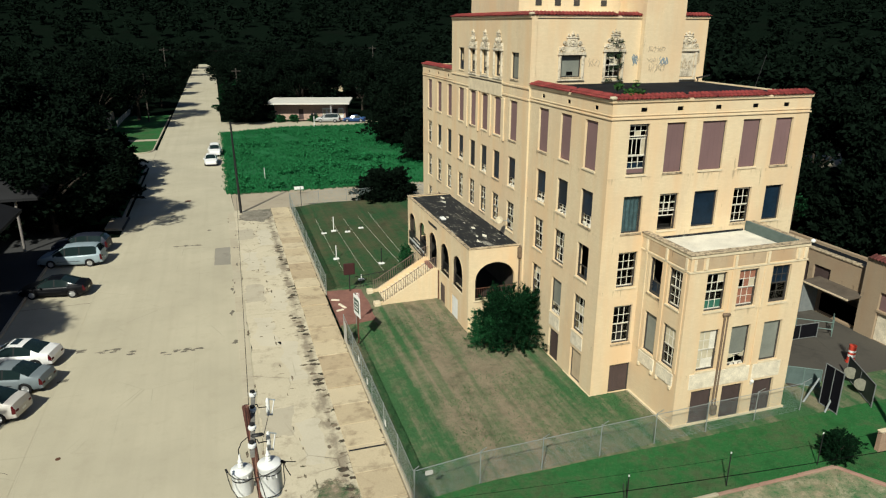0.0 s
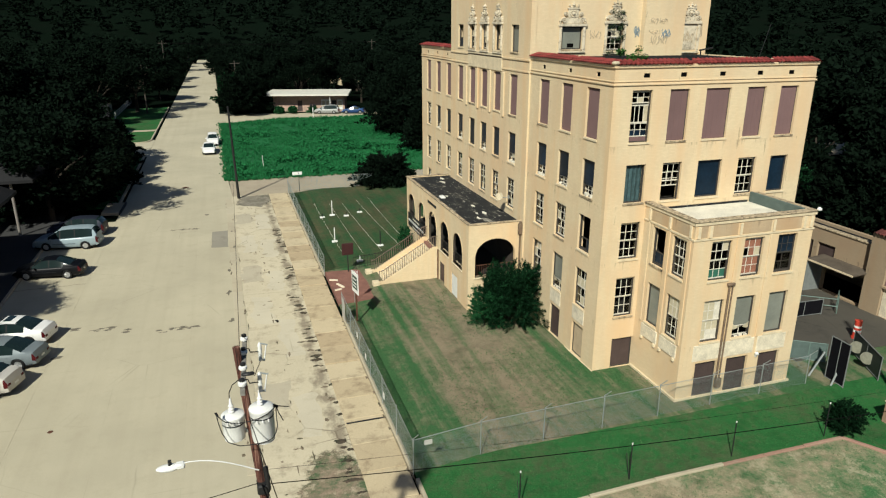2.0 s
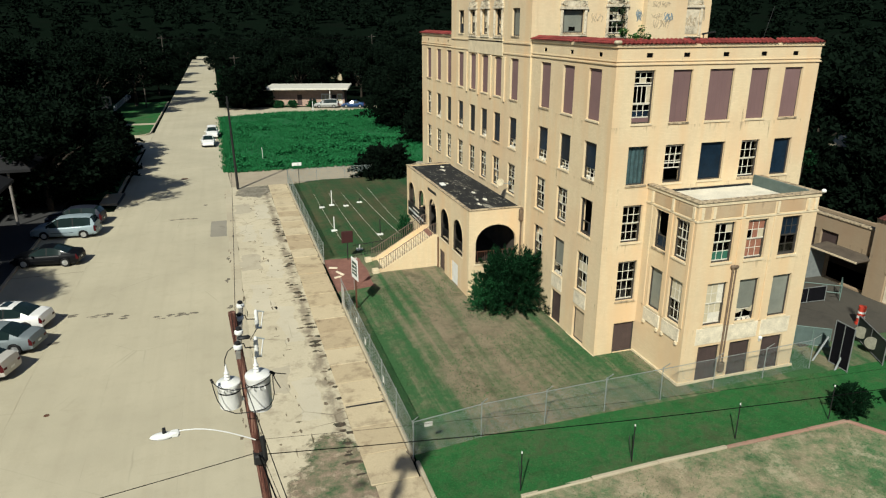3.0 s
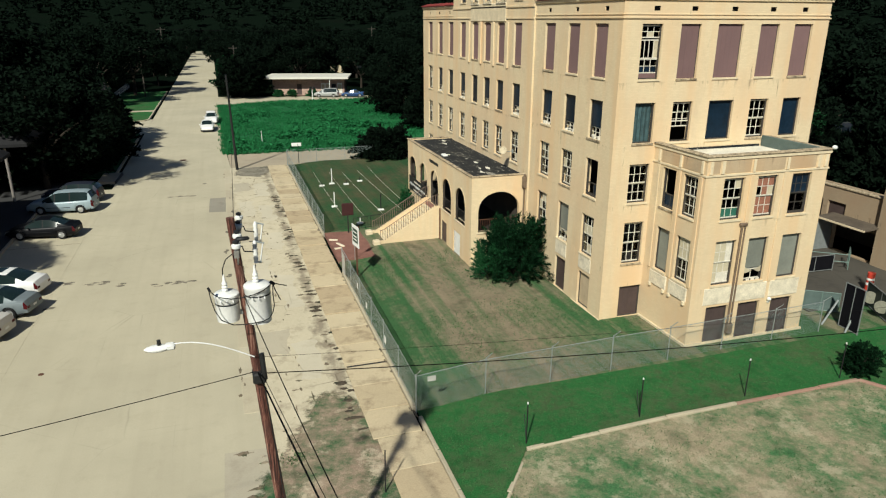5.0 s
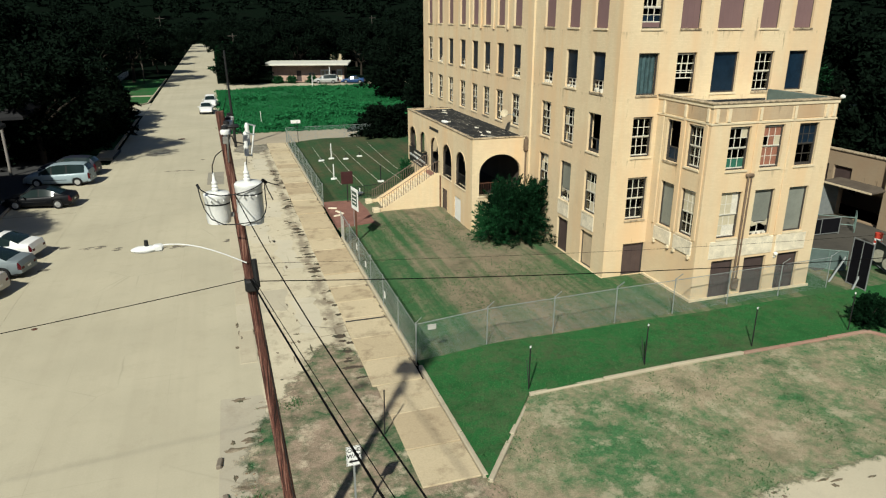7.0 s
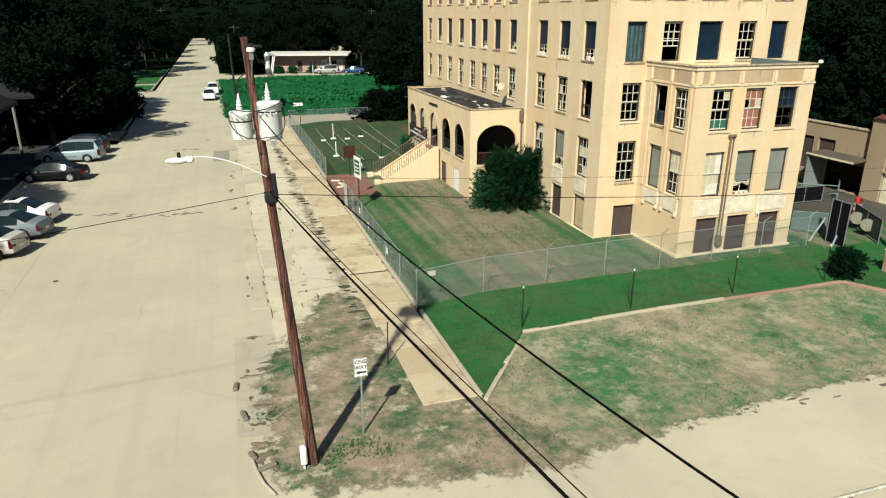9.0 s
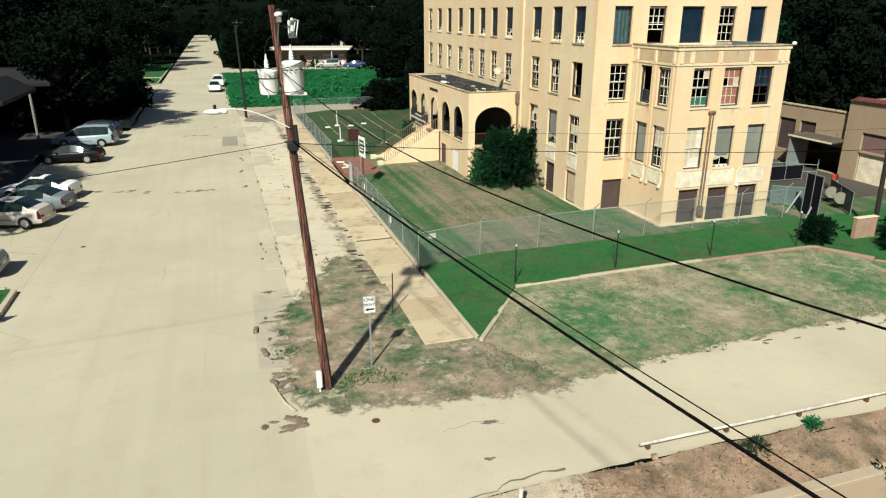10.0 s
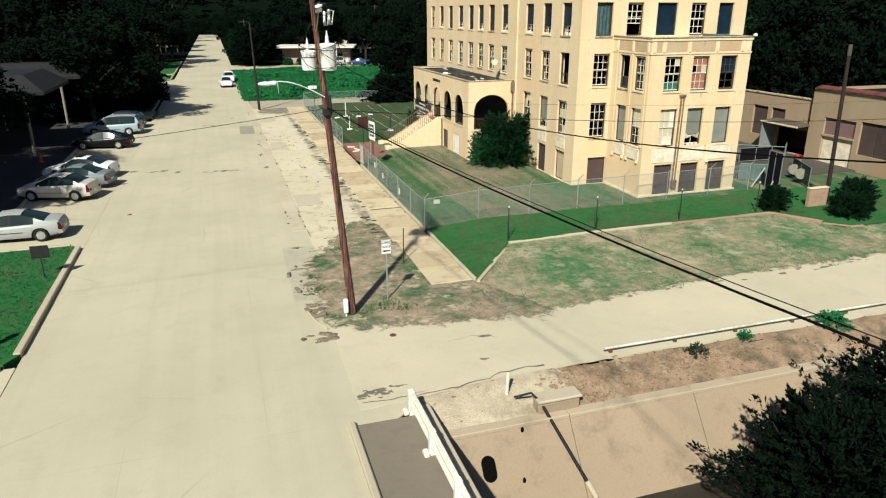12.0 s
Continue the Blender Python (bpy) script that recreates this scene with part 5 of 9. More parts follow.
for i, u in enumerate(BS):
    for k in (1, 2):
        window(hospital, "s", BY, u, 1.1, *ROWS_Z[k], kin_s[i, k], 240 + 3 * i + k)
    window(hospital, "s", BY, u, 1.24, 0.36, 2.24, "dark_board", 260 + i, "door")
    part("spandrel", Geo().soft_box((u - 0.86, BY - 0.03, 2.36), (u + 0.86, BY + 0.03, 3.19), 0.015), M["whitewash"], hospital, "white flaking panel under the window")
for i, u in enumerate(BW):
    window(hospital, "w", BX0, u, 1.0, *ROWS_Z[2], ("dark", "sash")[i], 270 + i)
    window(hospital, "w", BX0, u, 1.0, *ROWS_Z[1], ("grey_board", "sash_half")[i], 280 + i)
    part("spandrel", Geo().soft_box((BX0 - 0.06, u - 0.66, 2.5), (BX0 + 0.02, u + 0.66, 3.17), 0.02), M["whitewash"], hospital, "white flaking panel on brackets")
    for d in (-0.55, 0.55):
        part("bracket", Geo().soft_box((BX0 - 0.11, u + d - 0.08, 2.32), (BX0 + 0.02, u + d + 0.08, 2.52), 0.03), M["stone"], hospital)
g = Geo()
for z0, z1, d in [(8.44, 8.52, 0.04), (9.16, 9.30, 0.05)]:
    g.box((BX0 - d, BY - d, z0), (BX1 + d, BY, z1)).box((BX0 - d, BY, z0), (BX0, Y0, z1))
part("cornice", g, M["stone"], hospital, "stained stone cornice of the bay")
part("parapet_cap", Geo().soft_box((BX0 - 0.1, BY - 0.1, 9.302), (BX1 + 0.1, BY + 0.31, 9.37), 0.02).soft_box((BX0 - 0.1, BY + 0.315, 9.302), (BX0 + 0.31, Y0 - 0.01, 9.37), 0.02).soft_box((BX1 - 0.31, BY + 0.315, 9.302), (BX1 + 0.1, Y0 - 0.01, 9.37), 0.02), M["grime"], hospital, "weathered parapet cap")
for u in (19.0, 19.62, 21.25, 23.1, 24.85, 25.25):
    part("pilaster", Geo().soft_box((u - 0.1, BY - 0.05, 3.2 if u in (21.25, 23.1) else 8.55), (u + 0.1, BY, 8.41 if u in (21.25, 23.1) else 9.115), 0.015), M["brick"], hospital)
    part("rib", Geo().soft_box((u - 0.07, BY - 0.075, 8.55), (u + 0.07, BY - 0.052, 9.115), 0.008), M["stone"], hospital)
for u in (23.35, 24.85, 26.45):
    part("pilaster", Geo().soft_box((BX0 - 0.05, u - 0.09, 3.25), (BX0, u + 0.09, 8.41), 0.015), M["brick"], hospital)
    part("rib", Geo().soft_box((BX0 - 0.075, u - 0.07, 8.55), (BX0 - 0.003, u + 0.07, 9.115), 0.008), M["stone"], hospital)
M["soiled"] = brick_material("soiled_panel_plaster", (0.47, 0.36, 0.23), (0.22, 0.155, 0.10))
for a, b in ((19.14, 19.48), (19.76, 21.11), (21.39, 22.96), (23.24, 24.71)):
    part("frieze_panel", Geo().soft_box((a, BY - 0.012, 8.56), (b, BY + 0.02, 9.11), 0.006), M["soiled"], hospital, "brown-stained frieze panel")
for a, b in ((23.49, 24.71), (24.99, 26.31)):
    part("frieze_panel", Geo().soft_box((BX0 - 0.012, a, 8.56), (BX0 + 0.02, b, 9.11), 0.006), M["soiled"], hospital, "brown-stained frieze panel")
part("flashing", Geo().soft_box((BX0 + 0.32, Y0 - 0.05, 8.872), (24.9, Y0 - 0.004, 8.98), 0.01), M["patched_tar"], hospital, "ragged dark tar flashing along the wall")
part("raised_edge", Geo().soft_box((24.98, 23.44, 8.873), (25.138, 26.93, 9.40), 0.02), M["green_metal"], hospital, "grey-green felt dressed up the parapet")
g = Geo().tube((20.98, BY - 0.09, 0.9), (21.02, BY - 0.09, 6.15), 0.05, n=10).tube((21.16, BY - 0.08, 0.9), (21.2, BY - 0.08, 6.2), 0.04, n=10)
g.soft_box((20.9, BY - 0.16, 6.1), (21.3, BY, 6.24), 0.03).soft_box((20.93, BY - 0.2, 0.8), (21.25, BY, 1.3), 0.03)
part("conduit", g, M["iron_pipe"], hospital, "rusty conduit and meter box", True)
part("lamp", Geo().ball((23.2, BY - 0.12, 2.3), 0.1).box((23.18, BY - 0.1, 2.1), (23.22, BY, 2.32)), M["white"], hospital, "small wall lamp", True)
for p in ((25.52, 23.0, 9.42),):
    part("finial", Geo().ball(p, (0.13, 0.11, 0.1)), M["white"], hospital, "white lump on the parapet corner", True)

# red clay coping, tile by tile
def tile_mesh(material):
    geo = Geo()
    n, prof = 6, []
    for i in range(n + 1):
        a = math.pi * i / n
        prof.append((0.105 * math.cos(a), 0.075 * math.sin(a)))
    for r in (1.0, 0.8):
        for d, z in ((-0.14, 0.0), (0.42, 0.17)):
            geo.v += [(x * r, d, z + h * r) for x, h in prof]
    m = n + 1
    for i in range(n):
        geo.f += [(i, i + 1, m + i + 1, m + i), (2 * m + i, 2 * m + i + 1, 3 * m + i + 1, 3 * m + i), (i, i + 1, 2 * m + i + 1, 2 * m + i), (m + i, m + i + 1, 3 * m + i + 1, 3 * m + i)]
    return geo.mesh("clay_tile", material, True)


tile = tile_mesh(M["tile"])
M["old_tile"] = plain("dulled_clay_tile", (0.13, 0.036, 0.03), 0.75, 0.45, 3.0, 40, 0.2, vary=0.45)
old_tile = tile_mesh(M["old_tile"])
tr = random.Random(5)


def coping(p, q, z, turn):
    """Tiles laid side by side from p to q, dropping outwards."""
    n = round(math.hypot(q[0] - p[0], q[1] - p[1]) / 0.235)
    for i in range(n):
        k = (i + 0.5) / n
        if tr.random() < 0.015:
            continue
        piece("clay_tile", tile, hospital, (p[0] + (q[0] - p[0]) * k, p[1] + (q[1] - p[1]) * k, z + tr.uniform(-0.008, 0.008)), (0, 0, turn + tr.uniform(-0.03, 0.03)))


W = -math.pi / 2
coping((X0 - 0.05, Y0 + 0.1), (X0 - 0.05, Y1 - 0.1), 15.86, W)
coping((X0 + 0.1, Y0 - 0.05), (X1, Y0 - 0.05), 15.86, 0)
coping((X0 - 0.05, Y2 + 0.05), (X0 - 0.05, Y3), 15.86, W)
coping((X0 - 0.15, Y1 + 0.1), (X0 - 0.15, Y2), 19.66, W)
coping((X0 + 0.05, Y1 - 0.05), (23.5, Y1 - 0.05), 19.66, 0)
coping((26.35, Y1 - 0.05), (28.35, Y1 - 0.05), 19.66, 0)
for p in ((X0 - 0.02, Y0 - 0.02, 15.86), (X0 - 0.12, Y1 - 0.02, 19.66)):
    part("corner_cap", Geo().soft_box((p[0] - 0.15, p[1] - 0.15, p[2] - 0.01), (p[0] + 0.16, p[1] + 0.16, p[2] + 0.16), 0.06), M["old_stone"], hospital, "mortared corner of the coping")
g = Geo()
for a, b in (((X0 + 0.0, Y0 + 0.3, 15.85), (X0 + 0.34, Y1 - 0.06, 15.99)), ((X0 + 0.3, Y0, 15.85), (X1, Y0 + 0.34, 15.99)), ((X0, Y2 + 0.01, 15.85), (X0 + 0.34, Y3, 15.99)), ((X0 - 0.1, Y1 + 0.26, 19.65), (X0 + 0.24, Y2, 19.79)), ((X0 + 0.24, Y1, 19.65), (23.54, Y1 + 0.3, 19.79)), ((26.31, Y1, 19.65), (28.3, Y1 + 0.3, 19.79))):
    g.box(a, b)
part("coping_bed", g, M["tile"], hospital)


def ornament(side, plane, u, w, z0, z1, crown):
    """A baroque terracotta surround with scrolls and an urn."""
    put = (south if side == "s" else west)(plane)

    def lump(geo, du, z, ru, rz, d=0.1):
        p = put(u + du, -d * 0.4, z)
        r = (ru, d, rz) if side == "s" else (d, ru, rz)
        geo.ball(p, r, 8)

    def block(geo, a, b, lo, hi, d):
        p, q = put(a, -d, lo), put(b, 0.0, hi)
        geo.soft_box((min(p[0], q[0]), min(p[1], q[1]), lo), (max(p[0], q[0]), max(p[1], q[1]), hi), 0.02)

    for s in (-1, 1):
        geo = Geo()
        block(geo, u + s * (w / 2 + 0.09) - 0.09, u + s * (w / 2 + 0.09) + 0.09, z0 - 0.1, z1, 0.09)
        block(geo, u + s * (w / 2 + 0.09) - 0.06, u + s * (w / 2 + 0.09) + 0.06, z0, z1 - 0.1, 0.13)
        part("pilaster", geo, M["terracotta"], hospital, "stained cream terracotta pilaster")
    geo = Geo()
    block(geo, u - w / 2 - 0.24, u + w / 2 + 0.24, z1, z1 + 0.16, 0.14)
    part("entablature", geo, M["terracotta"], hospital, "stained cream terracotta ledge")
    geo = Geo()
    block(geo, u - w / 2 - 0.22, u + w / 2 + 0.22, z0 - 0.2, z0 - 0.11, 0.12)
    part("sill", geo, M["terracotta"], hospital)
    geo = Geo()
    h, q = crown, random.Random(int(u * 100))
    base = z1 + 0.16
    block(geo, u - w * 0.44, u + w * 0.44, base, base + h * 0.28, 0.06)
    block(geo, u - w * 0.25, u + w * 0.25, base + h * 0.28, base + h * 0.68, 0.07)
    block(geo, u - w * 0.30, u + w * 0.30, base + h * 0.68, base + h * 0.75, 0.11)
    block(geo, u - w * 0.13, u + w * 0.13, base + h * 0.75, base + h * 0.82, 0.07)

    def volute(cu, cz, r, turns, thick, s):
        steps = int(12 * turns)
        pts = []
        for k in range(steps + 1):
            a, rr = 2 * math.pi * turns * k / steps, r * (1 - 0.82 * k / steps)
            pts.append(put(cu + s * rr * math.cos(a), -0.07, cz + rr * math.sin(a)))
        geo.line(pts, thick, 6)

    for s in (-1, 1):
        volute(u + s * w * 0.43, base + h * 0.15, min(0.17, w * 0.15), 1.6, 0.036, s)
        volute(u + s * w * 0.36, base + h * 0.44, min(0.13, w * 0.12), 1.5, 0.03, s)
        volute(u + s * w * 0.20, base + h * 0.84, 0.07, 1.3, 0.024, s)
        lump(geo, s * (w * 0.5 + 0.13), base + 0.05, 0.06, 0.05, 0.09)
        lump(geo, s * (w * 0.5 + 0.13), base + 0.15, 0.075, 0.07, 0.09)
        lump(geo, s * (w * 0.5 + 0.13), base + 0.27, 0.03, 0.07, 0.06)
    for k in range(12):
        a = 2 * math.pi * k / 12
        lump(geo, w * 0.16 * math.cos(a), base + h * 0.47 + h * 0.15 * math.sin(a), 0.035, 0.035, 0.11)
    lump(geo, 0, base + h * 0.47, w * 0.10, h * 0.10, 0.13)
    lump(geo, 0, base + h * 0.88, w * 0.085, h * 0.065, 0.11)
    lump(geo, 0, base + h * 0.97, w * 0.03, h * 0.05, 0.07)
    for k in range(10):
        lump(geo, q.uniform(-0.55, 0.55) * w, base + q.uniform(0.02, 0.3) * h, q.uniform(0.025, 0.05), q.uniform(0.025, 0.05), 0.08)
    part("crest", geo, M["terracotta"], hospital, "carved terracotta crest with scrolls", True)


ornament("s", Y1, 19.015, 1.33, 16.2, 17.45, 1.15)
ornament("s", Y1, 21.825, 1.05, 16.1, 17.6, 1.15)
ornament("s", Y1, 26.95, 1.15, 16.1, 17.6, 1.05)
part("blank_panel", Geo().soft_box((26.4, Y1 - 0.03, 16.1), (27.5, Y1 + 0.02, 17.6), 0.01), M["terracotta"], hospital, "blank stained niche")
for u in MID_COLS[1:4]:
    ornament("w", X0 - 0.1, u, 1.1, 16.0, 17.55, 1.1)
part("spandrel", Geo().soft_box((X0 - 0.16, 39.9, 14.75), (X0 - 0.09, 46.1, 15.85), 0.03), M["stone"], hospital, "cream terracotta panel between the storeys")
for u in (39.55, 41.85, 44.15, 46.45):
    part("pilaster", Geo().soft_box((X0 - 0.19, u - 0.13, 12.0), (X0 - 0.1, u + 0.13, 14.74), 0.03), M["brick"], hospital)
g = Geo().tube((20.2, 43, 19.5), (20.2, 43, 21.9), 0.12, n=10)
part("roof_pipe", g, M["galv"], hospital, "grey vent pipe", True)
g = Geo().tube((28.1, 31.2, 15.5), (28.5, 31.0, 17.6), 0.015, n=5).tube((26.85, 34.5, 15.5), (26.85, 34.5, 16.15), 0.035).tube((26.75, 34.5, 16.12), (27.75, 34.6, 16.25), 0.05)
part("roof_rail", g, M["black"], hospital)

# scrawled paint on the shaft and tower wall
M["scrawl_blue"], M["scrawl_dark"] = plain("blue_scrawl", (0.20, 0.25, 0.27), 0.8, 0.4), plain("dark_scrawl", (0.46, 0.375, 0.255), 0.8, 0.3)
sq = random.Random(41)
# (x, height, half width, half height, wall, paint, strokes)
SCRAWLS = ((23.3, 17.14, 0.14, 0.30, Y1, "scrawl_blue", 12), (25.05, 17.06, 0.24, 0.26, 35.55, "scrawl_blue", 13), (24.5, 17.78, 0.58, 0.16, 35.55, "scrawl_dark", 12), (24.6, 16.7, 0.6, 0.24, 35.55, "scrawl_dark", 13),
           (24.25, 17.14, 0.35, 0.12, 35.55, "scrawl_dark", 7), (26.9, 16.8, 0.40, 0.35, Y1 - 0.03, "scrawl_dark", 10), (27.75, 17.2, 0.14, 0.4, Y1, "scrawl_dark", 8), (20.5, 17.0, 0.4, 0.25, Y1, "scrawl_dark", 5))
for cx, cz, w, h, wall, m, k in SCRAWLS:
    for i in range(k):
        a = cx - w + 2 * w * (i + 0.5) / k + sq.uniform(-0.05, 0.05)
        z = cz + sq.uniform(-0.25, 0.25) * h
        lean, tall = sq.uniform(-0.10, 0.10), h * sq.uniform(0.5, 1.0)
        pts = [(a + lean * (t - 0.5) + 0.05 * math.sin(t * 6.0 + i), wall - 0.004, z + tall * (2 * t - 1)) for t in (0.0, 0.25, 0.5, 0.75, 1.0)]
        geo = Geo().line(pts, sq.uniform(0.018, 0.032), 5)
        part("painted_scrawl", geo, M[m], hospital, "unreadable scrawled paint")

# ---- porch ----
PX, PY0, PY1 = 12.95, 36.2, 50.7
# Dark colour on the porch's inner skins stands in for shade behind the arches.
M["porch_shade"] = plain("porch_shade_plaster", (0.06, 0.048, 0.038), 0.9, 0.4, 1.2, 20)
porch = thing("porch", (PX, PY0, 0), "yellow plastered entrance porch with arches and a tar roof", "porch")


def local(geo):
    geo.v = [(x - PX, y - PY0, z) for x, y, z in geo.v]
    return geo


ARCH_Y = [38.3, 41.0, 43.78, 46.45, 49.3]
arches = [(u - 0.95, u + 0.95, 2.72 if u != 43.78 else 2.45, 3.95, 0.95) for u in ARCH_Y]
low = [(40.94, 42.05, 0.4, 1.85, 0), (38.2, 39.5, 0.35, 1.9, 0), (46.9, 47.9, 0.5, 1.7, 0)]
part("wall", local(wall_panel(Geo(), west(PX), PY0, PY1, 0.0, 5.8, 0.05, arches + low)), M["brick"], porch)
# Added dark skin keeps the arch reveals from showing sunlit brick.
part("lining", local(wall_panel(Geo(), west(PX + 0.052), PY0 + 0.222, PY1 - 0.322, 0.0, 5.79, 0.146, arches + low)), M["porch_shade"], porch, "dark plaster skin added for the shade inside the porch")
part("wall", local(wall_panel(Geo(), south(PY0), PX + 0.052, X0, 0.0, 5.8, 0.22, [(13.4, 16.05, 2.6, 3.95, 1.1)])), M["brick"], porch)
part("wall", local(wall_panel(Geo(), south(PY1 - 0.32), PX + 0.052, X0 - 0.1, 0.0, 5.8, 0.32, [(13.4, 16.05, 2.6, 3.95, 1.1)])), M["brick"], porch)
part("lining", local(wall_panel(Geo(), south(PY1 - 0.38), PX + 0.21, X0 - 0.17, 2.425, 5.595, 0.05, [(13.4, 16.05, 2.6, 3.95, 1.1)])), M["porch_shade"], porch, "dark plaster skin added for the shade inside the porch")
part("floor_slab", local(Geo().box((PX + 0.2, PY0 + 0.22, 2.2), (X0 - 0.1, PY1 - 0.32, 2.42))), M["interior"], porch)
part("inner_wall", local(Geo().box((X0 - 0.16, PY0 + 0.225, 2.425), (X0 - 0.105, PY1 - 0.385, 5.79))), M["porch_shade"], porch, "dark sheet added for the shade inside the porch")
part("ceiling", local(Geo().box((PX + 0.205, PY0 + 0.225, 5.6), (X0 - 0.165, PY1 - 0.385, 5.7))), M["porch_shade"], porch)
part("roof", local(Geo().box((PX + 0.165, PY0 + 0.165, 5.805), (X0 - 0.005, PY1 - 0.165, 5.93))), M["patched_tar"], porch, "black tar roof with peeling patches")
part("parapet", local(Geo().box((PX, PY0, 5.802), (PX + 0.16, PY1, 6.0)).box((PX + 0.161, PY0, 5.802), (X0 - 0.002, PY0 + 0.16, 6.0)).box((PX + 0.161, PY1 - 0.16, 5.802), (X0 - 0.102, PY1, 6.0))), M["brick"], porch)
cap = Geo().soft_box((PX - 0.05, PY0 - 0.05, 6.002), (PX + 0.19, PY1 + 0.05, 6.07), 0.02).soft_box((PX + 0.195, PY0 - 0.05, 6.002), (X0 - 0.005, PY0 + 0.19, 6.07), 0.02).soft_box((PX + 0.195, PY1 - 0.19, 6.002), (X0 - 0.105, PY1 + 0.05, 6.07), 0.02)
part("parapet_cap", local(cap), M["grime"], porch)
for u, w, plane, side in [(u, 0.95, PX, "w") for u in ARCH_Y] + [(14.725, 1.325, PY0, "s")]:
    put = (west if side == "w" else south)(plane)
    rise = 0.95 if side == "w" else 1.1
    n, g = 16, Geo()
    for i in range(n):
        a, b = math.pi * i / n, math.pi * (i + 1) / n
        pts = [(u + w * math.cos(a), 3.95 + rise * math.sin(a)), (u + w * math.cos(b), 3.95 + rise * math.sin(b)), (u + (w + 0.10) * math.cos(b), 3.95 + (rise + 0.10) * math.sin(b)), (u + (w + 0.10) * math.cos(a), 3.95 + (rise + 0.10) * math.sin(a))]
        f = [put(x, -0.018, z) for x, z in pts] + [put(x, 0.0, z) for x, z in pts]
        g.add(f, [(0, 1, 2, 3), (3, 2, 6, 7), (0, 1, 5, 4)])
    part("arch_moulding", local(g), M["brick"], porch)

bar_black, bar_rust = (Geo().box((-0.009, -0.009, 0), (0.009, 0.009, 0.69)).mesh("baluster", M[k]) for k in ("black", "rust"))
for u in ARCH_Y:
    if u != 43.78:
        part("sill", local(Geo().soft_box((PX - 0.06, u - 1.0, 2.62), (PX + 0.36, u + 1.0, 2.72), 0.02)), M["stone"], porch)
        rail = part("railing", local(Geo().box((PX + 0.14, u - 0.93, 3.42), (PX + 0.18, u + 0.93, 3.46))), M["black"], porch, "black iron railing in the arch")
        for i in range(12):
            piece("baluster", bar_black, rail, (0.159, u - PY0 - 0.9 + i * 1.8 / 11, 2.73))
rail = part("railing", local(Geo().box((13.42, PY0 + 0.14, 3.32), (16.03, PY0 + 0.18, 3.36))), M["rust"], porch, "rusty red railing in the wide arch")
for i in range(18):
    piece("baluster", bar_rust, rail, (13.45 - PX + i * 2.55 / 17, 0.159, 2.625))
part("sill", local(Geo().soft_box((13.3, PY0 - 0.06, 2.48), (16.15, PY0 + 0.36, 2.6), 0.02)), M["stone"], porch)
part("door", local(Geo().soft_box((PX + 0.1, 40.95, 0.4), (PX + 0.16, 42.04, 1.84), 0.01)), M["dark_board"], porch, "brown boarded low door")
part("door", local(Geo().soft_box((PX + 0.06, 38.21, 0.35), (PX + 0.12, 38.84, 1.89), 0.01).soft_box((PX + 0.06, 38.86, 0.35), (PX + 0.12, 39.49, 1.89), 0.01)), M["white"], porch, "white double door")
part("hatch", local(Geo().soft_box((PX + 0.1, 46.91, 0.5), (PX + 0.15, 47.89, 1.69), 0.01)), M["dark_board"], porch)
part("scupper", local(Geo().soft_box((PX - 0.02, 42.85, 5.35), (PX + 0.04, 44.85, 5.55), 0.01)), M["black"], porch, "dark slot under the parapet")
sp = Geo().tube((PX - 0.07, 42.22, 0.2), (PX - 0.07, 42.22, 2.6), 0.05, n=8)
part("downspout", local(sp), M["rust"], porch, smooth=True)
sp = Geo().tube((X0 - 0.2, PY0 - 0.1, 2.3), (X0 - 0.2, PY0 - 0.1, 5.2), 0.05, n=8).soft_box((X0 - 0.33, PY0 - 0.24, 5.2), (X0 - 0.07, PY0 - 0.005, 5.9), 0.03).ball((X0 - 0.2, PY0 - 0.14, 5.96), 0.1)
part("downspout", local(sp), M["iron_pipe"], porch, "stained downspout with a rain box", True)
for i in range(5):
    part("step", local(Geo().soft_box((PX + 0.15, PY0 - 0.35 * (5 - i), 0.1), (14.3, PY0 - 0.35 * (4 - i), 0.1 + 0.17 * (i + 1)), 0.02)), M["stone"], porch, "worn stone step at the side arch")
deb = Geo()
dr = random.Random(3)
for i in range(7):
    x, y = dr.uniform(PX + 0.6, X0 - 0.7), dr.uniform(PY0 + 0.8, PY1 - 0.9)
    s = dr.uniform(0.05, 0.30)
    pts = [(x + s * dr.uniform(0.15, 1) * math.cos(a), y + 2.4 * s * dr.uniform(0.15, 1) * math.sin(a)) for a in (0, 1.2, 2.4, 3.6, 5.0)]
    deb.slab(pts, 5.932, 5.94 + dr.uniform(0.005, 0.03))
part("peeling_felt", local(deb), M["white_roof"], porch, "pale scraps of peeling felt", kind="stuff")
pk = Geo().soft_box((PX + 0.5, 43.2, 5.93), (PX + 0.85, 43.8, 6.08), 0.05)
part("bundle", local(pk), M["white"], porch, "white bundle on the roof")
dish = Geo().lathe([(0.02, 0), (0.15, 0.025), (0.25, 0.085), (0.24, 0.1), (0.14, 0.04), (0.02, 0.015)], n=18)
dish.moved(Matrix.Translation((0, 0, 1.2)) @ Euler((math.radians(65), 0, math.radians(-38))).to_matrix().to_4x4())
dish_ob = thing("satellite_dish", (15.75, 38.2, 5.93), "pale satellite dish bracketed to the wall above the porch", "satellite dish")
part("reflector", dish, M["old_stone"], dish_ob, smooth=True)
part("arm", Geo().line([(0.02, 0.04, 1.2), (0.3, 0.05, 1.12), (0.66, 0.05, 1.12)], 0.022, 8), M["galv"], dish_ob, "bent wall bracket")
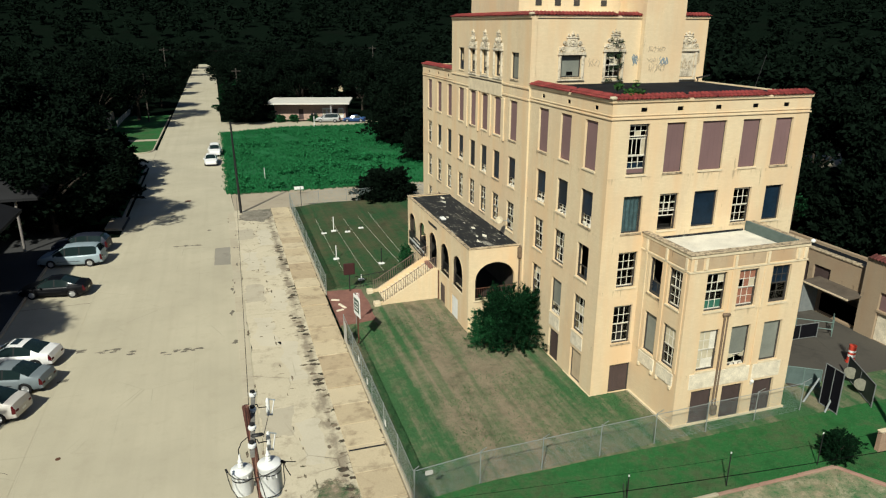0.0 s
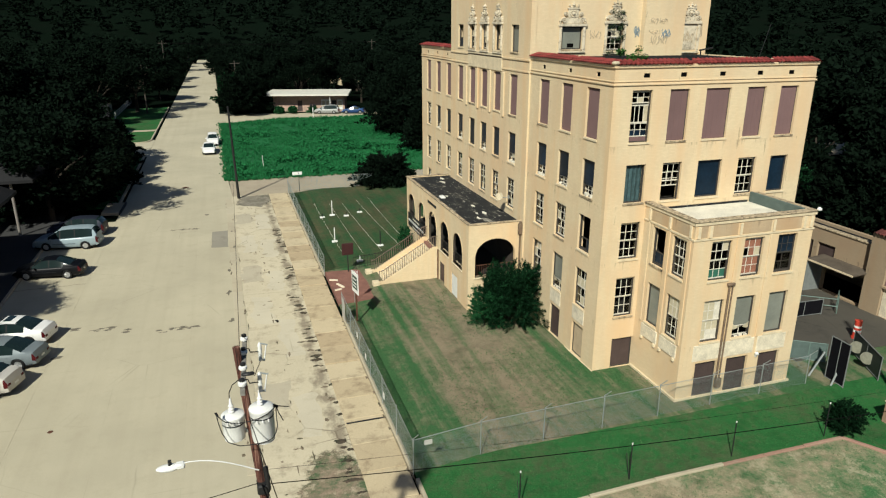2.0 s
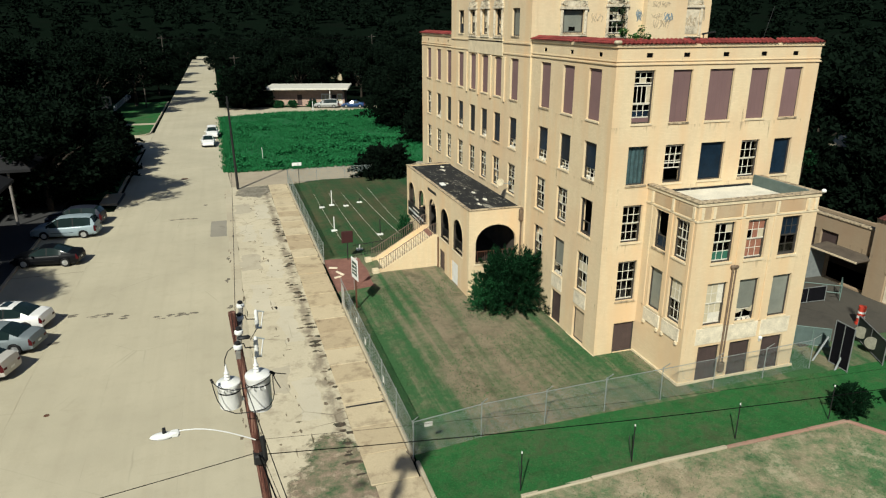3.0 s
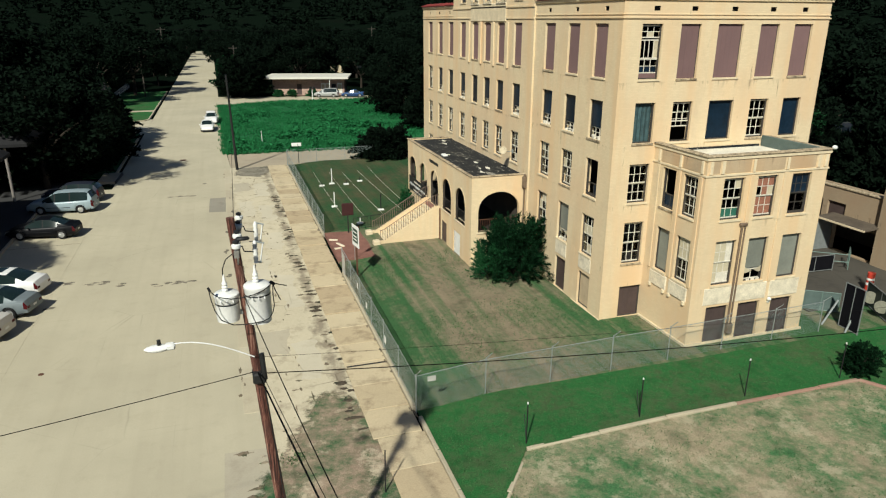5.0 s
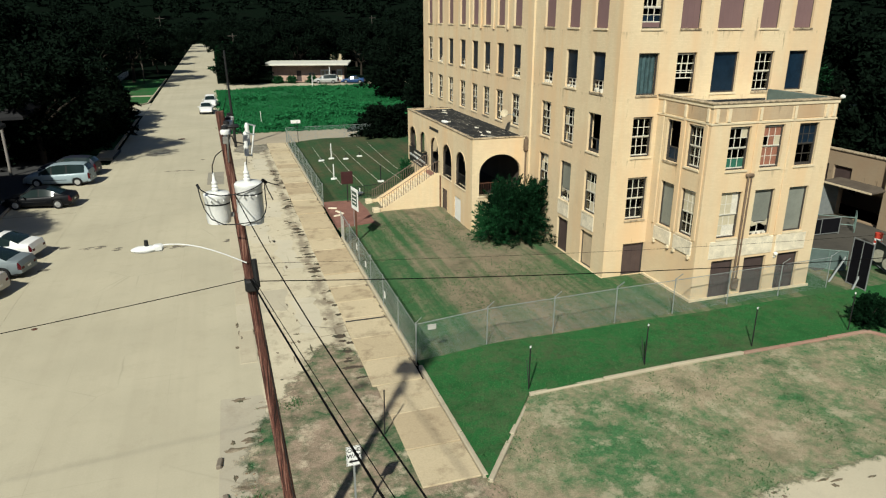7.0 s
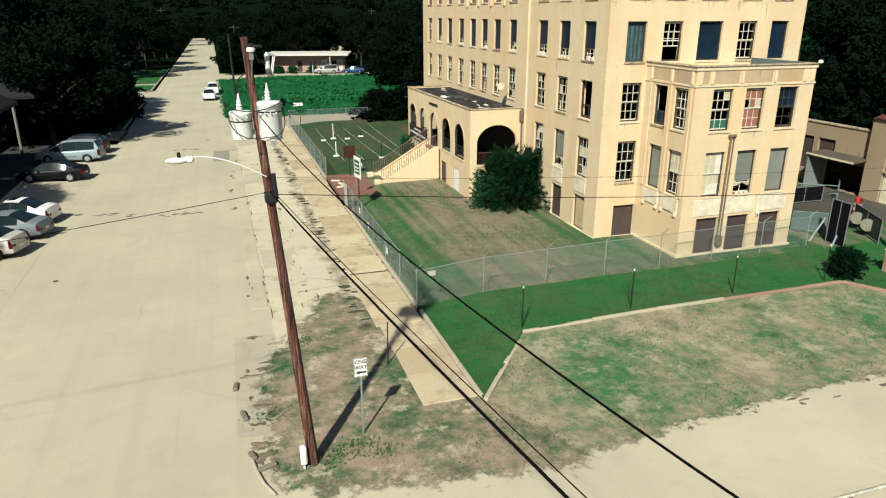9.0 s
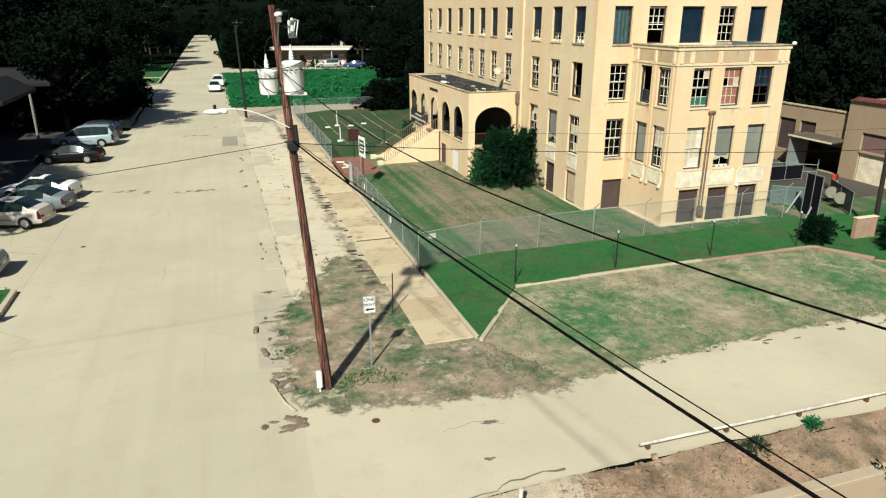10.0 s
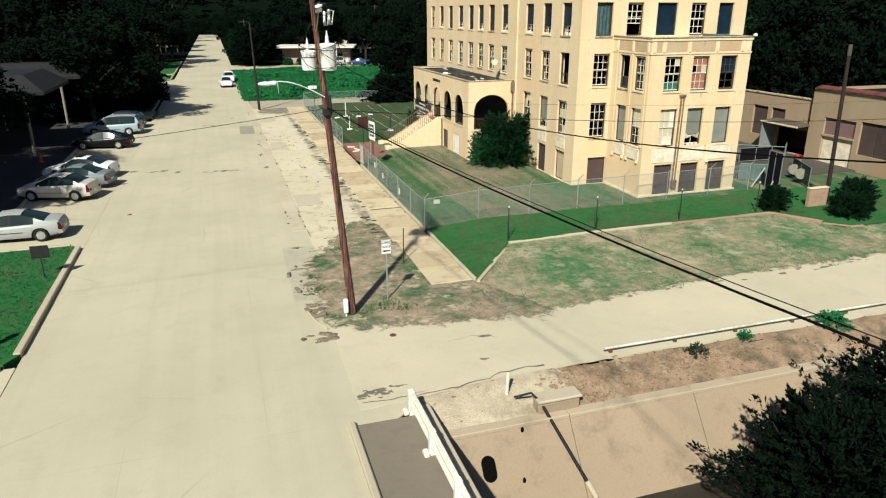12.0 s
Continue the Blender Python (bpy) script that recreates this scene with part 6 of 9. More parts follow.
part("plate", Geo().soft_box((0.62, -0.07, 1.0), (0.66, 0.17, 1.24), 0.01), M["galv"], dish_ob)

# banner hung on the porch
banner = thing("banner", (PX - 0.03, 45.6, 2.2), "black banner with pale unreadable lines hung on the porch arches", "banner")
part("cloth", Geo().soft_box((-0.02, 0.0, 0.0), (0.0, 4.6, 1.1), 0.005), M["black"], banner)
part("bar", Geo().soft_box((-0.03, 0.2, 0.42), (-0.021, 4.4, 0.6), 0.002), M["white"], banner)
part("bar", Geo().soft_box((-0.03, 1.4, 0.78), (-0.021, 3.2, 0.9), 0.002), M["white_paint"], banner)
part("bar", Geo().soft_box((-0.03, 1.2, 0.12), (-0.021, 3.4, 0.22), 0.002), M["white_paint"], banner)

# entrance stair
stair = thing("entrance_stair", (8.6, 42.4, 0.25), "plastered entrance stair with iron railings leading up to the porch", "stair")
SL, SH, SWID, NS = 4.33, 2.2, 2.75, 13
M["iron"] = plain("brown_iron", (0.16, 0.115, 0.09), 0.6, 0.3, 4, 30)
M["red_step"] = plain("red_stair_paint", (0.27, 0.13, 0.10), 0.75, 0.3, 3, 30)
for i in range(NS):
    part("step", Geo().soft_box((0.5 + i * (SL - 0.5) / NS, 0.26, -0.2), (0.5 + (i + 1) * (SL - 0.5) / NS + (0 if i < NS - 1 else 0), SWID - 0.26, SH * (i + 1) / NS), 0.012), M["red_step"] if i > 11 else M["stone"], stair)
for y0 in (0.0, SWID - 0.25):
    w = Geo()
    prof = [(0.0, -0.2), (SL, -0.2), (SL, SH + 0.25), (SL - 0.3, SH + 0.25), (0.4, 0.32), (0.0, 0.32)]
    w.add([(x, y0, z) for x, z in prof] + [(x, y0 + 0.25, z) for x, z in prof], [tuple(range(6)), tuple(range(6, 12))[::-1]] + [(i, (i + 1) % 6, 6 + (i + 1) % 6, 6 + i) for i in range(6)])
    part("side_wall", w, M["brick"], stair)
    rl = Geo()
    for i in range(26):
        x = 0.15 + i * (SL - 0.25) / 25
        z = 0.32 if x < 0.4 else 0.32 + (x - 0.4) / (SL - 0.7) * (SH - 0.07)
        rl.box((x - 0.014, y0 + 0.11, min(z, SH + 0.25)), (x + 0.014, y0 + 0.14, min(z, SH + 0.25) + 0.78))
    rl.line([(0.12, y0 + 0.125, 1.02), (0.4, y0 + 0.125, 1.1), (SL - 0.3, y0 + 0.125, SH + 1.03), (SL, y0 + 0.125, SH + 1.03)], 0.025)
    part("railing", rl, M["iron"], stair, "thin brown iron stair railing")
for a, b in ((-0.12, 0.42), (SWID - 0.4, SWID + 0.12)):
    part("pier", Geo().soft_box((-0.35, a, -0.25), (0.1, b, 0.36), 0.03), M["stone"], stair, "white square pier at the foot")

# ramp railing north of the stair
ramp_rail = thing("ramp_railing", (7.6, 46.2, 0.3), "dark iron railing along the ramp to the porch", "railing")
for i in range(24):
    part("baluster", Geo().box((i * 0.22 - 0.01, i * 0.05 - 0.01, 0), (i * 0.22 + 0.01, i * 0.05 + 0.01, 0.95)), M["black"], ramp_rail)
part("rail", Geo().line([(0, 0, 0.95), (23 * 0.22, 23 * 0.05, 0.95)], 0.025).line([(0, 0, 0.15), (23 * 0.22, 23 * 0.05, 0.15)], 0.015), M["black"], ramp_rail)
M["brick_pave"] = plain("red_brick_paving", (0.22, 0.105, 0.08), 0.85, 0.35, 1.4, 14, 0.3)
g = Geo().slab([(5.5, 40.4), (8.6, 40.2), (8.7, 45.6), (7.6, 46.2), (5.5, 46.3)], 0.0, 0.31)
solid("pavement", g, M["brick_pave"], "red brick paving inside the gate", "pavement", kind="structure")
for x, y, a, l in ((5.55, 44.5, -0.4, 0.6), (5.95, 43.6, -1.2, 0.9), (5.6, 42.4, 0.3, 0.5)):
    ob = solid("paving_stone", Geo().soft_box((0, -0.09, -0.02), (l, 0.09, 0.07), 0.02), M["whitewash"], "loose pale stone lying on the red paving", "stone", "loose stones", loc=(x, y, 0.312))
    ob.rotation_euler = (0, 0, a)


# ---- utility pole with transformers and lamp ----
M["grey_arm"] = plain("weathered_grey_timber", (0.20, 0.19, 0.165), 0.9, 0.4, 4, 30)
pole = thing("utility_pole", (0, 13.0, 0), "leaning reddish timber utility pole with two transformers and a street lamp", "utility pole")


def on_pole(z):
    return Vector((-0.074 * z, 0.0, z))


shaft = Geo().line([on_pole(11.08 * i / 14) for i in range(15)], [0.150 - 0.070 * i / 14 for i in range(15)], 14)
part("shaft", shaft, M["wood_pole"], pole, "reddish weathered timber shaft", True)
for (dx, dy, z, r, h), lab in (((-0.355, -0.02, 9.2, 0.240, 0.58), "white metal transformer"), ((0.265, -0.27, 9.31, 0.255, 0.80), "larger white transformer")):
    c = on_pole(z) + Vector((dx, dy, 0))
    can = Geo().lathe([(r * 0.7, -h / 2 - 0.02), (r * 0.93, -h / 2), (r * 0.95, -h / 2 + 0.06), (r, -h / 2 + 0.1), (r, h / 2 - 0.08), (r * 1.06, h / 2 - 0.06), (r * 1.06, h / 2), (r * 0.95, h / 2 + 0.025), (r * 0.2, h / 2 + 0.045)], c, 20)
    body = part("transformer", can, M["white"], pole, lab, True)
    bush = Geo().lathe([(0.05, -0.02), (0.07, 0.03), (0.05, 0.06), (0.066, 0.09), (0.045, 0.12), (0.06, 0.16), (0.036, 0.2), (0.016, 0.36)], (c.x - 0.02, c.y, c.z + h / 2 + 0.06), 10)
    part("bushing", bush, M["white"], body, "white porcelain bushing", True)
    for k in (-0.12, 0.0, 0.12):
        part("terminal", Geo().tube((c.x + k, c.y - r * 0.9, c.z + 0.20), (c.x + k, c.y - r - 0.07, c.z + 0.21), 0.018, 0.014), M["white"], body)
    for lift in (-0.2, 0.2):
        part("bracket", Geo().box((min(c.x, on_pole(z).x), c.y * 0.5 - 0.035, z + lift), (max(c.x, on_pole(z).x), c.y * 0.5 + 0.035, z + lift + 0.08)), M["galv"], body)
    part("strap", Geo().lathe([(r * 1.012, h / 2 - 0.2), (r * 1.012, h / 2 - 0.17)], c, 20), M["black"], body, "thin dark band", True)
# long slack leads looped round both cans
for pts in ([(-1.36, -0.3, 9.71), (-1.27, -0.4, 9.64), (-1.18, -0.5, 9.61), (-0.95, -0.55, 9.565), (-0.71, -0.55, 9.57), (-0.50, -0.56, 9.61), (-0.31, -0.55, 9.68), (-0.2, -0.48, 9.73), (-0.12, -0.4, 9.76), (0.02, -0.33, 9.68), (0.16, -0.3, 9.63)],
            [(-1.36, -0.3, 9.70), (-1.33, -0.35, 9.5), (-1.28, -0.4, 9.29), (-1.17, -0.5, 9.11), (-0.95, -0.5, 8.98), (-0.74, -0.52, 8.97), (-0.52, -0.55, 8.99), (-0.36, -0.54, 9.0), (-0.24, -0.5, 9.04), (-0.16, -0.45, 9.14), (-0.12, -0.4, 9.27), (-0.13, -0.4, 9.5), (-0.12, -0.4, 9.75)],
            [(-0.12, -0.4, 9.76), (-0.08, -0.42, 9.6), (0.01, -0.42, 9.38)],
            [(-1.07, -0.02, 9.88), (-1.06, -0.06, 10.05), (-0.98, -0.1, 10.25), (-0.84, -0.12, 10.36)]):
    lead = Geo()
    lead.line([Vector(q) for q in pts], 0.011, 5)
    part("lead", lead, M["rubber"], pole, "long looped black lead", True)
for a, b, r in (((-1.37, -0.3, 9.76), (-1.33, -0.34, 9.68), 0.025), ((-0.16, -0.42, 9.79), (-0.09, -0.38, 9.72), 0.035)):
    part("lead_clamp", Geo().tube(a, b, r), M["rubber"], pole, "black lead clamp", True)
# crossarm running along the street, with four porcelain insulators and two fuse cutouts
def on_arm(y, lift=0.0):
    """A place on the crossarm's top."""
    return Vector((-0.69 + 0.054 * y, y, 10.76 - 0.03 * y + lift))


beam = Geo()
beam.v = [tuple(on_arm(y, lift) + Vector((dx, 0, 0))) for y in (-1.42, 1.22) for dx, lift in ((-0.045, -0.11), (0.045, -0.11), (0.045, 0.0), (-0.045, 0.0))]
beam.f = [(0, 1, 2, 3), (4, 5, 6, 7), (0, 1, 5, 4), (1, 2, 6, 5), (2, 3, 7, 6), (3, 0, 4, 7)]
part("crossarm", beam, M["grey_arm"], pole, "weathered grey timber crossarm")
for y in (-0.75, 0.6):
    part("brace", Geo().tube(on_arm(y, -0.1), on_pole(10.05), 0.016, n=6), M["galv"], pole, "thin steel brace", True)
for y in (0.97, 0.24, -0.53, -1.25):
    c = on_arm(y)
    ins = part("insulator", Geo().lathe([(0.03, 0.0), (0.03, 0.03), (0.082, 0.04), (0.09, 0.07), (0.084, 0.105), (0.045, 0.125)], c, 14), M["white"], pole, "white porcelain insulator", True)
    part("cap", Geo().lathe([(0.045, 0.12), (0.058, 0.135), (0.055, 0.175), (0.02, 0.195)], c, 12), M["black"], ins, "black cap", True)
part("splice", Geo().soft_box(on_arm(-0.98, 0.10) - Vector((0.02, 0.05, 0)), on_arm(-0.98, 0.17) + Vector((0.24, 0.05, 0)), 0.03), M["black"], pole, "black cable splice", True)
for x, y, z in ((-0.27, 0.84, 10.49), (-0.36, -0.69, 10.55)):
    cut = part("fuse_cutout", Geo().lathe([(0.02, -0.23), (0.045, -0.22), (0.038, -0.17), (0.05, -0.13), (0.038, -0.09), (0.052, -0.04), (0.038, 0.0), (0.052, 0.05), (0.038, 0.10), (0.05, 0.15), (0.035, 0.2), (0.02, 0.23)], (x - 0.05, y, z), 10), M["white"], pole, "pale porcelain fuse cutout", True)
    part("fuse_tube", Geo().tube((x + 0.03, y - 0.02, z - 0.21), (x + 0.10, y - 0.02, z + 0.16), 0.015, n=6), M["white"], cut, "thin pale fuse tube", True)
    part("contact", Geo().tube((x - 0.05, y, z + 0.21), (x + 0.13, y - 0.02, z + 0.16), 0.017, n=6), M["galv"], cut, "grey metal contact", True)
    part("hinge", Geo().tube((x - 0.05, y, z - 0.21), (x + 0.05, y - 0.02, z - 0.22), 0.022, n=6), M["galv"], cut, "grey metal hinge", True)
    q = on_arm(y - 0.18, -0.05)
    part("bracket", Geo().line([q, q + Vector((0.09, 0.02, 0.0)), q + Vector((0.12, 0.06, -0.12)), Vector((x - 0.05, y, z))], 0.013, 6), M["black"], pole, "black bent bracket", True)
for a, b in (((-0.32, 0.84, 10.27), (-0.51, -0.98, 10.86)), ((-0.41, -0.69, 10.33), (-0.43, -0.27, 10.07))):
    part("lead", Geo().tube(a, b, 0.008), M["rubber"], pole, "thin black lead", True)
arm = Geo()
pts = []
for k in range(9):
    t = k / 8
    pts.append(Vector((-0.60 - 1.62 * t, -0.14 - 0.02 * t, 8.03 + 0.55 * math.sin(t * math.pi * 0.55))))
arm.line(pts, 0.014, 8)
lampa = part("lamp_arm", arm, M["white"], pole, "curved pale lamp arm", True)
head = Geo().ball((-2.45, -0.16, 8.52), (0.27, 0.12, 0.075), 14).soft_box((-2.32, -0.24, 8.47), (-2.12, -0.08, 8.60), 0.03)
lamp_ob = part("lamp_head", head, M["white"], lampa, "white cobra-head lamp", True)
part("photocell", Geo().tube((-2.42, -0.16, 8.59), (-2.42, -0.16, 8.70), 0.042, 0.036, n=10), M["black"], lamp_ob, "dark photocell", True)
part("cable_clamp", Geo().soft_box((-0.68, -0.24, 7.4), (-0.40, 0.12, 7.66), 0.04).tube((-0.42, -0.2, 7.5), (-0.45, -0.16, 8.1), 0.05), M["black"], pole, "black cable clamp and riser")
part("meter_box", Geo().soft_box((-0.36, -0.28, 0.18), (-0.19, -0.1, 0.72), 0.03).box((-0.30, -0.22, -0.02), (-0.25, -0.17, 0.19)), M["white"], pole, "white utility box at the foot")
grd = Geo().line([on_pole(z) + Vector((0.09, -0.13, 0)) for z in (0.1, 2, 4, 6, 8, 9)], 0.012, 5)
part("ground_wire", grd, M["black"], pole)


M["cable"] = plain("black_cable_sheath", (0.004, 0.004, 0.004), 0.95, 0.2, 4, 40, spec=0.05)


def cable(name, p, q, sag, r, label, n=24):
    """A slack cable between two places."""
    p, q = Vector(p), Vector(q)
    pts = [p.lerp(q, i / n) - Vector((0, 0, 4 * sag * (i / n) * (1 - i / n))) for i in range(n + 1)]
    geo = Geo().line([v - p for v in pts], r, 6)
    return solid(name, geo, M["cable"], label, "cable", loc=p, smooth=True)


cable("cable", (-0.56, 12.75, 7.7), (6.04, -26.7, 9.0), 1.0, 0.019, "thick black overhead cable from the pole")
cable("cable", (-0.50, 12.76, 7.71), (6.42, -26.7, 9.0), 0.99, 0.0075, "thin black overhead wire from the pole")
cable("cable", (-0.7, 12.75, 9.5), (3.73, -16.9, 12.02), 1.8, 0.010, "slack black overhead cable from the transformers", 40)
cable("cable", (-0.5, 12.93, 7.66), (-20.5, 12.4, 6.2), 0.25, 0.009, "black service cable across the street")
cable("cable", (-0.5, 12.9, 7.6), (54.5, 11.0, 7.58), 1.32, 0.011, "black overhead cable along the alley")
cable("cable", (-0.6, 12.9, 8.0), (54.4, 11.0, 8.6), 1.2, 0.004, "thin overhead wire along the alley")
cable("cable", (-0.75, 13.0, 11.1), (0.15, 72.0, 9.2), 0.9, 0.007, "thin overhead wire along the street")

M["dark_timber"] = plain("dark_brown_timber", (0.022, 0.015, 0.012), 0.9, 0.4)
M["far_timber"] = plain("grey_timber", (0.07, 0.06, 0.05), 0.9, 0.3)
far_pole = thing("utility_pole", (0.3, 72.2, 0), "dark slim utility pole at the street corner", "utility pole")
part("shaft", Geo().tube((0, 0, 0), (-0.25, 0, 9.6), 0.15, 0.09, 12), M["black"], far_pole, smooth=True)
part("bracket", Geo().soft_box((-0.42, -0.05, 8.9), (-0.1, 0.05, 9.0), 0.01), M["black"], far_pole)
for x, y, h in ((3.5, 172, 9.1), (-14.0, 205, 12.9), (-14.8, 150, 9.7), (1.0, 240, 9.5), (43.7, 205, 13.0)):
    p = thing("utility_pole", (x, y, 0), "distant timber utility pole", "utility pole", "distant poles")
    part("shaft", Geo().tube((0, 0, -0.5), (0, 0, h), 0.16, 0.1, 8), M["far_timber"], p, smooth=True)
    part("crossarm", Geo().soft_box((-1.1, -0.06, h - 0.7), (1.1, 0.06, h - 0.56), 0.01), M["far_timber"], p)
for dy in (-0.9, 0.9):
    cable("cable", (-14.0, 205 + dy, 12.35), (43.7, 205 + dy, 12.45), 0.6, 0.03, "thin distant overhead wire over the trees")
annex_pole = thing("utility_pole", (28.7, 19.1, 0.3), "dark slim utility pole beside the annex", "utility pole")
part("shaft", Geo().tube((0, 0, -0.2), (0.1, 0.4, 8.7), 0.12, 0.09, 12), M["dark_timber"], annex_pole, smooth=True)
part("cap", Geo().tube((0.092, 0.37, 8.1), (0.1, 0.4, 8.7), 0.105, 0.105, 12), M["far_timber"], annex_pole)


# ---- signs ----
def lettering(name, text, size, loc, rot, material, parent):
    cu = bpy.data.curves.new(name, "FONT")
    cu.body, cu.size, cu.extrude, cu.align_x = text, size, 0.0015, "CENTER"
    cu.offset = 0.003
    tmp = bpy.data.objects.new(name, cu)
    me = bpy.data.meshes.new_from_object(tmp)
    me.materials.append(material)
    bpy.data.objects.remove(tmp)
    return piece(name, me, parent, loc, rot)


M["ink"] = plain("black_sign_ink", (0.012, 0.012, 0.012), 0.5, 0.1)
oneway = thing("one_way_sign", (1.55, 13.88, 0.0), "white one-way sign with a black arrow on a steel post", "road sign")
part("post", Geo().box((-0.025, 0.0, 0), (0.025, 0.04, 2.45)), M["galv"], oneway)
plate = part("plate", Geo().soft_box((-0.19, -0.012, 1.92), (0.19, -0.002, 2.50), 0.003), M["white"], oneway, "white sign plate")
rim_g = Geo()
for a, b in (((-0.18, -0.014, 1.93), (0.18, -0.0125, 1.94)), ((-0.18, -0.014, 2.48), (0.18, -0.0125, 2.49)), ((-0.18, -0.014, 1.94), (-0.17, -0.0125, 2.48)), ((0.17, -0.014, 1.94), (0.18, -0.0125, 2.48))):
    rim_g.box(a, b)
part("border", rim_g, M["ink"], plate)
lettering("lettering", "ONE", 0.155, (0, -0.0135, 2.335), (math.radians(90), 0, 0), M["ink"], plate)
lettering("lettering", "WAY", 0.155, (0, -0.0135, 2.165), (math.radians(90), 0, 0), M["ink"], plate)
part("arrow", Geo().box((-0.04, -0.0145, 2.025), (0.15, -0.0125, 2.08)).add([(-0.15, -0.0145, 2.053), (-0.04, -0.0145, 2.115), (-0.04, -0.0145, 1.99), (-0.15, -0.0125, 2.053), (-0.04, -0.0125, 2.115), (-0.04, -0.0125, 1.99)], [(0, 1, 2), (3, 4, 5), (0, 1, 4, 3), (1, 2, 5, 4), (2, 0, 3, 5)]), M["ink"], plate, "black arrow")
solid("thin_post", Geo().tube((0, 0, 0), (0.02, 0, 1.6), 0.022).ball((0.02, 0, 1.6), 0.03), M["black"], "thin dark steel post beside the sidewalk", "post", loc=(3.2, 17.7, 0.03))

marker = thing("marker_sign", (7.15, 45.85, 0.3), "maroon historical marker board on a post", "sign")
part("board", Geo().soft_box((-0.42, -0.03, 1.3), (0.42, 0.03, 2.2), 0.03), M["red_board"], marker)
part("panel", Geo().soft_box((-0.33, -0.04, 1.4), (0.33, -0.031, 2.1), 0.005), M["red_board"], marker, "faded board face")
part("post", Geo().tube((0, 0.02, 0), (0, 0.02, 1.35), 0.04), M["black"], marker)

wsign = thing("yard_sign", (6.2, 36.7, 0.25), "white framed yard sign with unreadable dark lines", "sign")
wsign.rotation_euler = (0, 0, 0.16)
part("post", Geo().box((-0.04, 0.5, 0), (0.04, 0.58, 2.0)), M["rust"], wsign)
wb = part("board", Geo().soft_box((-0.05, 0.0, 1.85), (-0.01, 1.1, 3.15), 0.01), M["white"], wsign)
part("panel", Geo().soft_box((-0.06, 0.14, 2.1), (-0.051, 0.96, 2.95), 0.003), M["green_ink"], wb, "dark green panel")
for i, z in enumerate((2.25, 2.45, 2.7)):
    part("bar", Geo().soft_box((-0.066, 0.25, z), (-0.061, 0.85, z + 0.08), 0.002), M["white"], wb)
M["faded_sheet"] = plain("weathered_white_sheet", (0.42, 0.41, 0.37), 0.7, 0.35, 3, 30)
psign = thing("fence_panel", (5.33, 36.9, 0.1), "white sheet leaning on the end of the wire fence", "panel")
part("sheet", Geo().soft_box((-0.02, 0.0, 0.35), (0.0, 0.95, 1.6), 0.005), M["faded_sheet"], psign)
for yy, zz in ((31.2, 0.9), (27.0, 0.9), (33.5, 1.1)):
    solid("notice", Geo().soft_box((-0.012, -0.15, -0.17), (0.0, 0.15, 0.17), 0.003), M["white"], "small white notice on the wire fence", "notice", "notices", loc=(5.415, yy, zz))
solid("notice", Geo().soft_box((-0.17, -0.012, -0.11), (0.17, 0.0, 0.11), 0.003), M["faded_sheet"], "white notice wired to the fence corner", "notice", loc=(6.07, 21.86, 1.55))
fsign = thing("street_sign", (6.6, 71.6, 0.1), "white street name board on a dark post", "road sign")
part("post", Geo().tube((0, 0, 0), (0, 0, 2.4), 0.03), M["black"], fsign)
part("board", Geo().soft_box((-0.65, -0.02, 2.15), (0.35, 0.02, 2.5), 0.01), M["white"], fsign)
flag = thing("striped_banner", (6.5, 40.0, 0.28), "small red and white striped banner hanging from a thin post", "banner")
part("post", Geo().tube((0, 0, 0), (0, 0, 2.25), 0.018), M["galv"], flag, smooth=True)
M["flag_red"] = plain("faded_red_cloth", (0.24, 0.03, 0.03), 0.8, 0.2)
for i in range(7):
    x = 0.02 + i * 0.04
    part("stripe", Geo().add([(x, 0.02 * math.sin(i), 1.35 + 0.03 * i), (x + 0.04, 0.02 * math.sin(i + 1), 1.38 + 0.03 * i), (x + 0.04, 0.02 * math.sin(i + 1), 2.2), (x, 0.02 * math.sin(i), 2.2),
                              (x, 0.02 * math.sin(i) + 0.006, 1.35 + 0.03 * i), (x + 0.04, 0.02 * math.sin(i + 1) + 0.006, 1.38 + 0.03 * i), (x + 0.04, 0.02 * math.sin(i + 1) + 0.006, 2.2), (x, 0.02 * math.sin(i) + 0.006, 2.2)],
                             [(0, 1, 2, 3), (4, 7, 6, 5), (0, 3, 7, 4), (1, 5, 6, 2), (3, 2, 6, 7), (0, 4, 5, 1)]), M["flag_red"] if i % 2 == 0 else M["white"], flag)
msign = thing("corner_sign", (-11.75, 20.5, 0.12), "small dark sign on a thin post in the lawn", "sign")
part("board", Geo().soft_box((-0.35, -0.02, 0.85), (0.35, 0.02, 1.4), 0.02), M["black"], msign)
part("post", Geo().tube((0, 0, 0), (0, 0, 0.9), 0.025), M["black"], msign)
solid("utility_cover", Geo().soft_box((-0.12, -0.12, 0), (0.12, 0.12, 0.85), 0.03), M["white"], "short white marker post in the lawn", "marker post", loc=(-12.05, 13.9, 0.11))


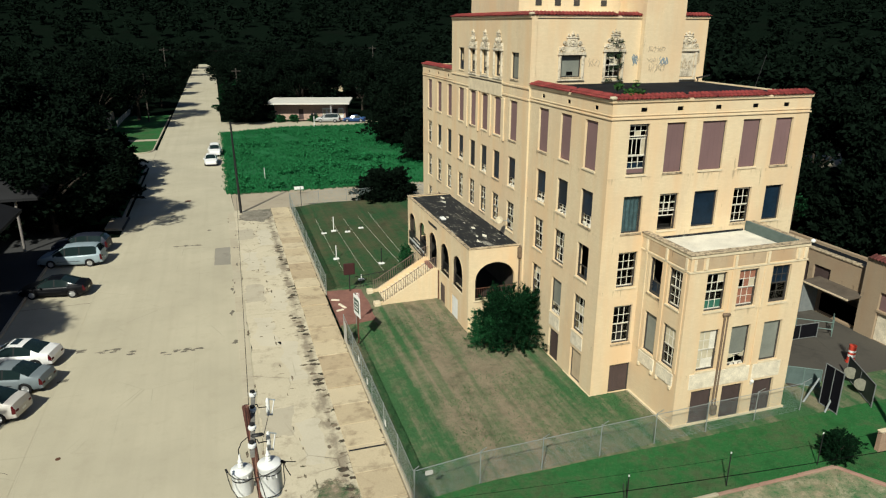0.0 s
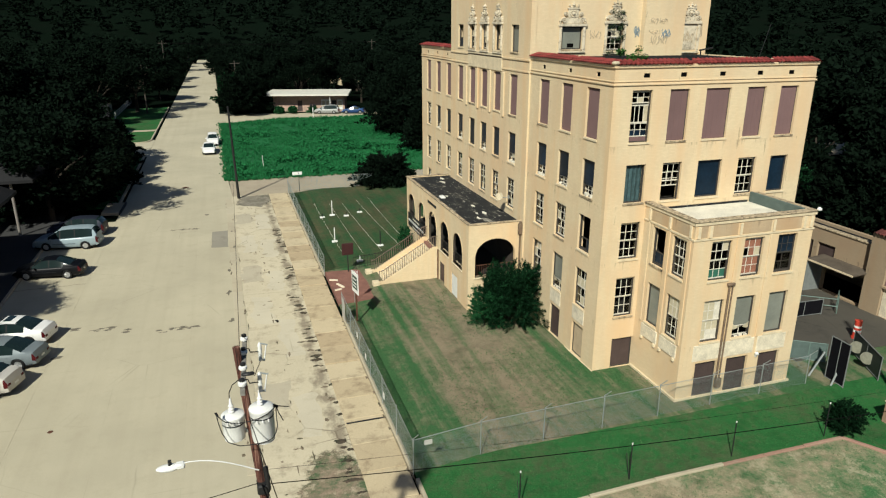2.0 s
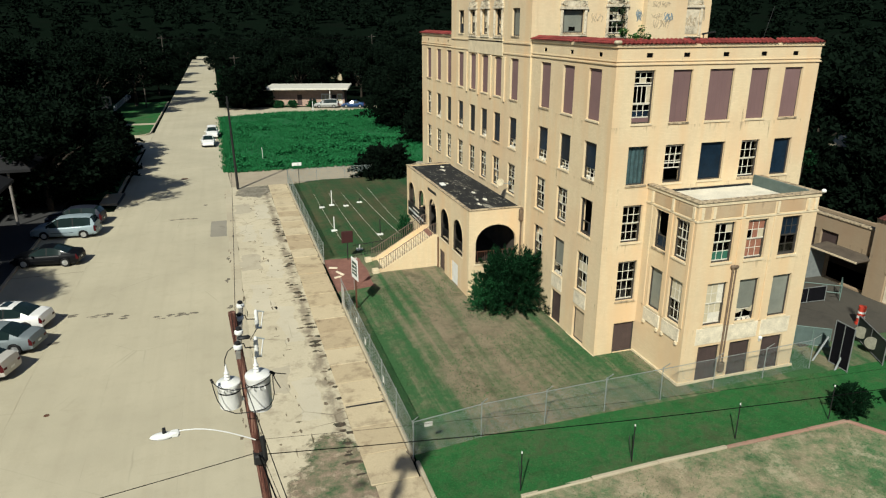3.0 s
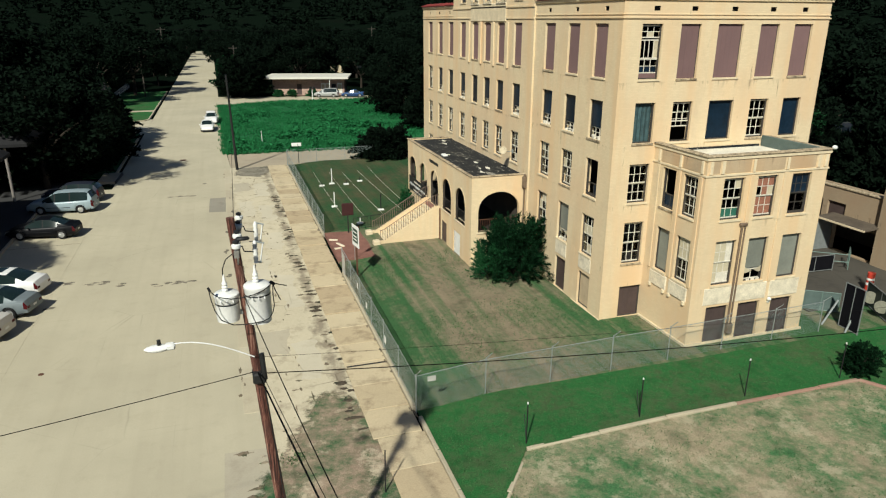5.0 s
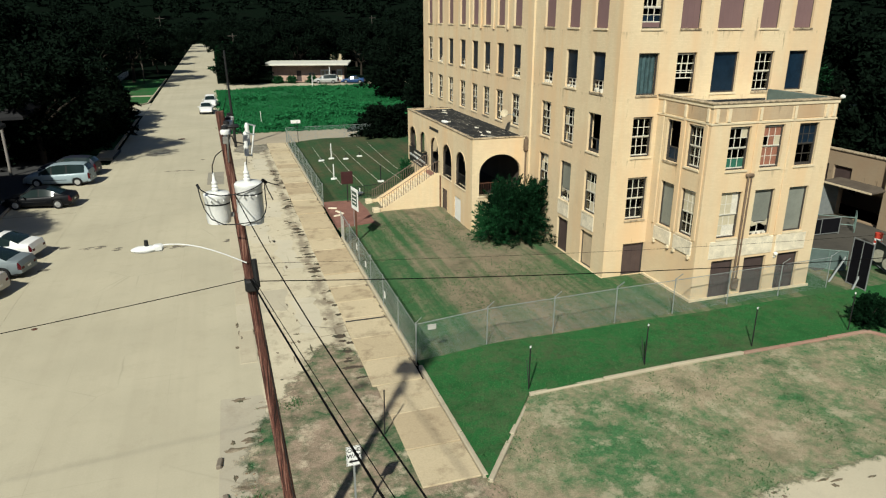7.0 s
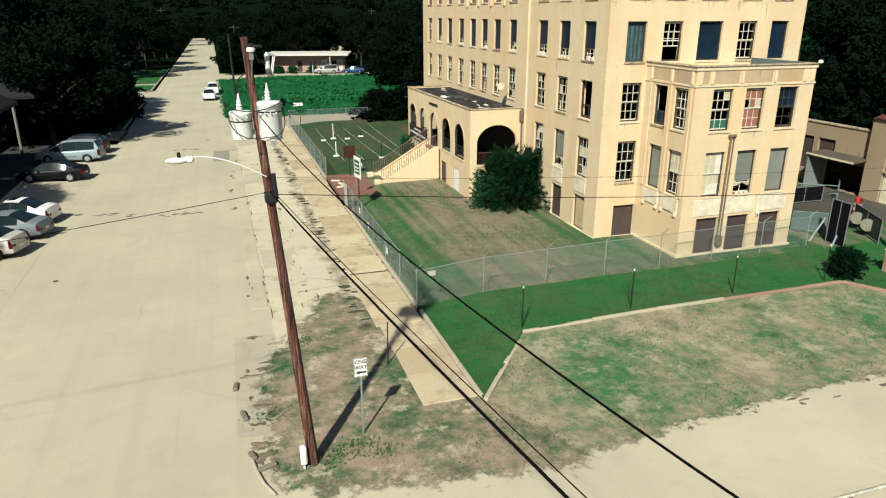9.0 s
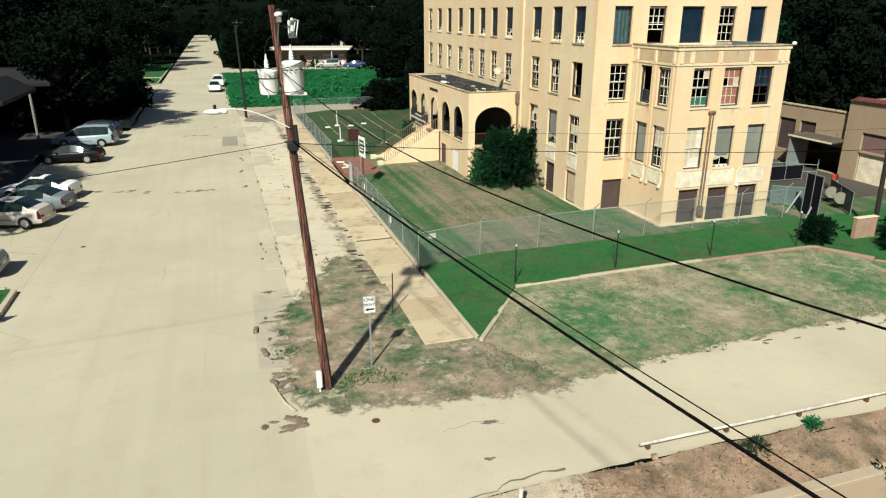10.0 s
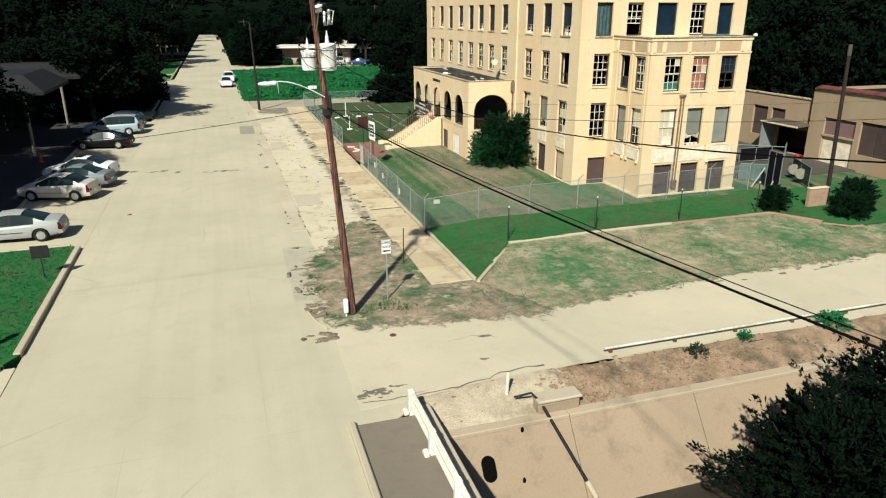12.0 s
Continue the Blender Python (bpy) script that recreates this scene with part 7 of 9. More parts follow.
# ---- wire fences ----
def wire_fence(points, height, label, base, spacing=2.9, mesh="mesh", arms=False):
    ox, oy = points[0]
    top = thing("wire_fence", (ox, oy, 0), label, "fence")
    for (x0, y0), (x1, y1) in zip(points, points[1:]):
        n = max(1, round(math.hypot(x1 - x0, y1 - y0) / spacing))
        for i in range(n + 1):
            x, y = x0 + (x1 - x0) * i / n, y0 + (y1 - y0) * i / n
            z = base(x, y)
            lean = rng.uniform(-0.03, 0.03)
            part("post", Geo().tube((x - ox, y - oy, z - 0.1), (x - ox + lean, y - oy, z + height + 0.06), 0.021, n=8).ball((x - ox + lean, y - oy, z + height + 0.06), 0.032, 6), M["galv"], top)
            if arms:
                part("arm", Geo().tube((x - ox + lean, y - oy, z + height + 0.05), (x - ox + lean + 0.16, y - oy - 0.22, z + height + 0.36), 0.018, n=6), M["galv"], top)
            if i < n:
                xb, yb = x0 + (x1 - x0) * (i + 1) / n, y0 + (y1 - y0) * (i + 1) / n
                zb = base(xb, yb)
                part("top_rail", Geo().tube((x - ox, y - oy, z + height), (xb - ox, yb - oy, zb + height), 0.015), M["galv"], top, smooth=True)
                part("wire_mesh", Geo().poly((x - ox, y - oy, z + 0.04), (xb - ox, yb - oy, zb + 0.04), (xb - ox, yb - oy, zb + height), (x - ox, y - oy, z + height)), M[mesh], top, mend=False)
    return top


wire_fence([(5.45, 21.95), (5.45, 38.6)], 1.45, "grey chain-link fence between sidewalk and yard", lambda x, y: 0.18, mesh="grazing_mesh")
wire_fence([(5.45, 46.2), (5.45, 72.3)], 1.45, "grey chain-link fence along the far sidewalk", lambda x, y: 0.18, mesh="grazing_mesh")
wire_fence([(5.5, 72.3), (30.0, 72.3)], 1.45, "chain-link fence beside the cross street", lambda x, y: 0.3)
wire_fence([(5.45, 21.95), (14.3, 22.15), (26.1, 22.5)], 1.6, "grey chain-link fence across the south lawn", lambda x, y: yard_height(x, y) - 0.03, arms=True)
for i, (x, y) in enumerate(((8.6, 18.45), (13.5, 18.7), (18.5, 18.75), (23.4, 18.7))):
    p = thing("steel_post", (x, y, yard_height(x, y)), "lone dark steel fence post with a white tip", "post", "old fence posts")
    part("post", Geo().box((-0.018, -0.015, -0.1), (0.018, 0.015, 1.62)), M["black"], p)
    part("tip", Geo().box((-0.021, -0.018, 1.621), (0.021, 0.018, 1.70)), M["white"], p)
    if i in (0, 1):
        part("brace", Geo().tube((0.05, 0.1, 0), (0.12, 0.5, 0.9), 0.015), M["black"], p)

# plot markers with ropes in the far lawn
stands = [(7.5, 61.2, 0.25, 0), (8.45, 61.4, 1.3, 1), (9.65, 60.6, 0.25, 0), (11.1, 61.5, 0.3, 0), (7.4, 53.5, 1.1, 1), (10.7, 50.9, 1.2, 0), (8.4, 47.8, 0.3, 1)]
for x, y, h, pale in stands:
    p = thing("rope_stand", (x, y, yard_height(x, y)), "white stand with a short post holding a rope", "rope stand", "rope stands")
    part("base", Geo().soft_box((-0.24, -0.15, -0.05), (0.24, 0.15, 0.10), 0.03), M["white"], p)
    part("post", Geo().box((-0.035, -0.035, 0.1), (0.035, 0.035, 0.13 + h)), M["white"] if pale else M["black"], p)
for i, (a, b) in enumerate((((7.0, 63.0), (7.2, 48.5)), ((8.4, 62.5), (8.7, 48.0)), ((9.6, 62.5), (10.2, 48.0)), ((11.1, 63), (11.9, 48.5)), ((12.4, 64), (12.6, 52.0)))):
    cable("rope", (a[0], a[1], 1.2), (b[0], b[1], 0.9), 0.08, 0.01, "thin pale rope stretched over the lawn", 8).data.materials[0] = M["white_paint"]

# ---- cars ----
M["car_black"], M["car_silver"], M["car_tan"], M["car_white"] = paint("black_car_paint", (0.003, 0.0035, 0.005)), paint("silver_car_paint", (0.35, 0.36, 0.345)), paint("pale_gold_car_paint", (0.52, 0.49, 0.44)), paint("white_car_paint", (0.78, 0.77, 0.74))
M["car_blue"], M["car_van"], M["car_navy"], M["car_grey"] = paint("blue_car_paint", (0.02, 0.06, 0.16)), paint("silver_blue_van_paint", (0.27, 0.34, 0.37)), paint("dark_blue_car_paint", (0.018, 0.022, 0.035)), paint("mid_grey_car_paint", (0.17, 0.20, 0.21))

# top outline from nose to tail, belt height at both ends, foot of windscreen, roof's front and rear, foot of rear window, pillars
CAR_STYLES = {
    "sedan": (4.75, 1.82, [(2.37, 0.52), (2.31, 0.66), (2.05, 0.76), (1.6, 0.86), (1.12, 0.94), (0.66, 1.21), (0.28, 1.38), (-0.2, 1.44), (-0.72, 1.41), (-1.18, 1.24), (-1.66, 1.03), (-1.95, 1.01), (-2.24, 0.97), (-2.37, 0.72)],
              (0.76, 0.92), 1.12, 0.28, -0.72, -1.66, (-0.24,), (0.95, -1.22)),
    "compact": (4.4, 1.76, [(2.2, 0.55), (2.14, 0.74), (1.9, 0.86), (1.5, 0.96), (1.15, 1.03), (0.62, 1.32), (0.2, 1.47), (-0.3, 1.52), (-0.8, 1.48), (-1.22, 1.32), (-1.6, 1.12), (-1.85, 1.09), (-2.08, 1.05), (-2.2, 0.76)],
                (0.84, 1.00), 1.15, 0.2, -0.8, -1.6, (-0.3,), (0.95, -1.3)),
    "van": (5.0, 1.96, [(2.5, 0.55), (2.44, 0.76), (2.2, 0.90), (1.8, 1.00), (1.45, 1.07), (0.9, 1.42), (0.45, 1.63), (-0.1, 1.72), (-1.0, 1.75), (-1.9, 1.72), (-2.2, 1.62), (-2.4, 1.22), (-2.46, 0.98), (-2.5, 0.62)],
            (0.86, 1.04), 1.45, 0.45, -2.1, -2.4, (0.32, -0.8), (1.25, -2.12)),
    "suv": (4.6, 1.86, [(2.3, 0.58), (2.25, 0.80), (2.05, 0.94), (1.6, 1.02), (1.2, 1.08), (0.75, 1.36), (0.4, 1.54), (-0.1, 1.64), (-0.9, 1.65), (-1.6, 1.60), (-1.95, 1.48), (-2.2, 1.14), (-2.26, 0.95), (-2.3, 0.65)],
            (0.88, 1.06), 1.2, 0.4, -1.75, -2.2, (0.2, -0.75), (1.0, -1.85)),
}


def car(loc, heading, body_mat, style, label, group="parked cars", stretch=1.0, sunroof=False):
    """A parked car lofted from cross-sections; its nose points along heading degrees."""
    top = thing("car", loc, label, "car", group)
    top.rotation_euler = (0, 0, math.radians(heading))
    L, W_, line, (belt_f, belt_r), foot, roof_f, roof_r, tail, pillars, (win_f, win_r) = CAR_STYLES[style]
    half, h, R = L / 2, W_ / 2, 0.33
    wheels = (half * 0.58, -half * 0.61)
    xs = {x for x, z in line} | {foot, roof_f, roof_r, tail, win_f, win_r, half - 0.36, -half + 0.17}
    xs |= {p + d for p in pillars for d in (-0.045, 0.045)}
    xs |= {w + 0.385 * math.cos(math.pi * k / 8) for w in wheels for k in range(9)}
    xs = sorted(xs, reverse=True)
    lx, lz = [x for x, z in line][::-1], [z for x, z in line][::-1]

    def section(x):
        t = float(np.interp(x, lx, lz))
        f = (half - x) / L
        belt = min(belt_f + (belt_r - belt_f) * f, t - 0.03)
        w = h * (1 - 0.16 * abs(x / half) ** 6 - 0.03 * abs(x / half) ** 2)
        cab = min(1.0, max(0.0, (t - belt - 0.08) / 0.42))
        sill = 0.23 + 0.10 * abs(x / half) ** 6
        for wx in wheels:
            if abs(x - wx) < 0.384:
                sill = max(sill, 0.31 + math.sqrt(0.385 ** 2 - (x - wx) ** 2))
        p3 = max(belt - 0.10, sill + 0.03)
        p2 = max(min(0.55, p3 - 0.08), sill + 0.02)
        p1 = max(min(0.34, p2 - 0.08), sill + 0.01)
        y6 = w * (0.84 - 0.17 * cab)
        return [(w * 0.90, sill), (w * 0.975, p1), (w, p2), (w * 0.985, p3), (w * 0.94, belt), (w * 0.90, belt + 0.012 + 0.01 * cab), (y6, t - 0.02 - 0.035 * cab), (y6 * 0.6, t - 0.003), (0.0, t + 0.008)]

    secs = [section(x) for x in xs]
    skins = {}

    def quad(key, side, i, j):
        geo, seen = skins.setdefault(key, (Geo(), {}))
        face = []
        for a, b in ((i, j), (i + 1, j), (i + 1, j + 1), (i, j + 1)):
            y, z = secs[a][b]
            spot = (a, b, side if y > 1e-6 else 0)
            if spot not in seen:
                seen[spot] = len(geo.v)
                geo.v.append((xs[a] * stretch, side * y, z))
            face.append(seen[spot])
        geo.f.append(tuple(dict.fromkeys(face)))

    for i in range(len(xs) - 1):
        m = (xs[i] + xs[i + 1]) / 2
        for j in range(8):
            for side in (-1, 1):
                key = ("body",)
                if j == 5 and win_r < m < win_f:
                    post = any(abs(m - p) < 0.045 for p in pillars)
                    key = ("door_pillar", side, sum(m < p - 0.04 for p in pillars)) if post else ("side_window", side, sum(m < p for p in pillars))
                elif j in (6, 7) and roof_f < m < foot:
                    key = ("windscreen",)
                elif j in (6, 7) and tail < m < roof_r:
                    key = ("rear_window",)
                elif j in (2, 3) and m < -half + 0.17:
                    key = ("taillight", side)
                elif j == 3 and m > half - 0.36:
                    key = ("headlight", side)
                quad(key, side, i, j)
    shell = skins[("body",)][0]
    for i in (0, len(xs) - 1):
        ring = [(xs[i] * stretch, y, z) for y, z in secs[i]] + [(xs[i] * stretch, -y, z) for y, z in secs[i][-2::-1]]
        shell.poly(*ring)
    looks = {"side_window": ("car_glass", "dark tinted side window"), "windscreen": ("car_glass", "dark windscreen"), "rear_window": ("car_glass", "dark rear window"), "taillight": ("red_light", "red taillight"), "headlight": ("alloy", "clear headlight"), "door_pillar": ("rubber", "black pillar between the doors")}
    body = part("body", shell, body_mat, top, smooth=True)
    for key, (geo, seen) in skins.items():
        if key[0] != "body":
            part(key[0], geo, M[looks[key[0]][0]], top, looks[key[0]][1], True)
    part("underbody", Geo().soft_box((-half * stretch + 0.2, -h + 0.12, 0.2), (half * stretch - 0.2, h - 0.12, 0.5), 0.05), M["rubber"], top)
    for s in (-1, 1):
        a, b = section(foot), section(roof_f)
        part("pillar", Geo().tube((foot * stretch, s * a[6][0], a[6][1]), (roof_f * stretch, s * b[6][0], b[6][1]), 0.035, 0.03, 6), body_mat, top, smooth=True)
        part("mirror", Geo().ball(((win_f - 0.28) * stretch, s * (h + 0.07), section(win_f)[4][1] + 0.07), (0.07, 0.11, 0.075), 10), body_mat, top, smooth=True)
        for hx in (0.15, -0.85):
            q = section(hx)
            part("door_handle", Geo().soft_box((hx * stretch - 0.09, s * q[3][0] - 0.02, q[3][1] - 0.03), (hx * stretch + 0.09, s * q[3][0] + 0.02, q[3][1]), 0.006), body_mat, body)
        part("side_moulding", Geo().soft_box((-L * 0.16 * stretch, s * h - 0.02, 0.52), (L * 0.19 * stretch, s * h + 0.012, 0.555), 0.006), M["rubber"], top, "dark rub strip")
        rear = section(-half + 0.06)
        part("rear_lamp", Geo().soft_box((-half * stretch - 0.015, s * h * 0.62 - 0.12, rear[3][1] - 0.16), (-half * stretch + 0.1, s * h * 0.62 + 0.12, rear[3][1] - 0.02), 0.02), M["red_light"], top, "red rear lamp")
    for wx in wheels:
        for s in (-1, 1):
            place = Matrix.Translation((wx * stretch, s * (h - 0.12), R)) @ Matrix.Rotation(-s * math.pi / 2, 4, "X")
            ty = Geo().lathe([(0.20, -0.1), (0.30, -0.105), (R, -0.07), (R, 0.07), (0.30, 0.105), (0.215, 0.1), (0.20, 0.06)], n=22).moved(place)
            wheel = part("tyre", ty, M["rubber"], top, "black tyre", True)
            rg = Geo().lathe([(0.2, 0.055), (0.215, 0.085), (0.205, 0.098), (0.19, 0.07), (0.05, 0.06)], n=18)
            for k in range(7):
                a = 2 * math.pi * k / 7
                rg.tube((0.04 * math.cos(a), 0.04 * math.sin(a), 0.085), (0.2 * math.cos(a), 0.2 * math.sin(a), 0.08), 0.03, 0.024, 6)
            part("rim", rg.lathe([(0.06, 0.06), (0.06, 0.10), (0.02, 0.105)], n=10).moved(place), M["alloy"], wheel, "silver spoked rim", True)
    if sunroof:
        part("sunroof", Geo().soft_box((-0.35 * stretch, -0.38, 1.436), (0.1 * stretch, 0.38, 1.452), 0.006), M["car_glass"], top, "dark glass sunroof")
    part("number_plate", Geo().soft_box((-half * stretch - 0.012, -0.15, 0.50), (-half * stretch + 0.02, 0.15, 0.61), 0.003), M["white"], top)
    return top


car((-14.51, 27.1, 0.01), 178, M["car_silver"], "sedan", "silver sedan parked by the corner lawn", stretch=1.06)
car((-13.77, 35.2, 0.01), 162, M["car_tan"], "compact", "pale gold compact sedan in a parking bay")
car((-13.3, 38.1, 0.01), 164, M["car_grey"], "sedan", "grey sedan between two pale cars", stretch=0.97)
car((-13.45, 41.0, 0.01), 165, M["car_white"], "sedan", "white sedan with a sunroof in a parking bay", stretch=0.97, sunroof=True)
car((-13.58, 52.4, 0.01), 170, M["car_black"], "sedan", "black sedan in a shaded parking bay", stretch=0.98)
car((-13.6, 59.5, 0.01), 172, M["car_van"], "van", "silver-blue minivan in a parking bay")
car((-13.45, 62.9, 0.01), 172, M["car_navy"], "suv", "dark blue car beyond the minivan")
car((-2.75, 101.2, 0.01), 270, M["car_white"], "sedan", "white car parked at the kerb", stretch=0.95)
car((-2.2, 108.6, 0.01), 270, M["car_white"], "suv", "white car parked behind another")
car((20.0, 140.2, 0.02), 163, M["car_silver"], "van", "silver minivan in front of the far house")
car((25.2, 139.0, 0.02), 163, M["car_blue"], "sedan", "blue car beside the silver minivan")
car((-1.9, 352.0, 0.02), 270, M["car_silver"], "suv", "distant grey car on the street")

# ---- annex on the east side ----
annex = thing("annex_building", (36.8, 15, 0), "low tan brick annex with flat roofs and a red tile coping", "building")
AX = 36.8


def rel(geo, ox=AX, oy=15):
    geo.v = [(x - ox, y - oy, z) for x, y, z in geo.v]
    return geo


part("wall", rel(wall_panel(Geo(), west(AX), 15.0, 29.05, 0, 5.5, 0.3, [(25.15, 27.75, 0.45, 3.6, 0), (22.4, 24.75, 1.5, 3.7, 0), (17.5, 20.5, 1.5, 3.7, 0)])), M["stucco"], annex)
part("wall", rel(wall_panel(Geo(), west(AX + 0.35), 29.05, 44.0, 0, 4.55, 0.3, [(33.6, 35.15, 1.35, 3.6, 0), (31.8, 33.2, 2.35, 3.6, 0), (29.15, 32.45, 0.45, 2.3, 0)])), M["stucco"], annex)
part("wall", rel(Geo().box((AX + 0.3, 15, 0), (50, 15.3, 5.5)).box((AX + 0.3, 28.75, 0), (50, 29.05, 5.5)).box((49.7, 15.3, 0), (50, 28.75, 5.5)).box((37.45, 43.7, 0), (41.5, 44, 3.7)).box((41.2, 29.1, 0), (41.5, 43.7, 3.7))), M["stucco"], annex)
part("roof", rel(Geo().box((AX + 0.3, 15.3, 5.2), (49.7, 28.75, 5.3))), M["tar"], annex, "dark flat roof")
part("roof", rel(Geo().box((37.45, 29.05, 3.4), (41.2, 43.7, 3.5))), M["tar"], annex, "dark flat roof")
for i in range(58):
    piece("clay_tile", old_tile, annex, (-0.05, 0.12 + i * 0.24, 5.5), (0, 0, W + tr.uniform(-0.03, 0.03)))
part("cap", rel(Geo().soft_box((AX + 0.28, 29.06, 4.55), (AX + 0.7, 44.0, 4.66), 0.02)), M["grime"], annex)
part("door", rel(Geo().soft_box((AX + 0.14, 25.18, 0.45), (AX + 0.2, 27.72, 2.3), 0.01)), M["whitewash"], annex, "white loading door")
part("transom", rel(Geo().soft_box((AX + 0.14, 25.18, 2.45), (AX + 0.2, 27.72, 3.58), 0.01)), M["mauve"], annex, "mauve board over the door")
part("lintel", rel(Geo().soft_box((AX - 0.04, 25.1, 2.3), (AX + 0.18, 27.8, 2.44), 0.01)), M["stucco"], annex)
for a, b in ((22.42, 23.55), (23.6, 24.73), (17.52, 18.98), (19.02, 20.48)):
    part("window", rel(Geo().soft_box((AX + 0.14, a, 1.52), (AX + 0.2, b, 3.68), 0.01)), M["dark_board"], annex, "boarded window")
part("window", rel(Geo().soft_box((AX + 0.5, 33.62, 1.36), (AX + 0.55, 35.13, 3.58), 0.01)), M["dark_board"], annex, "dark boarded window")
part("window", rel(Geo().soft_box((AX + 0.5, 31.82, 2.36), (AX + 0.55, 33.18, 3.58), 0.01)), M["dark_board"], annex, "dark boarded window")
M["awning"] = plain("weathered_awning", (0.10, 0.08, 0.06), 0.85, 0.4)
part("fascia", rel(Geo().box((AX - 1.14, 28.93, 2.67), (AX - 1.1, 32.62, 2.78))), M["stone"], annex, "pale awning edge")
part("awning", rel(Geo().add([(AX + 0.35, 28.95, 2.80), (AX + 0.35, 32.6, 2.80), (AX - 1.1, 32.6, 2.68), (AX - 1.1, 28.95, 2.68), (AX + 0.35, 28.95, 2.90), (AX + 0.35, 32.6, 2.90), (AX - 1.1, 32.6, 2.76), (AX - 1.1, 28.95, 2.76)], [(0, 1, 2, 3), (4, 5, 6, 7), (0, 1, 5, 4), (1, 2, 6, 5), (2, 3, 7, 6), (3, 0, 4, 7)])), M["awning"], annex, "thin dark awning over the entrance")
part("side_panel", rel(Geo().soft_box((AX - 1.0, 32.5, 0.4), (AX + 0.34, 32.6, 2.66), 0.01)), M["galv"], annex, "pale painted side panel")
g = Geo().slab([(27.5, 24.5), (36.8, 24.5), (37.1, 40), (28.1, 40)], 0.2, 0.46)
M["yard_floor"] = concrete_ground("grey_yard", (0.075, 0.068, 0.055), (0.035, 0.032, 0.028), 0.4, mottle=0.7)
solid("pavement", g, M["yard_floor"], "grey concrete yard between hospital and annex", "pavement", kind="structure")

# screens, gates and clutter in the service yard
M["tube_green"], M["dull_tube"] = plain("green_tube_paint", (0.13, 0.19, 0.165), 0.5, 0.3), plain("dull_tube_steel", (0.16, 0.17, 0.165), 0.5, 0.3)
M["screen_black"] = plain("black_screen_cloth", (0.005, 0.005, 0.007), 0.9, 0.3, 3, 20, spec=0.1)


def screen(x0, y0, x1, y1, z, h, fill, label):
    L = math.hypot(x1 - x0, y1 - y0)
    top = thing("screen_panel", (x0, y0, z), label, "fence panel", "service yard panels")
    top.rotation_euler = (0, 0, math.atan2(y1 - y0, x1 - x0))
    for p, q in (((0, 0, 0), (0, 0, h)), ((L, 0, 0), (L, 0, h)), ((0, 0, h), (L, 0, h)), ((0, 0, h * 0.5 if fill is None else 0.08), (L, 0, h * 0.5 if fill is None else 0.08)), ((L / 2, 0, 0.08), (L / 2, 0, h))):
        part("tube", Geo().tube(p, q, 0.03), M["tube_green"] if fill is None or fill is M["green_metal"] else M["dull_tube"], top, smooth=True)
    if fill is None:
        return top
    part("infill", Geo().box((0.04, -0.01, 0.1), (L - 0.04, 0.01, h - 0.04)), fill, top)
    return top


screen(27.5, 24.95, 28.9, 24.0, 0.36, 1.1, M["green_metal"], "grey-green framed fence panel")
screen(27.62, 22.75, 27.56, 21.6, 0.36, 2.35, M["screen_black"], "tall black framed screen panel")
screen(31.0, 29.05, 33.7, 28.95, 0.46, 1.02, M["screen_black"], "black framed screen by the wall")
screen(31.3, 24.5, 29.85, 21.6, 0.4, 1.3, M["dark_green_metal"], "dark green metal fence panel")
screen(33.0, 30.0, 34.7, 28.75, 0.46, 0.95, None, "green tube railing of the ramp")
screen(34.7, 28.75, 35.6, 29.6, 0.46, 1.1, None, "green tube gate of the ramp")
screen(31.4, 31.2, 33.0, 30.0, 0.46, 0.95, None, "green tube railing beside the ramp")
for a, b in (((26.9, 23.1, 0.36), (27.95, 23.3, 1.5)), ((27.15, 21.95, 0.34), (27.85, 22.2, 1.25))):
    solid("prop", Geo().tube((0, 0, 0), tuple(q - p for p, q in zip(a, b)), 0.05), M["galv"], "slanting steel prop of a screen", "prop", loc=a)
M["dull_disc"] = plain("dull_disc_paint", (0.24, 0.235, 0.18), 0.7, 0.35, 5, 30)
for x, y in ((30.82, 23.85), (30.25, 22.7)):
    d = Geo().lathe([(0.02, 0), (0.34, 0.03), (0.34, 0.06), (0.02, 0.09)], n=20)
    d.moved(Euler((math.radians(90), 0, math.radians(-63.5))).to_matrix().to_4x4())
    solid("round_panel", d, M["dull_disc"], "pale round disc hung on the metal fence", "disc", "discs", loc=(x, y, 1.08), smooth=True)
dr2 = thing("traffic_drum", (32.9, 25.7, 0.46), "short orange traffic drum behind the fence", "traffic drum")
part("body", Geo().lathe([(0.26, 0), (0.26, 0.1), (0.22, 0.1), (0.19, 0.95), (0.2, 1.0), (0.2, 1.1), (0.05, 1.13)], n=16), M["orange"], dr2, smooth=True)
part("band", Geo().lathe([(0.214, 0.4), (0.209, 0.54)], n=16).lathe([(0.207, 0.68), (0.202, 0.8)], n=16), M["white"], dr2)
lw = thing("low_wall", (26.9, 18.6, 0.3), "low pinkish brick wall beside the utility pole", "wall")
part("panel", Geo().soft_box((0, 0, -0.1), (1.3, 0.25, 1.02), 0.02), M["pink_brick"], lw)
part("cap", Geo().soft_box((-0.03, -0.03, 1.022), (1.33, 0.28, 1.07), 0.015), M["stone"], lw)

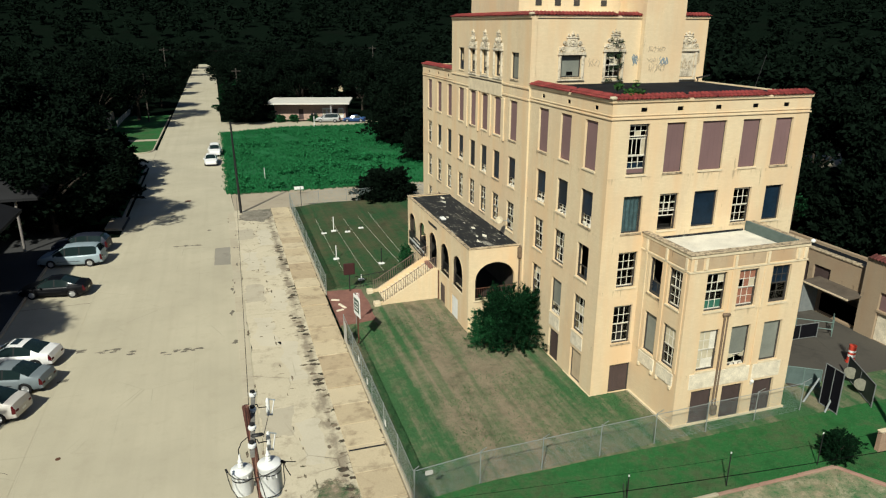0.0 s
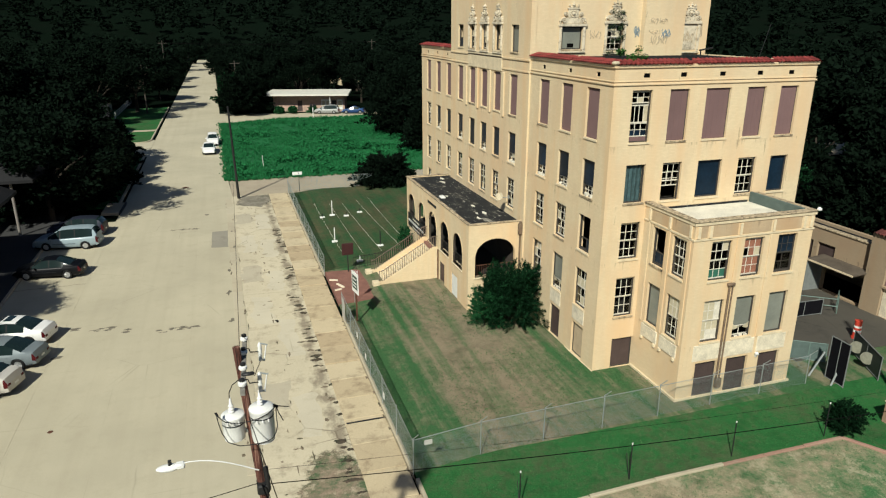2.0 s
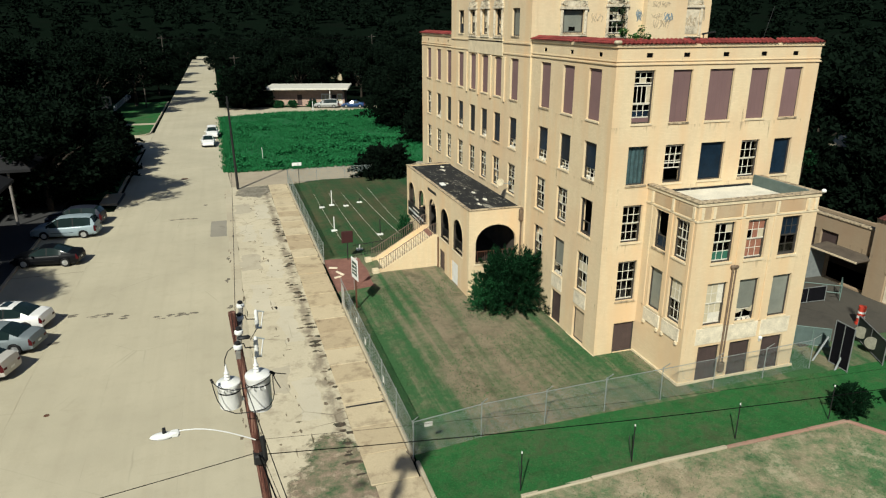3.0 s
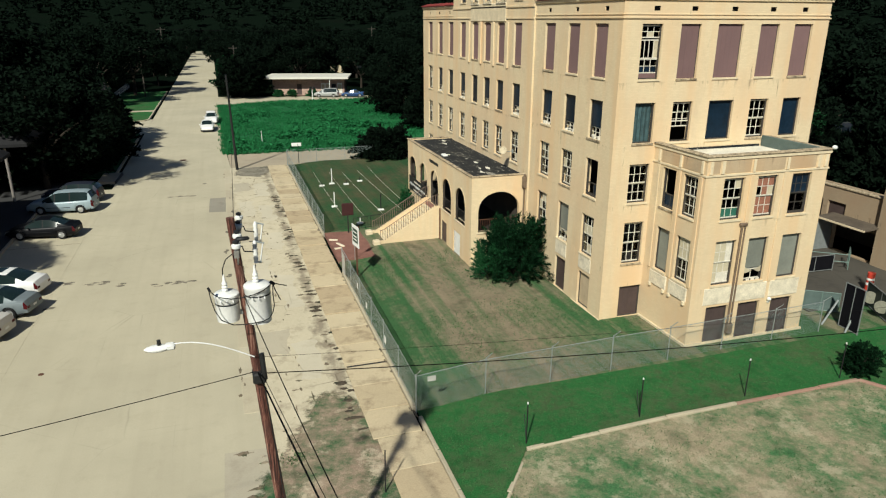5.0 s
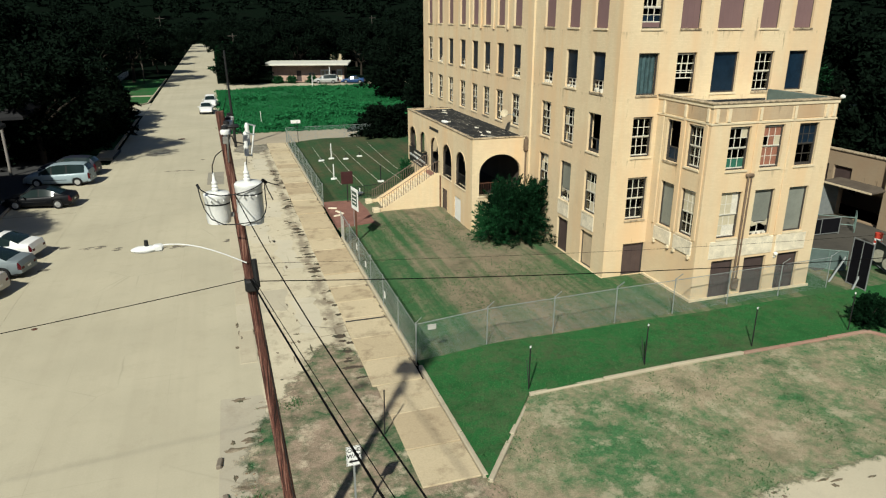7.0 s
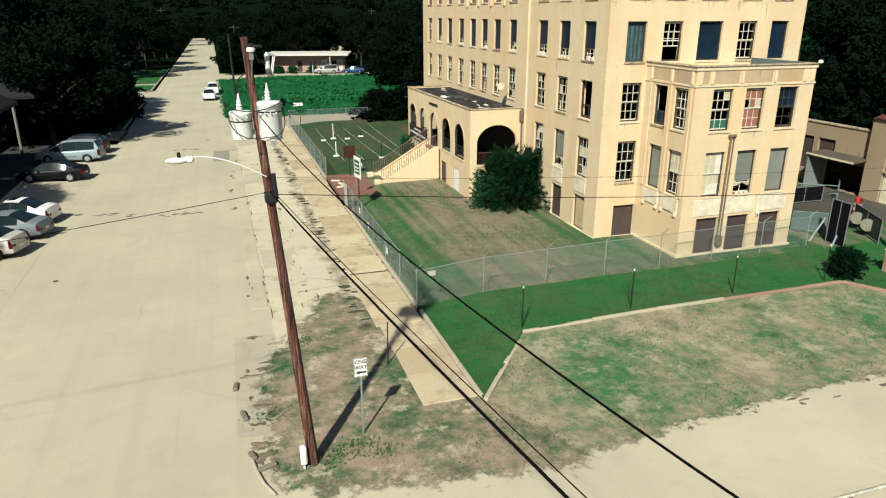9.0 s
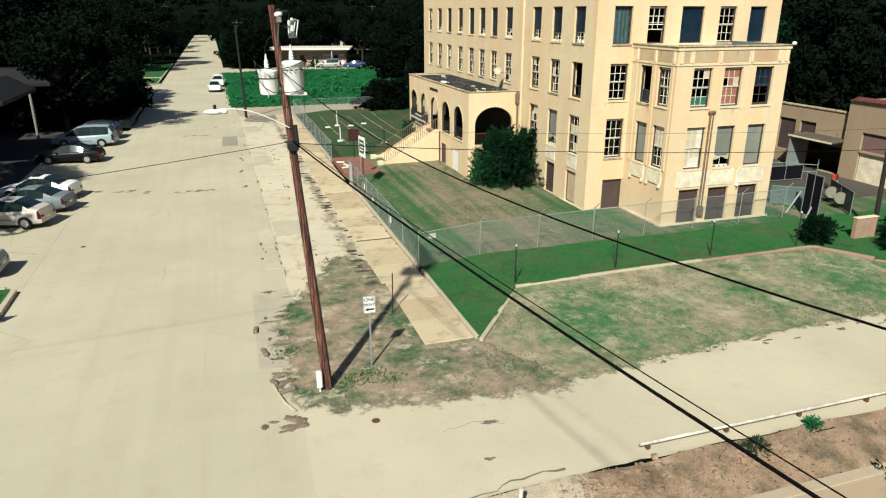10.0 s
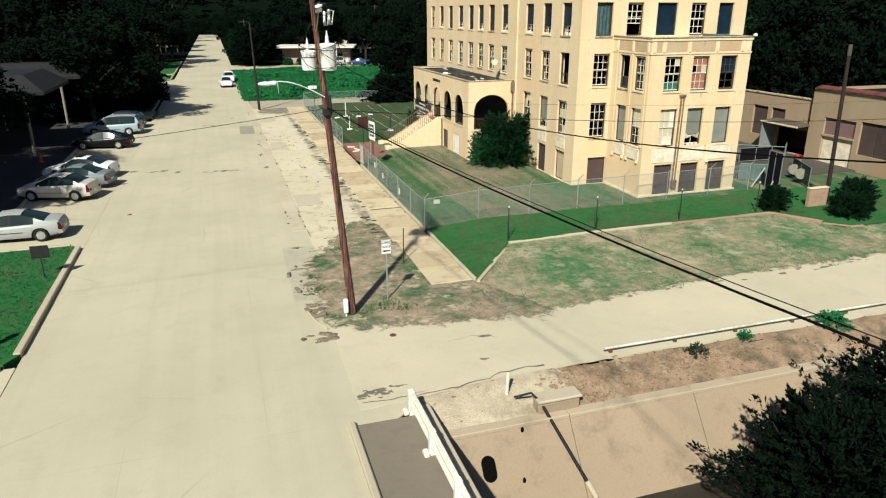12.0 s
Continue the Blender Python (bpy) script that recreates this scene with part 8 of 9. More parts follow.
# ---- building with canopies west of the parking ----
church = thing("canopy_building", (-17.5, 48, 0), "dark low building with flat roofed canopies on white posts", "building")
M["dim_roof"] = plain("grey_shingle_roof", (0.011, 0.011, 0.012), 0.8, 0.4, 0.7, 12)
M["dull_post"] = plain("dull_post_paint", (0.22, 0.20, 0.18), 0.6, 0.3)
M["dark_wall"] = plain("dark_brick", (0.035, 0.03, 0.026), 0.85, 0.35, 2, 20)
part("wall", Geo().box((-18, -8, 0), (-6, 26, 4.6)), M["dark_wall"], church)
part("roof", Geo().box((-18.4, -8.4, 4.6), (-5.6, 26.4, 5.0)), M["dim_roof"], church)
for x1, y0, y1, z in ((0.8, 1.5, 11.5, 5.0), (1.1, 15.5, 27.0, 5.0)):
    skirt = Geo().add([(-9.0, y0, z), (x1, y0, z), (x1, y1, z), (-9.0, y1, z), (-7.4, y0 + 1.5, z + 1.15), (x1 - 1.5, y0 + 1.5, z + 1.15), (x1 - 1.5, y1 - 1.5, z + 1.15), (-7.4, y1 - 1.5, z + 1.15)],
                      [(0, 1, 5, 4), (1, 2, 6, 5), (2, 3, 7, 6), (3, 0, 4, 7), (0, 1, 2, 3), (4, 5, 6, 7)])
    part("canopy", skirt, M["dim_roof"], church, "grey canopy roof with sloping shingled skirts")
    part("fascia", Geo().soft_box((-9.05, y0 - 0.05, z - 0.28), (x1 + 0.05, y1 + 0.05, z - 0.003), 0.02), M["dim_roof"], church)
    part("post", Geo().tube((-0.7, y0 + 0.5, 0), (-0.7, y0 + 0.5, z - 0.28), 0.12, n=10), M["dull_post"], church, "dull grey canopy post", True)
for y0, w, z0, z1 in ((6, 1.4, 1.0, 2.2), (9, 1.4, 1.0, 2.2), (16, 1.0, 0.1, 2.1), (20, 1.4, 1.0, 2.2)):
    wd = part("window", Geo().soft_box((-6.0, y0, z0), (-5.95, y0 + w, z1), 0.01), M["white_paint"], church, "pale framed window")
    part("pane", Geo().box((-5.95, y0 + 0.1, z0 + 0.1), (-5.93, y0 + w - 0.1, z1 - 0.1)), M["car_glass"], wd)
cone = thing("traffic_cone", (-17.2, 47.1, 0.05), "small orange traffic cone by the canopy", "traffic cone")
part("base", Geo().soft_box((-0.2, -0.2, 0), (0.2, 0.2, 0.04), 0.01), M["orange"], cone)
part("cone", Geo().lathe([(0.15, 0.04), (0.03, 0.75)], n=14), M["orange"], cone, smooth=True)

# ---- far house and sheds ----
house = thing("far_house", (9.9, 146.0, 0), "long low brick house with a white flat roof", "house")
M["far_roof"] = plain("white_far_roof", (0.60, 0.58, 0.50), 0.7, 0.15)
M["far_brick"] = plain("far_house_brick", (0.44, 0.30, 0.235), 0.85, 0.35, 1.5, 8)
house.rotation_euler = (0, 0, math.radians(-14))
part("wall", wall_panel(Geo(), south(0.0), 0, 14.6, 0, 3.5, 0.25, [(4.9, 5.9, 0.1, 2.3, 0), (9.8, 11.6, 0.4, 2.5, 0), (12.0, 12.9, 0.1, 2.3, 0), (13.1, 14.2, 0.4, 2.5, 0)]), M["far_brick"], house)
part("wall", Geo().box((0, 0.25, 0), (0.25, 7.5, 3.5)).box((14.35, 0.25, 0), (14.6, 7.5, 3.5)).box((0.25, 7.25, 0), (14.35, 7.5, 3.5)), M["far_brick"], house)
part("roof", Geo().soft_box((-1.6, -2.3, 3.42), (15.6, 9.0, 3.78), 0.03), M["far_roof"], house, "white flat roof with an overhang")
part("door", Geo().soft_box((4.92, 0.1, 0.1), (5.88, 0.16, 2.28), 0.01), M["dark_board"], house)
part("door", Geo().soft_box((12.02, 0.1, 0.1), (12.88, 0.16, 2.28), 0.01), M["black"], house)
for a, b in ((9.82, 10.68), (10.72, 11.58), (13.12, 14.18)):
    wd = part("window", Geo().soft_box((a, 0.02, 0.42), (b, 0.12, 2.48), 0.01), M["white"], house, "white framed window")
    part("pane", Geo().box((a + 0.14, 0.0, 1.0), (b - 0.14, 0.016, 2.2)), M["paper"], wd)
for x in (11.8,):
    part("post", Geo().box((x - 0.05, -2.0, 0), (x + 0.05, -1.9, 3.42)), M["white"], house)
for (x, y, w, d, h, rot), lab in (((-30, 118, 12, 8, 3.2, 6), "grey gabled house behind the street trees"), ((-34, 150, 11, 8, 3.2, -8), "white gabled house half hidden by trees"), ((34, 205, 13, 9, 3.4, 10), "pale gabled house among dark trees"), ((-26, 235, 11, 8, 3.2, 4), "pale house beyond the street trees"),
                                   ((12, 262, 12, 8, 3.2, -5), "blue-grey house among trees")):
    hs = thing("house", (x, y, 0), lab, "house", "distant houses")
    hs.rotation_euler = (0, 0, math.radians(rot))
    part("wall", Geo().box((0, 0, 0), (w, d, h)), M["stone"], hs)
    part("roof", Geo().add([(-0.5, -0.5, h), (w + 0.5, -0.5, h), (w + 0.5, d + 0.5, h), (-0.5, d + 0.5, h), (-0.5, d / 2, h + 1.9), (w + 0.5, d / 2, h + 1.9)], [(0, 1, 2, 3), (0, 1, 5, 4), (2, 3, 4, 5), (0, 4, 3), (1, 2, 5)]), M["dim_roof"], hs, "grey gabled roof")
    for a in (1.5, w - 3.0):
        wd = part("window", Geo().box((a, -0.04, 1.0), (a + 1.4, 0.0, 2.2)), M["white"], hs)
        part("pane", Geo().box((a + 0.1, -0.06, 1.1), (a + 1.3, -0.045, 2.1)), M["car_glass"], wd)

wf = thing("board_fence", (-20.0, 144.0, 0), "white rail fence in front of a house among trees", "fence")
for i in range(9):
    part("post", Geo().box((-0.08, i * 3.4 - 0.08, -0.1), (0.08, i * 3.4 + 0.08, 1.35)), M["white"], wf)
for z in (0.35, 0.75, 1.15):
    part("rail", Geo().box((0.085, -0.1, z), (0.13, 27.4, z + 0.2)), M["white"], wf)
solid("pavement", Geo().slab([(-22.0, 124.4), (-11.5, 124.4), (-11.5, 126.2), (-22.0, 126.2)], 0.0, 0.125), M["kerb"], "pale path across the shaded lawn", "pavement", kind="structure")
mb = thing("mailbox", (16.4, 134.3, 0), "pair of dark mailboxes on a white post", "mailbox")
part("post", Geo().soft_box((-0.07, -0.07, 0), (0.07, 0.07, 2.1), 0.01), M["white"], mb, "white post")
for dx in (-0.3, 0.3):
    part("box", Geo().soft_box((dx - 0.24, -0.3, 2.102), (dx + 0.24, 0.3, 2.6), 0.12), M["black"], mb)
solid("stake", Geo().tube((0, 0, -0.1), (-0.05, 0, 1.5), 0.035), M["white"], "thin pale stake standing in the weeds", "stake", loc=(3.9, 88.1, 0.05))

# ---- bridge walk, rail, pipes at the channel ----
bw = thing("bridge_walk", (-1.3, 5.72, 0), "dark stained concrete walkway over the channel with a pale kerb", "bridge", kind="structure")
part("deck", Geo().box((0.0, -30, -0.4), (1.95, 0.0, 0.03)), M["deck"], bw)
part("kerb", Geo().soft_box((-0.2, -30, -0.4), (0.0, 0.1, 0.14), 0.04), M["kerb"], bw)
part("edge", Geo().soft_box((1.95, -30, -0.5), (2.2, 0.35, 0.12), 0.03), M["kerb"], bw)
rail = thing("bridge_railing", (0.33, 5.9, 0), "white painted concrete railing along the bridge walk", "railing")
for i in range(9):
    part("post", Geo().soft_box((-0.09, -i * 2.0 - 0.09, -0.1), (0.09, -i * 2.0 + 0.09, 0.74), 0.025), M["white_roof"], rail)
    part("footing", Geo().soft_box((-0.24, -i * 2.0 - 0.13, 0.0), (-0.092, -i * 2.0 + 0.13, 0.14), 0.03), M["white_roof"], rail, "chipped white footing")
part("rail", Geo().soft_box((-0.075, -17.0, 0.63), (0.075, -0.093, 0.72), 0.02), M["white_roof"], rail)
part("rail", Geo().soft_box((-0.06, -17.0, 0.27), (0.06, -0.093, 0.36), 0.02), M["white_roof"], rail)
M["worn_rail"] = plain("worn_rail_paint", (0.56, 0.52, 0.42), 0.6, 0.55, 1.2, 14)
gr = thing("pipe_rail", (7.3, 7.32, 0), "long white pipe guard rail beside the alley", "guard rail")
part("rail", Geo().tube((0, 0, 0.19), (36, 0.0, 0.19), 0.045, n=12), M["worn_rail"], gr, smooth=True)
for i in range(15):
    part("post", Geo().box((0.25 + i * 2.5 - 0.05, -0.05, -0.2), (0.25 + i * 2.5 + 0.05, 0.05, 0.135)), M["rust"], gr)
solid("marker_post", Geo().tube((0, 0, -0.1), (0.03, 0, 0.72), 0.05, n=8), M["white_paint"], "short white post on the bank", "post", loc=(3.36, 6.2, -0.14))
hw = thing("headwall", (4.0, 5.5, -0.5), "broken concrete headwall on the bank", "headwall")
part("block", Geo().soft_box((0.0, -0.2, -0.2), (1.35, 0.25, 0.42), 0.05), M["lining"], hw)
part("lip", Geo().soft_box((-0.03, -0.25, 0.42), (1.4, 0.3, 0.52), 0.03), M["kerb"], hw)
pp = thing("drain_pipe", (3.9, 5.55, -0.3), "black pipe running down the channel lining", "pipe")
part("pipe", Geo().line([(-0.45, 0.3, 0.25), (0.0, 0.1, 0.42), (0.2, -0.15, 0.2), (1.15, -1.95, -1.95)], [0.03, 0.035, 0.05, 0.055], 10), M["rubber"], pp, smooth=True)
part("sleeve", Geo().tube((1.0, -1.68, -1.6), (1.16, -1.98, -1.98), 0.085, n=10), M["kerb"], pp)
outline = [(0.2 * math.cos(a), 0.16 + 0.2 * math.sin(a)) for a in [math.pi * k / 10 for k in range(11)]] + [(-0.2 * math.cos(a), -0.16 - 0.2 * math.sin(a)) for a in [math.pi * k / 10 for k in range(11)]]
ov = Geo().slab(outline, -0.02, 0.03)
ov.moved(Matrix.Rotation(math.atan2(2.1, 1.55), 4, "X"))
solid("drain_outlet", ov, M["hole"], "near-black plate for the shaded oval drain outlet in the channel lining", "drain", loc=(2.15, 4.50, -1.315))
for x, y in ((3.35, 5.0), (3.1, 4.2)):
    z = -0.5 - (5.1 - y) * 2.1 / 1.55
    solid("weep_hole", Geo().ball((0, 0, 0), (0.05, 0.05, 0.1)), M["hole"], "small near-black lump for a shaded weep hole in the lining", "drain", "weep holes", loc=(x, y, z + 0.02))
br = random.Random(12)
g = Geo()
for i in range(420):
    x = br.uniform(1.0, 26) if i % 3 == 0 else br.gauss(7.0, 1.3)
    y = br.uniform(5.2, 6.9)
    if x < 0.9:
        continue
    zz = np.interp(y, [5.15, 5.5, 6.0, 6.5, 6.9], [-0.55, -0.42, -0.2, -0.05, 0.0])
    s = br.uniform(0.012, 0.055)
    g.ball((x, y, zz + s * 0.1), (s * br.uniform(0.7, 1.8), s * br.uniform(0.7, 1.4), s * 0.6), 5)
for i in range(260):
    x, y = (br.gauss(6.2, 0.6), br.gauss(6.15, 0.3)) if i % 3 else (br.gauss(10.2, 0.7), br.gauss(6.3, 0.22))
    zz = np.interp(y, [5.15, 5.5, 6.0, 6.5, 6.9], [-0.55, -0.42, -0.2, -0.05, 0.0])
    s = br.uniform(0.03, 0.11)
    q = Geo().soft_box((-s, -s * br.uniform(0.5, 0.9), -s * 0.5), (s, s * br.uniform(0.5, 0.9), s * br.uniform(0.3, 0.7)), s * 0.15)
    q.moved(Matrix.Translation((x, y, zz)) @ Euler((br.uniform(-0.5, 0.5), br.uniform(-0.5, 0.5), br.uniform(0, 6))).to_matrix().to_4x4())
    g.add(q.v, q.f)
solid("gravel", g, M["bank"], "pale stones and broken concrete on the bank", "stones", kind="stuff")
g = Geo()
for i in range(900):
    x = br.gauss(9.5, 2.6) if i % 2 else br.uniform(5.5, 30)
    y = br.uniform(5.3, 6.95)
    if x < 4.5:
        continue
    zz = np.interp(y, [5.15, 5.5, 6.0, 6.5, 6.9], [-0.55, -0.42, -0.2, -0.05, 0.0])
    s, a = br.uniform(0.012, 0.055), br.uniform(0, 3.14)
    c, d = math.cos(a), math.sin(a)
    g.add([(x + px * s * c - py * s * 0.45 * d, y + px * s * d + py * s * 0.45 * c, zz + pz * s) for px, py, pz in ((-1, -1, 0), (1, -0.6, 0.1), (0.8, 1, 0.0), (-0.7, 0.8, 0.15), (0, 0, br.uniform(0.5, 1.1)))],
          [(0, 1, 4), (1, 2, 4), (2, 3, 4), (3, 0, 4)])
M["litter"] = plain("dead_leaves_and_rubble", (0.13, 0.095, 0.065), 0.9, 0.5, 3, 30)
solid("litter", g, M["litter"], "brown dead leaves and broken bits on the bank", "litter", kind="stuff", mend=False)
for x, y, r in ((-5.22, 79.2, 0.36), (1.0, 10.8, 0.12), (-9.4, 30.0, 0.12)):
    top = thing("manhole_cover", (x, y, 0.012 if y < 20 and x > 0 else 0.002), "round dark iron cover in the concrete", "manhole cover", "covers")
    part("rim", Geo().lathe([(r, -0.05), (r, 0.008), (r * 0.9, 0.010)], n=20), M["rust"], top)
    part("lid", Geo().lathe([(r * 0.87, -0.05), (r * 0.87, 0.006), (r * 0.1, 0.009)], n=20), M["rust"], top)
pad = thing("concrete_pad", (-12.55, 68.9, 0), "low concrete pad with a dark end beside the street", "concrete pad")
part("slab", Geo().slab([(0, 0.4), (1.6, 0), (1.75, 4.3), (0.1, 4.4)], -0.05, 0.2), M["kerb"], pad)
# Black strip along the pad's east edge.
part("end_board", Geo().slab([(1.62, -0.02), (1.72, -0.02), (1.87, 4.3), (1.77, 4.3)], -0.05, 0.24), M["black"], pad, "dark end edge")


# ---- trees and plants ----
def cloud_mesh(name, centres, radii, leaves, size, material, seed, trunk=None):
    """Many small leaf blades in clumps; an uneven outline with gaps."""
    q = np.random.default_rng(seed)
    c = np.repeat(np.asarray(centres, float), leaves, axis=0)
    r = np.repeat(np.asarray(radii, float), leaves)[:, None]
    n = len(c)
    d = q.normal(size=(n, 3))
    d /= np.linalg.norm(d, axis=1)[:, None]
    p = c + d * r * (q.random((n, 1)) ** 0.45) * np.array([1, 1, 0.8])
    a = q.normal(size=(n, 3))
    a[:, 2] *= 0.6
    a /= np.linalg.norm(a, axis=1)[:, None]
    b = np.cross(a, q.normal(size=(n, 3)))
    b /= np.linalg.norm(b, axis=1)[:, None] + 1e-9
    s = size * (0.5 + q.random((n, 1)))
    v = np.stack([p - a * s, p + b * s * 0.5, p + a * s, p - b * s * 0.5], axis=1).reshape(-1, 3)
    me = bpy.data.meshes.new(name)
    me.vertices.add(4 * n)
    me.vertices.foreach_set("co", v.ravel())
    me.loops.add(4 * n)
    me.loops.foreach_set("vertex_index", np.arange(4 * n, dtype=np.int32))
    me.polygons.add(n)
    me.polygons.foreach_set("loop_start", np.arange(0, 4 * n, 4, dtype=np.int32))
    me.update(calc_edges=True)
    me.materials.append(material)
    return me


def crown_centres(rx, ry, rz, z, n, seed):
    q = random.Random(seed)
    out, rad = [], []
    for i in range(n):
        a, u = q.uniform(0, 2 * math.pi), q.uniform(-0.65, 1)
        k = (1 - u * u) ** 0.5 * q.uniform(0.55, 1.0)
        w = 1 + 0.28 * noise.noise((math.cos(a) * 1.5 + seed, math.sin(a) * 1.5, u * 1.5))
        out.append((rx * k * w * math.cos(a), ry * k * w * math.sin(a), z + rz * u * w))
        rad.append(q.uniform(0.16, 0.30) * (rx + ry) / 2)
    return out, rad


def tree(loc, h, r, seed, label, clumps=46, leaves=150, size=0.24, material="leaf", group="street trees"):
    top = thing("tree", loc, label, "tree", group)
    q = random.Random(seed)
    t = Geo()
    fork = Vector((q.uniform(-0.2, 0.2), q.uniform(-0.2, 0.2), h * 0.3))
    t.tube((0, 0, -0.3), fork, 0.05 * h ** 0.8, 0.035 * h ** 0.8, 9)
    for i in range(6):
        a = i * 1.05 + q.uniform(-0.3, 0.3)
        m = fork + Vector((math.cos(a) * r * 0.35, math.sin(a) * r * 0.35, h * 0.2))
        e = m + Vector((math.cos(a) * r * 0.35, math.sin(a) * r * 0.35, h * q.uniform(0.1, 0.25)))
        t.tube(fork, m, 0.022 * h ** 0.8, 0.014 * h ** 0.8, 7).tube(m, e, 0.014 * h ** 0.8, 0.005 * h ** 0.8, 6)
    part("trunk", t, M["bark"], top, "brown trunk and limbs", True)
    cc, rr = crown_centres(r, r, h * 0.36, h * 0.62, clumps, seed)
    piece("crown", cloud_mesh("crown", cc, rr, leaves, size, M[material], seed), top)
    return top


protos = [tree((-16.5, 68.5, 0.0), 10.0, 6.2, 1, "large dark shade tree beside the street", 60, 260, 0.20), tree((6.5, 158.0, 0.0), 9.0, 5.2, 2, "dark broad tree beside the far house", 50, 160),
          tree((-17.5, 92.0, 0.0), 8.0, 4.6, 3, "dark street tree casting shade on the lawn", 50, 160), tree((31.0, 100.0, 0.0), 10.5, 5.8, 4, "tall dark tree at the edge of the field", 55, 160)]
names = ["dark shade tree behind the houses", "tall dark tree in the distance", "dense dark tree along the street", "broad dark tree among others"]
tq = random.Random(21)
spots = []
# (west, east, south, north, number) of each stand of trees
stands_of_trees = ((-44, -37, 42, 84, 9), (-36, -17, 76, 98, 10), (-36, -16, 108, 250, 24), (-72, -44, 38, 215, 24), (3.5, 37, 158, 255, 26), (30, 72, 84, 200, 34), (44, 104, 46, 82, 14), (53, 104, 6, 46, 14))
for x0, x1, y0, y1, count in stands_of_trees:
    tries = 0
    while count and tries < 400:
        tries += 1
        x, y = tq.uniform(x0, x1), tq.uniform(y0, y1)
        if all((x - a) ** 2 + (y - b) ** 2 > 30 for a, b in spots):
            spots.append((x, y))
            count -= 1
for i, (x, y) in enumerate(spots):
    src = protos[i % 4]
    s = tq.uniform(0.8, 1.25)
    ob = copy_thing(src, Matrix.LocRotScale((x, y, hill(x, y)), Euler((0, 0, tq.uniform(0, 6.28))), (s, s, s * tq.uniform(0.9, 1.15))))
    tagged(ob, names[i % 4], "tree", "background trees")

# Out-of-view trees added only to cast shade over the parking bays.
for x, y, s, turn in ((-23.6, 29.5, 1.0, 0.4), (-23.4, 36.0, 1.05, 2.1), (-22.8, 42.5, 0.95, 3.9)):
    ob = copy_thing(protos[0], Matrix.LocRotScale((x, y, 0.0), Euler((0, 0, turn)), (s, s, s)))
    tagged(ob, "large unseen tree added to shade the parking bays", "tree", "parking trees")

for i, (x, y, s) in enumerate(((-14.0, 176, 0.75), (-12.6, 208, 0.7), (-12.4, 243, 0.8), (-11.4, 285, 0.75), (-10.8, 330, 0.8), (-10.4, 378, 0.75), (2.0, 196, 0.7), (0.9, 226, 0.75), (1.3, 262, 0.7), (-0.2, 302, 0.75), (-0.3, 348, 0.75), (-1.2, 396, 0.8))):
    ob = copy_thing(protos[i % 4], Matrix.LocRotScale((x, y, hill(x, y)), Euler((0, 0, 1.7 * i)), (s, s, s)))
    tagged(ob, "dark tree leaning over the edge of the far street", "tree", "far street trees")

# far woods
wq = random.Random(33)
cc, rr = [], []
while len(cc) < 9000:
    a = wq.uniform(-1.0, 1.25)
    d = 225 + 560 * wq.random() ** 1.4
    x, y = d * math.sin(a), d * math.cos(a)
    if -15.5 < x < 4 and y < 372:
        continue
    z = hill(x, y)
    h = wq.uniform(5, 10)
    for k in range(3):
        cc.append((x + wq.uniform(-2.5, 2.5), y + wq.uniform(-2.5, 2.5), z + h * wq.uniform(0.35, 0.85)))
        rr.append(wq.uniform(2.2, 3.8))
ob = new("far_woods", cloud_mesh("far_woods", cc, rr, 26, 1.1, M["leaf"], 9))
tagged(ob, "dark woods on the distant hills", "woods", "", "stuff")


def shoot_leaves(name, shoots, leaves, size, slim, material, seed):
    """Leaf blades along curved shoots, pointing outward; shoots: (base, tip, bow)."""
    q = np.random.default_rng(seed)
    sh = np.asarray(shoots, float)
    base, tip = np.repeat(sh[:, 0:3], leaves, axis=0), np.repeat(sh[:, 3:6], leaves, axis=0)
    n = len(base)
    t = (1 - q.random((n, 1)) ** 1.6 * 0.85)
    d = tip - base
    length = np.linalg.norm(d, axis=1)[:, None]
    d /= length + 1e-9
    bow = np.repeat(sh[:, 6:7], leaves, axis=0)
    p = base + d * length * t + np.array([0, 0, 1]) * bow * np.sin(t * math.pi) + q.normal(size=(n, 3)) * (0.035 + 0.09 * (1 - t)) * length * 0.5
    a = d * 0.9 + q.normal(size=(n, 3)) * 0.6
    a /= np.linalg.norm(a, axis=1)[:, None]
    b = np.cross(a, q.normal(size=(n, 3)))
    b /= np.linalg.norm(b, axis=1)[:, None] + 1e-9
    s = size * (0.5 + q.random((n, 1)))
    v = np.stack([p - a * s * 0.3, p + b * s * slim + a * s * 0.3, p + a * s, p - b * s * slim + a * s * 0.3], axis=1).reshape(-1, 3)
    me = bpy.data.meshes.new(name)
    me.vertices.add(4 * n)
    me.vertices.foreach_set("co", v.ravel())
    me.loops.add(4 * n)
    me.loops.foreach_set("vertex_index", np.arange(4 * n, dtype=np.int32))
    me.polygons.add(n)
    me.polygons.foreach_set("loop_start", np.arange(0, 4 * n, 4, dtype=np.int32))
    me.update(calc_edges=True)
    me.materials.append(material)
    return me


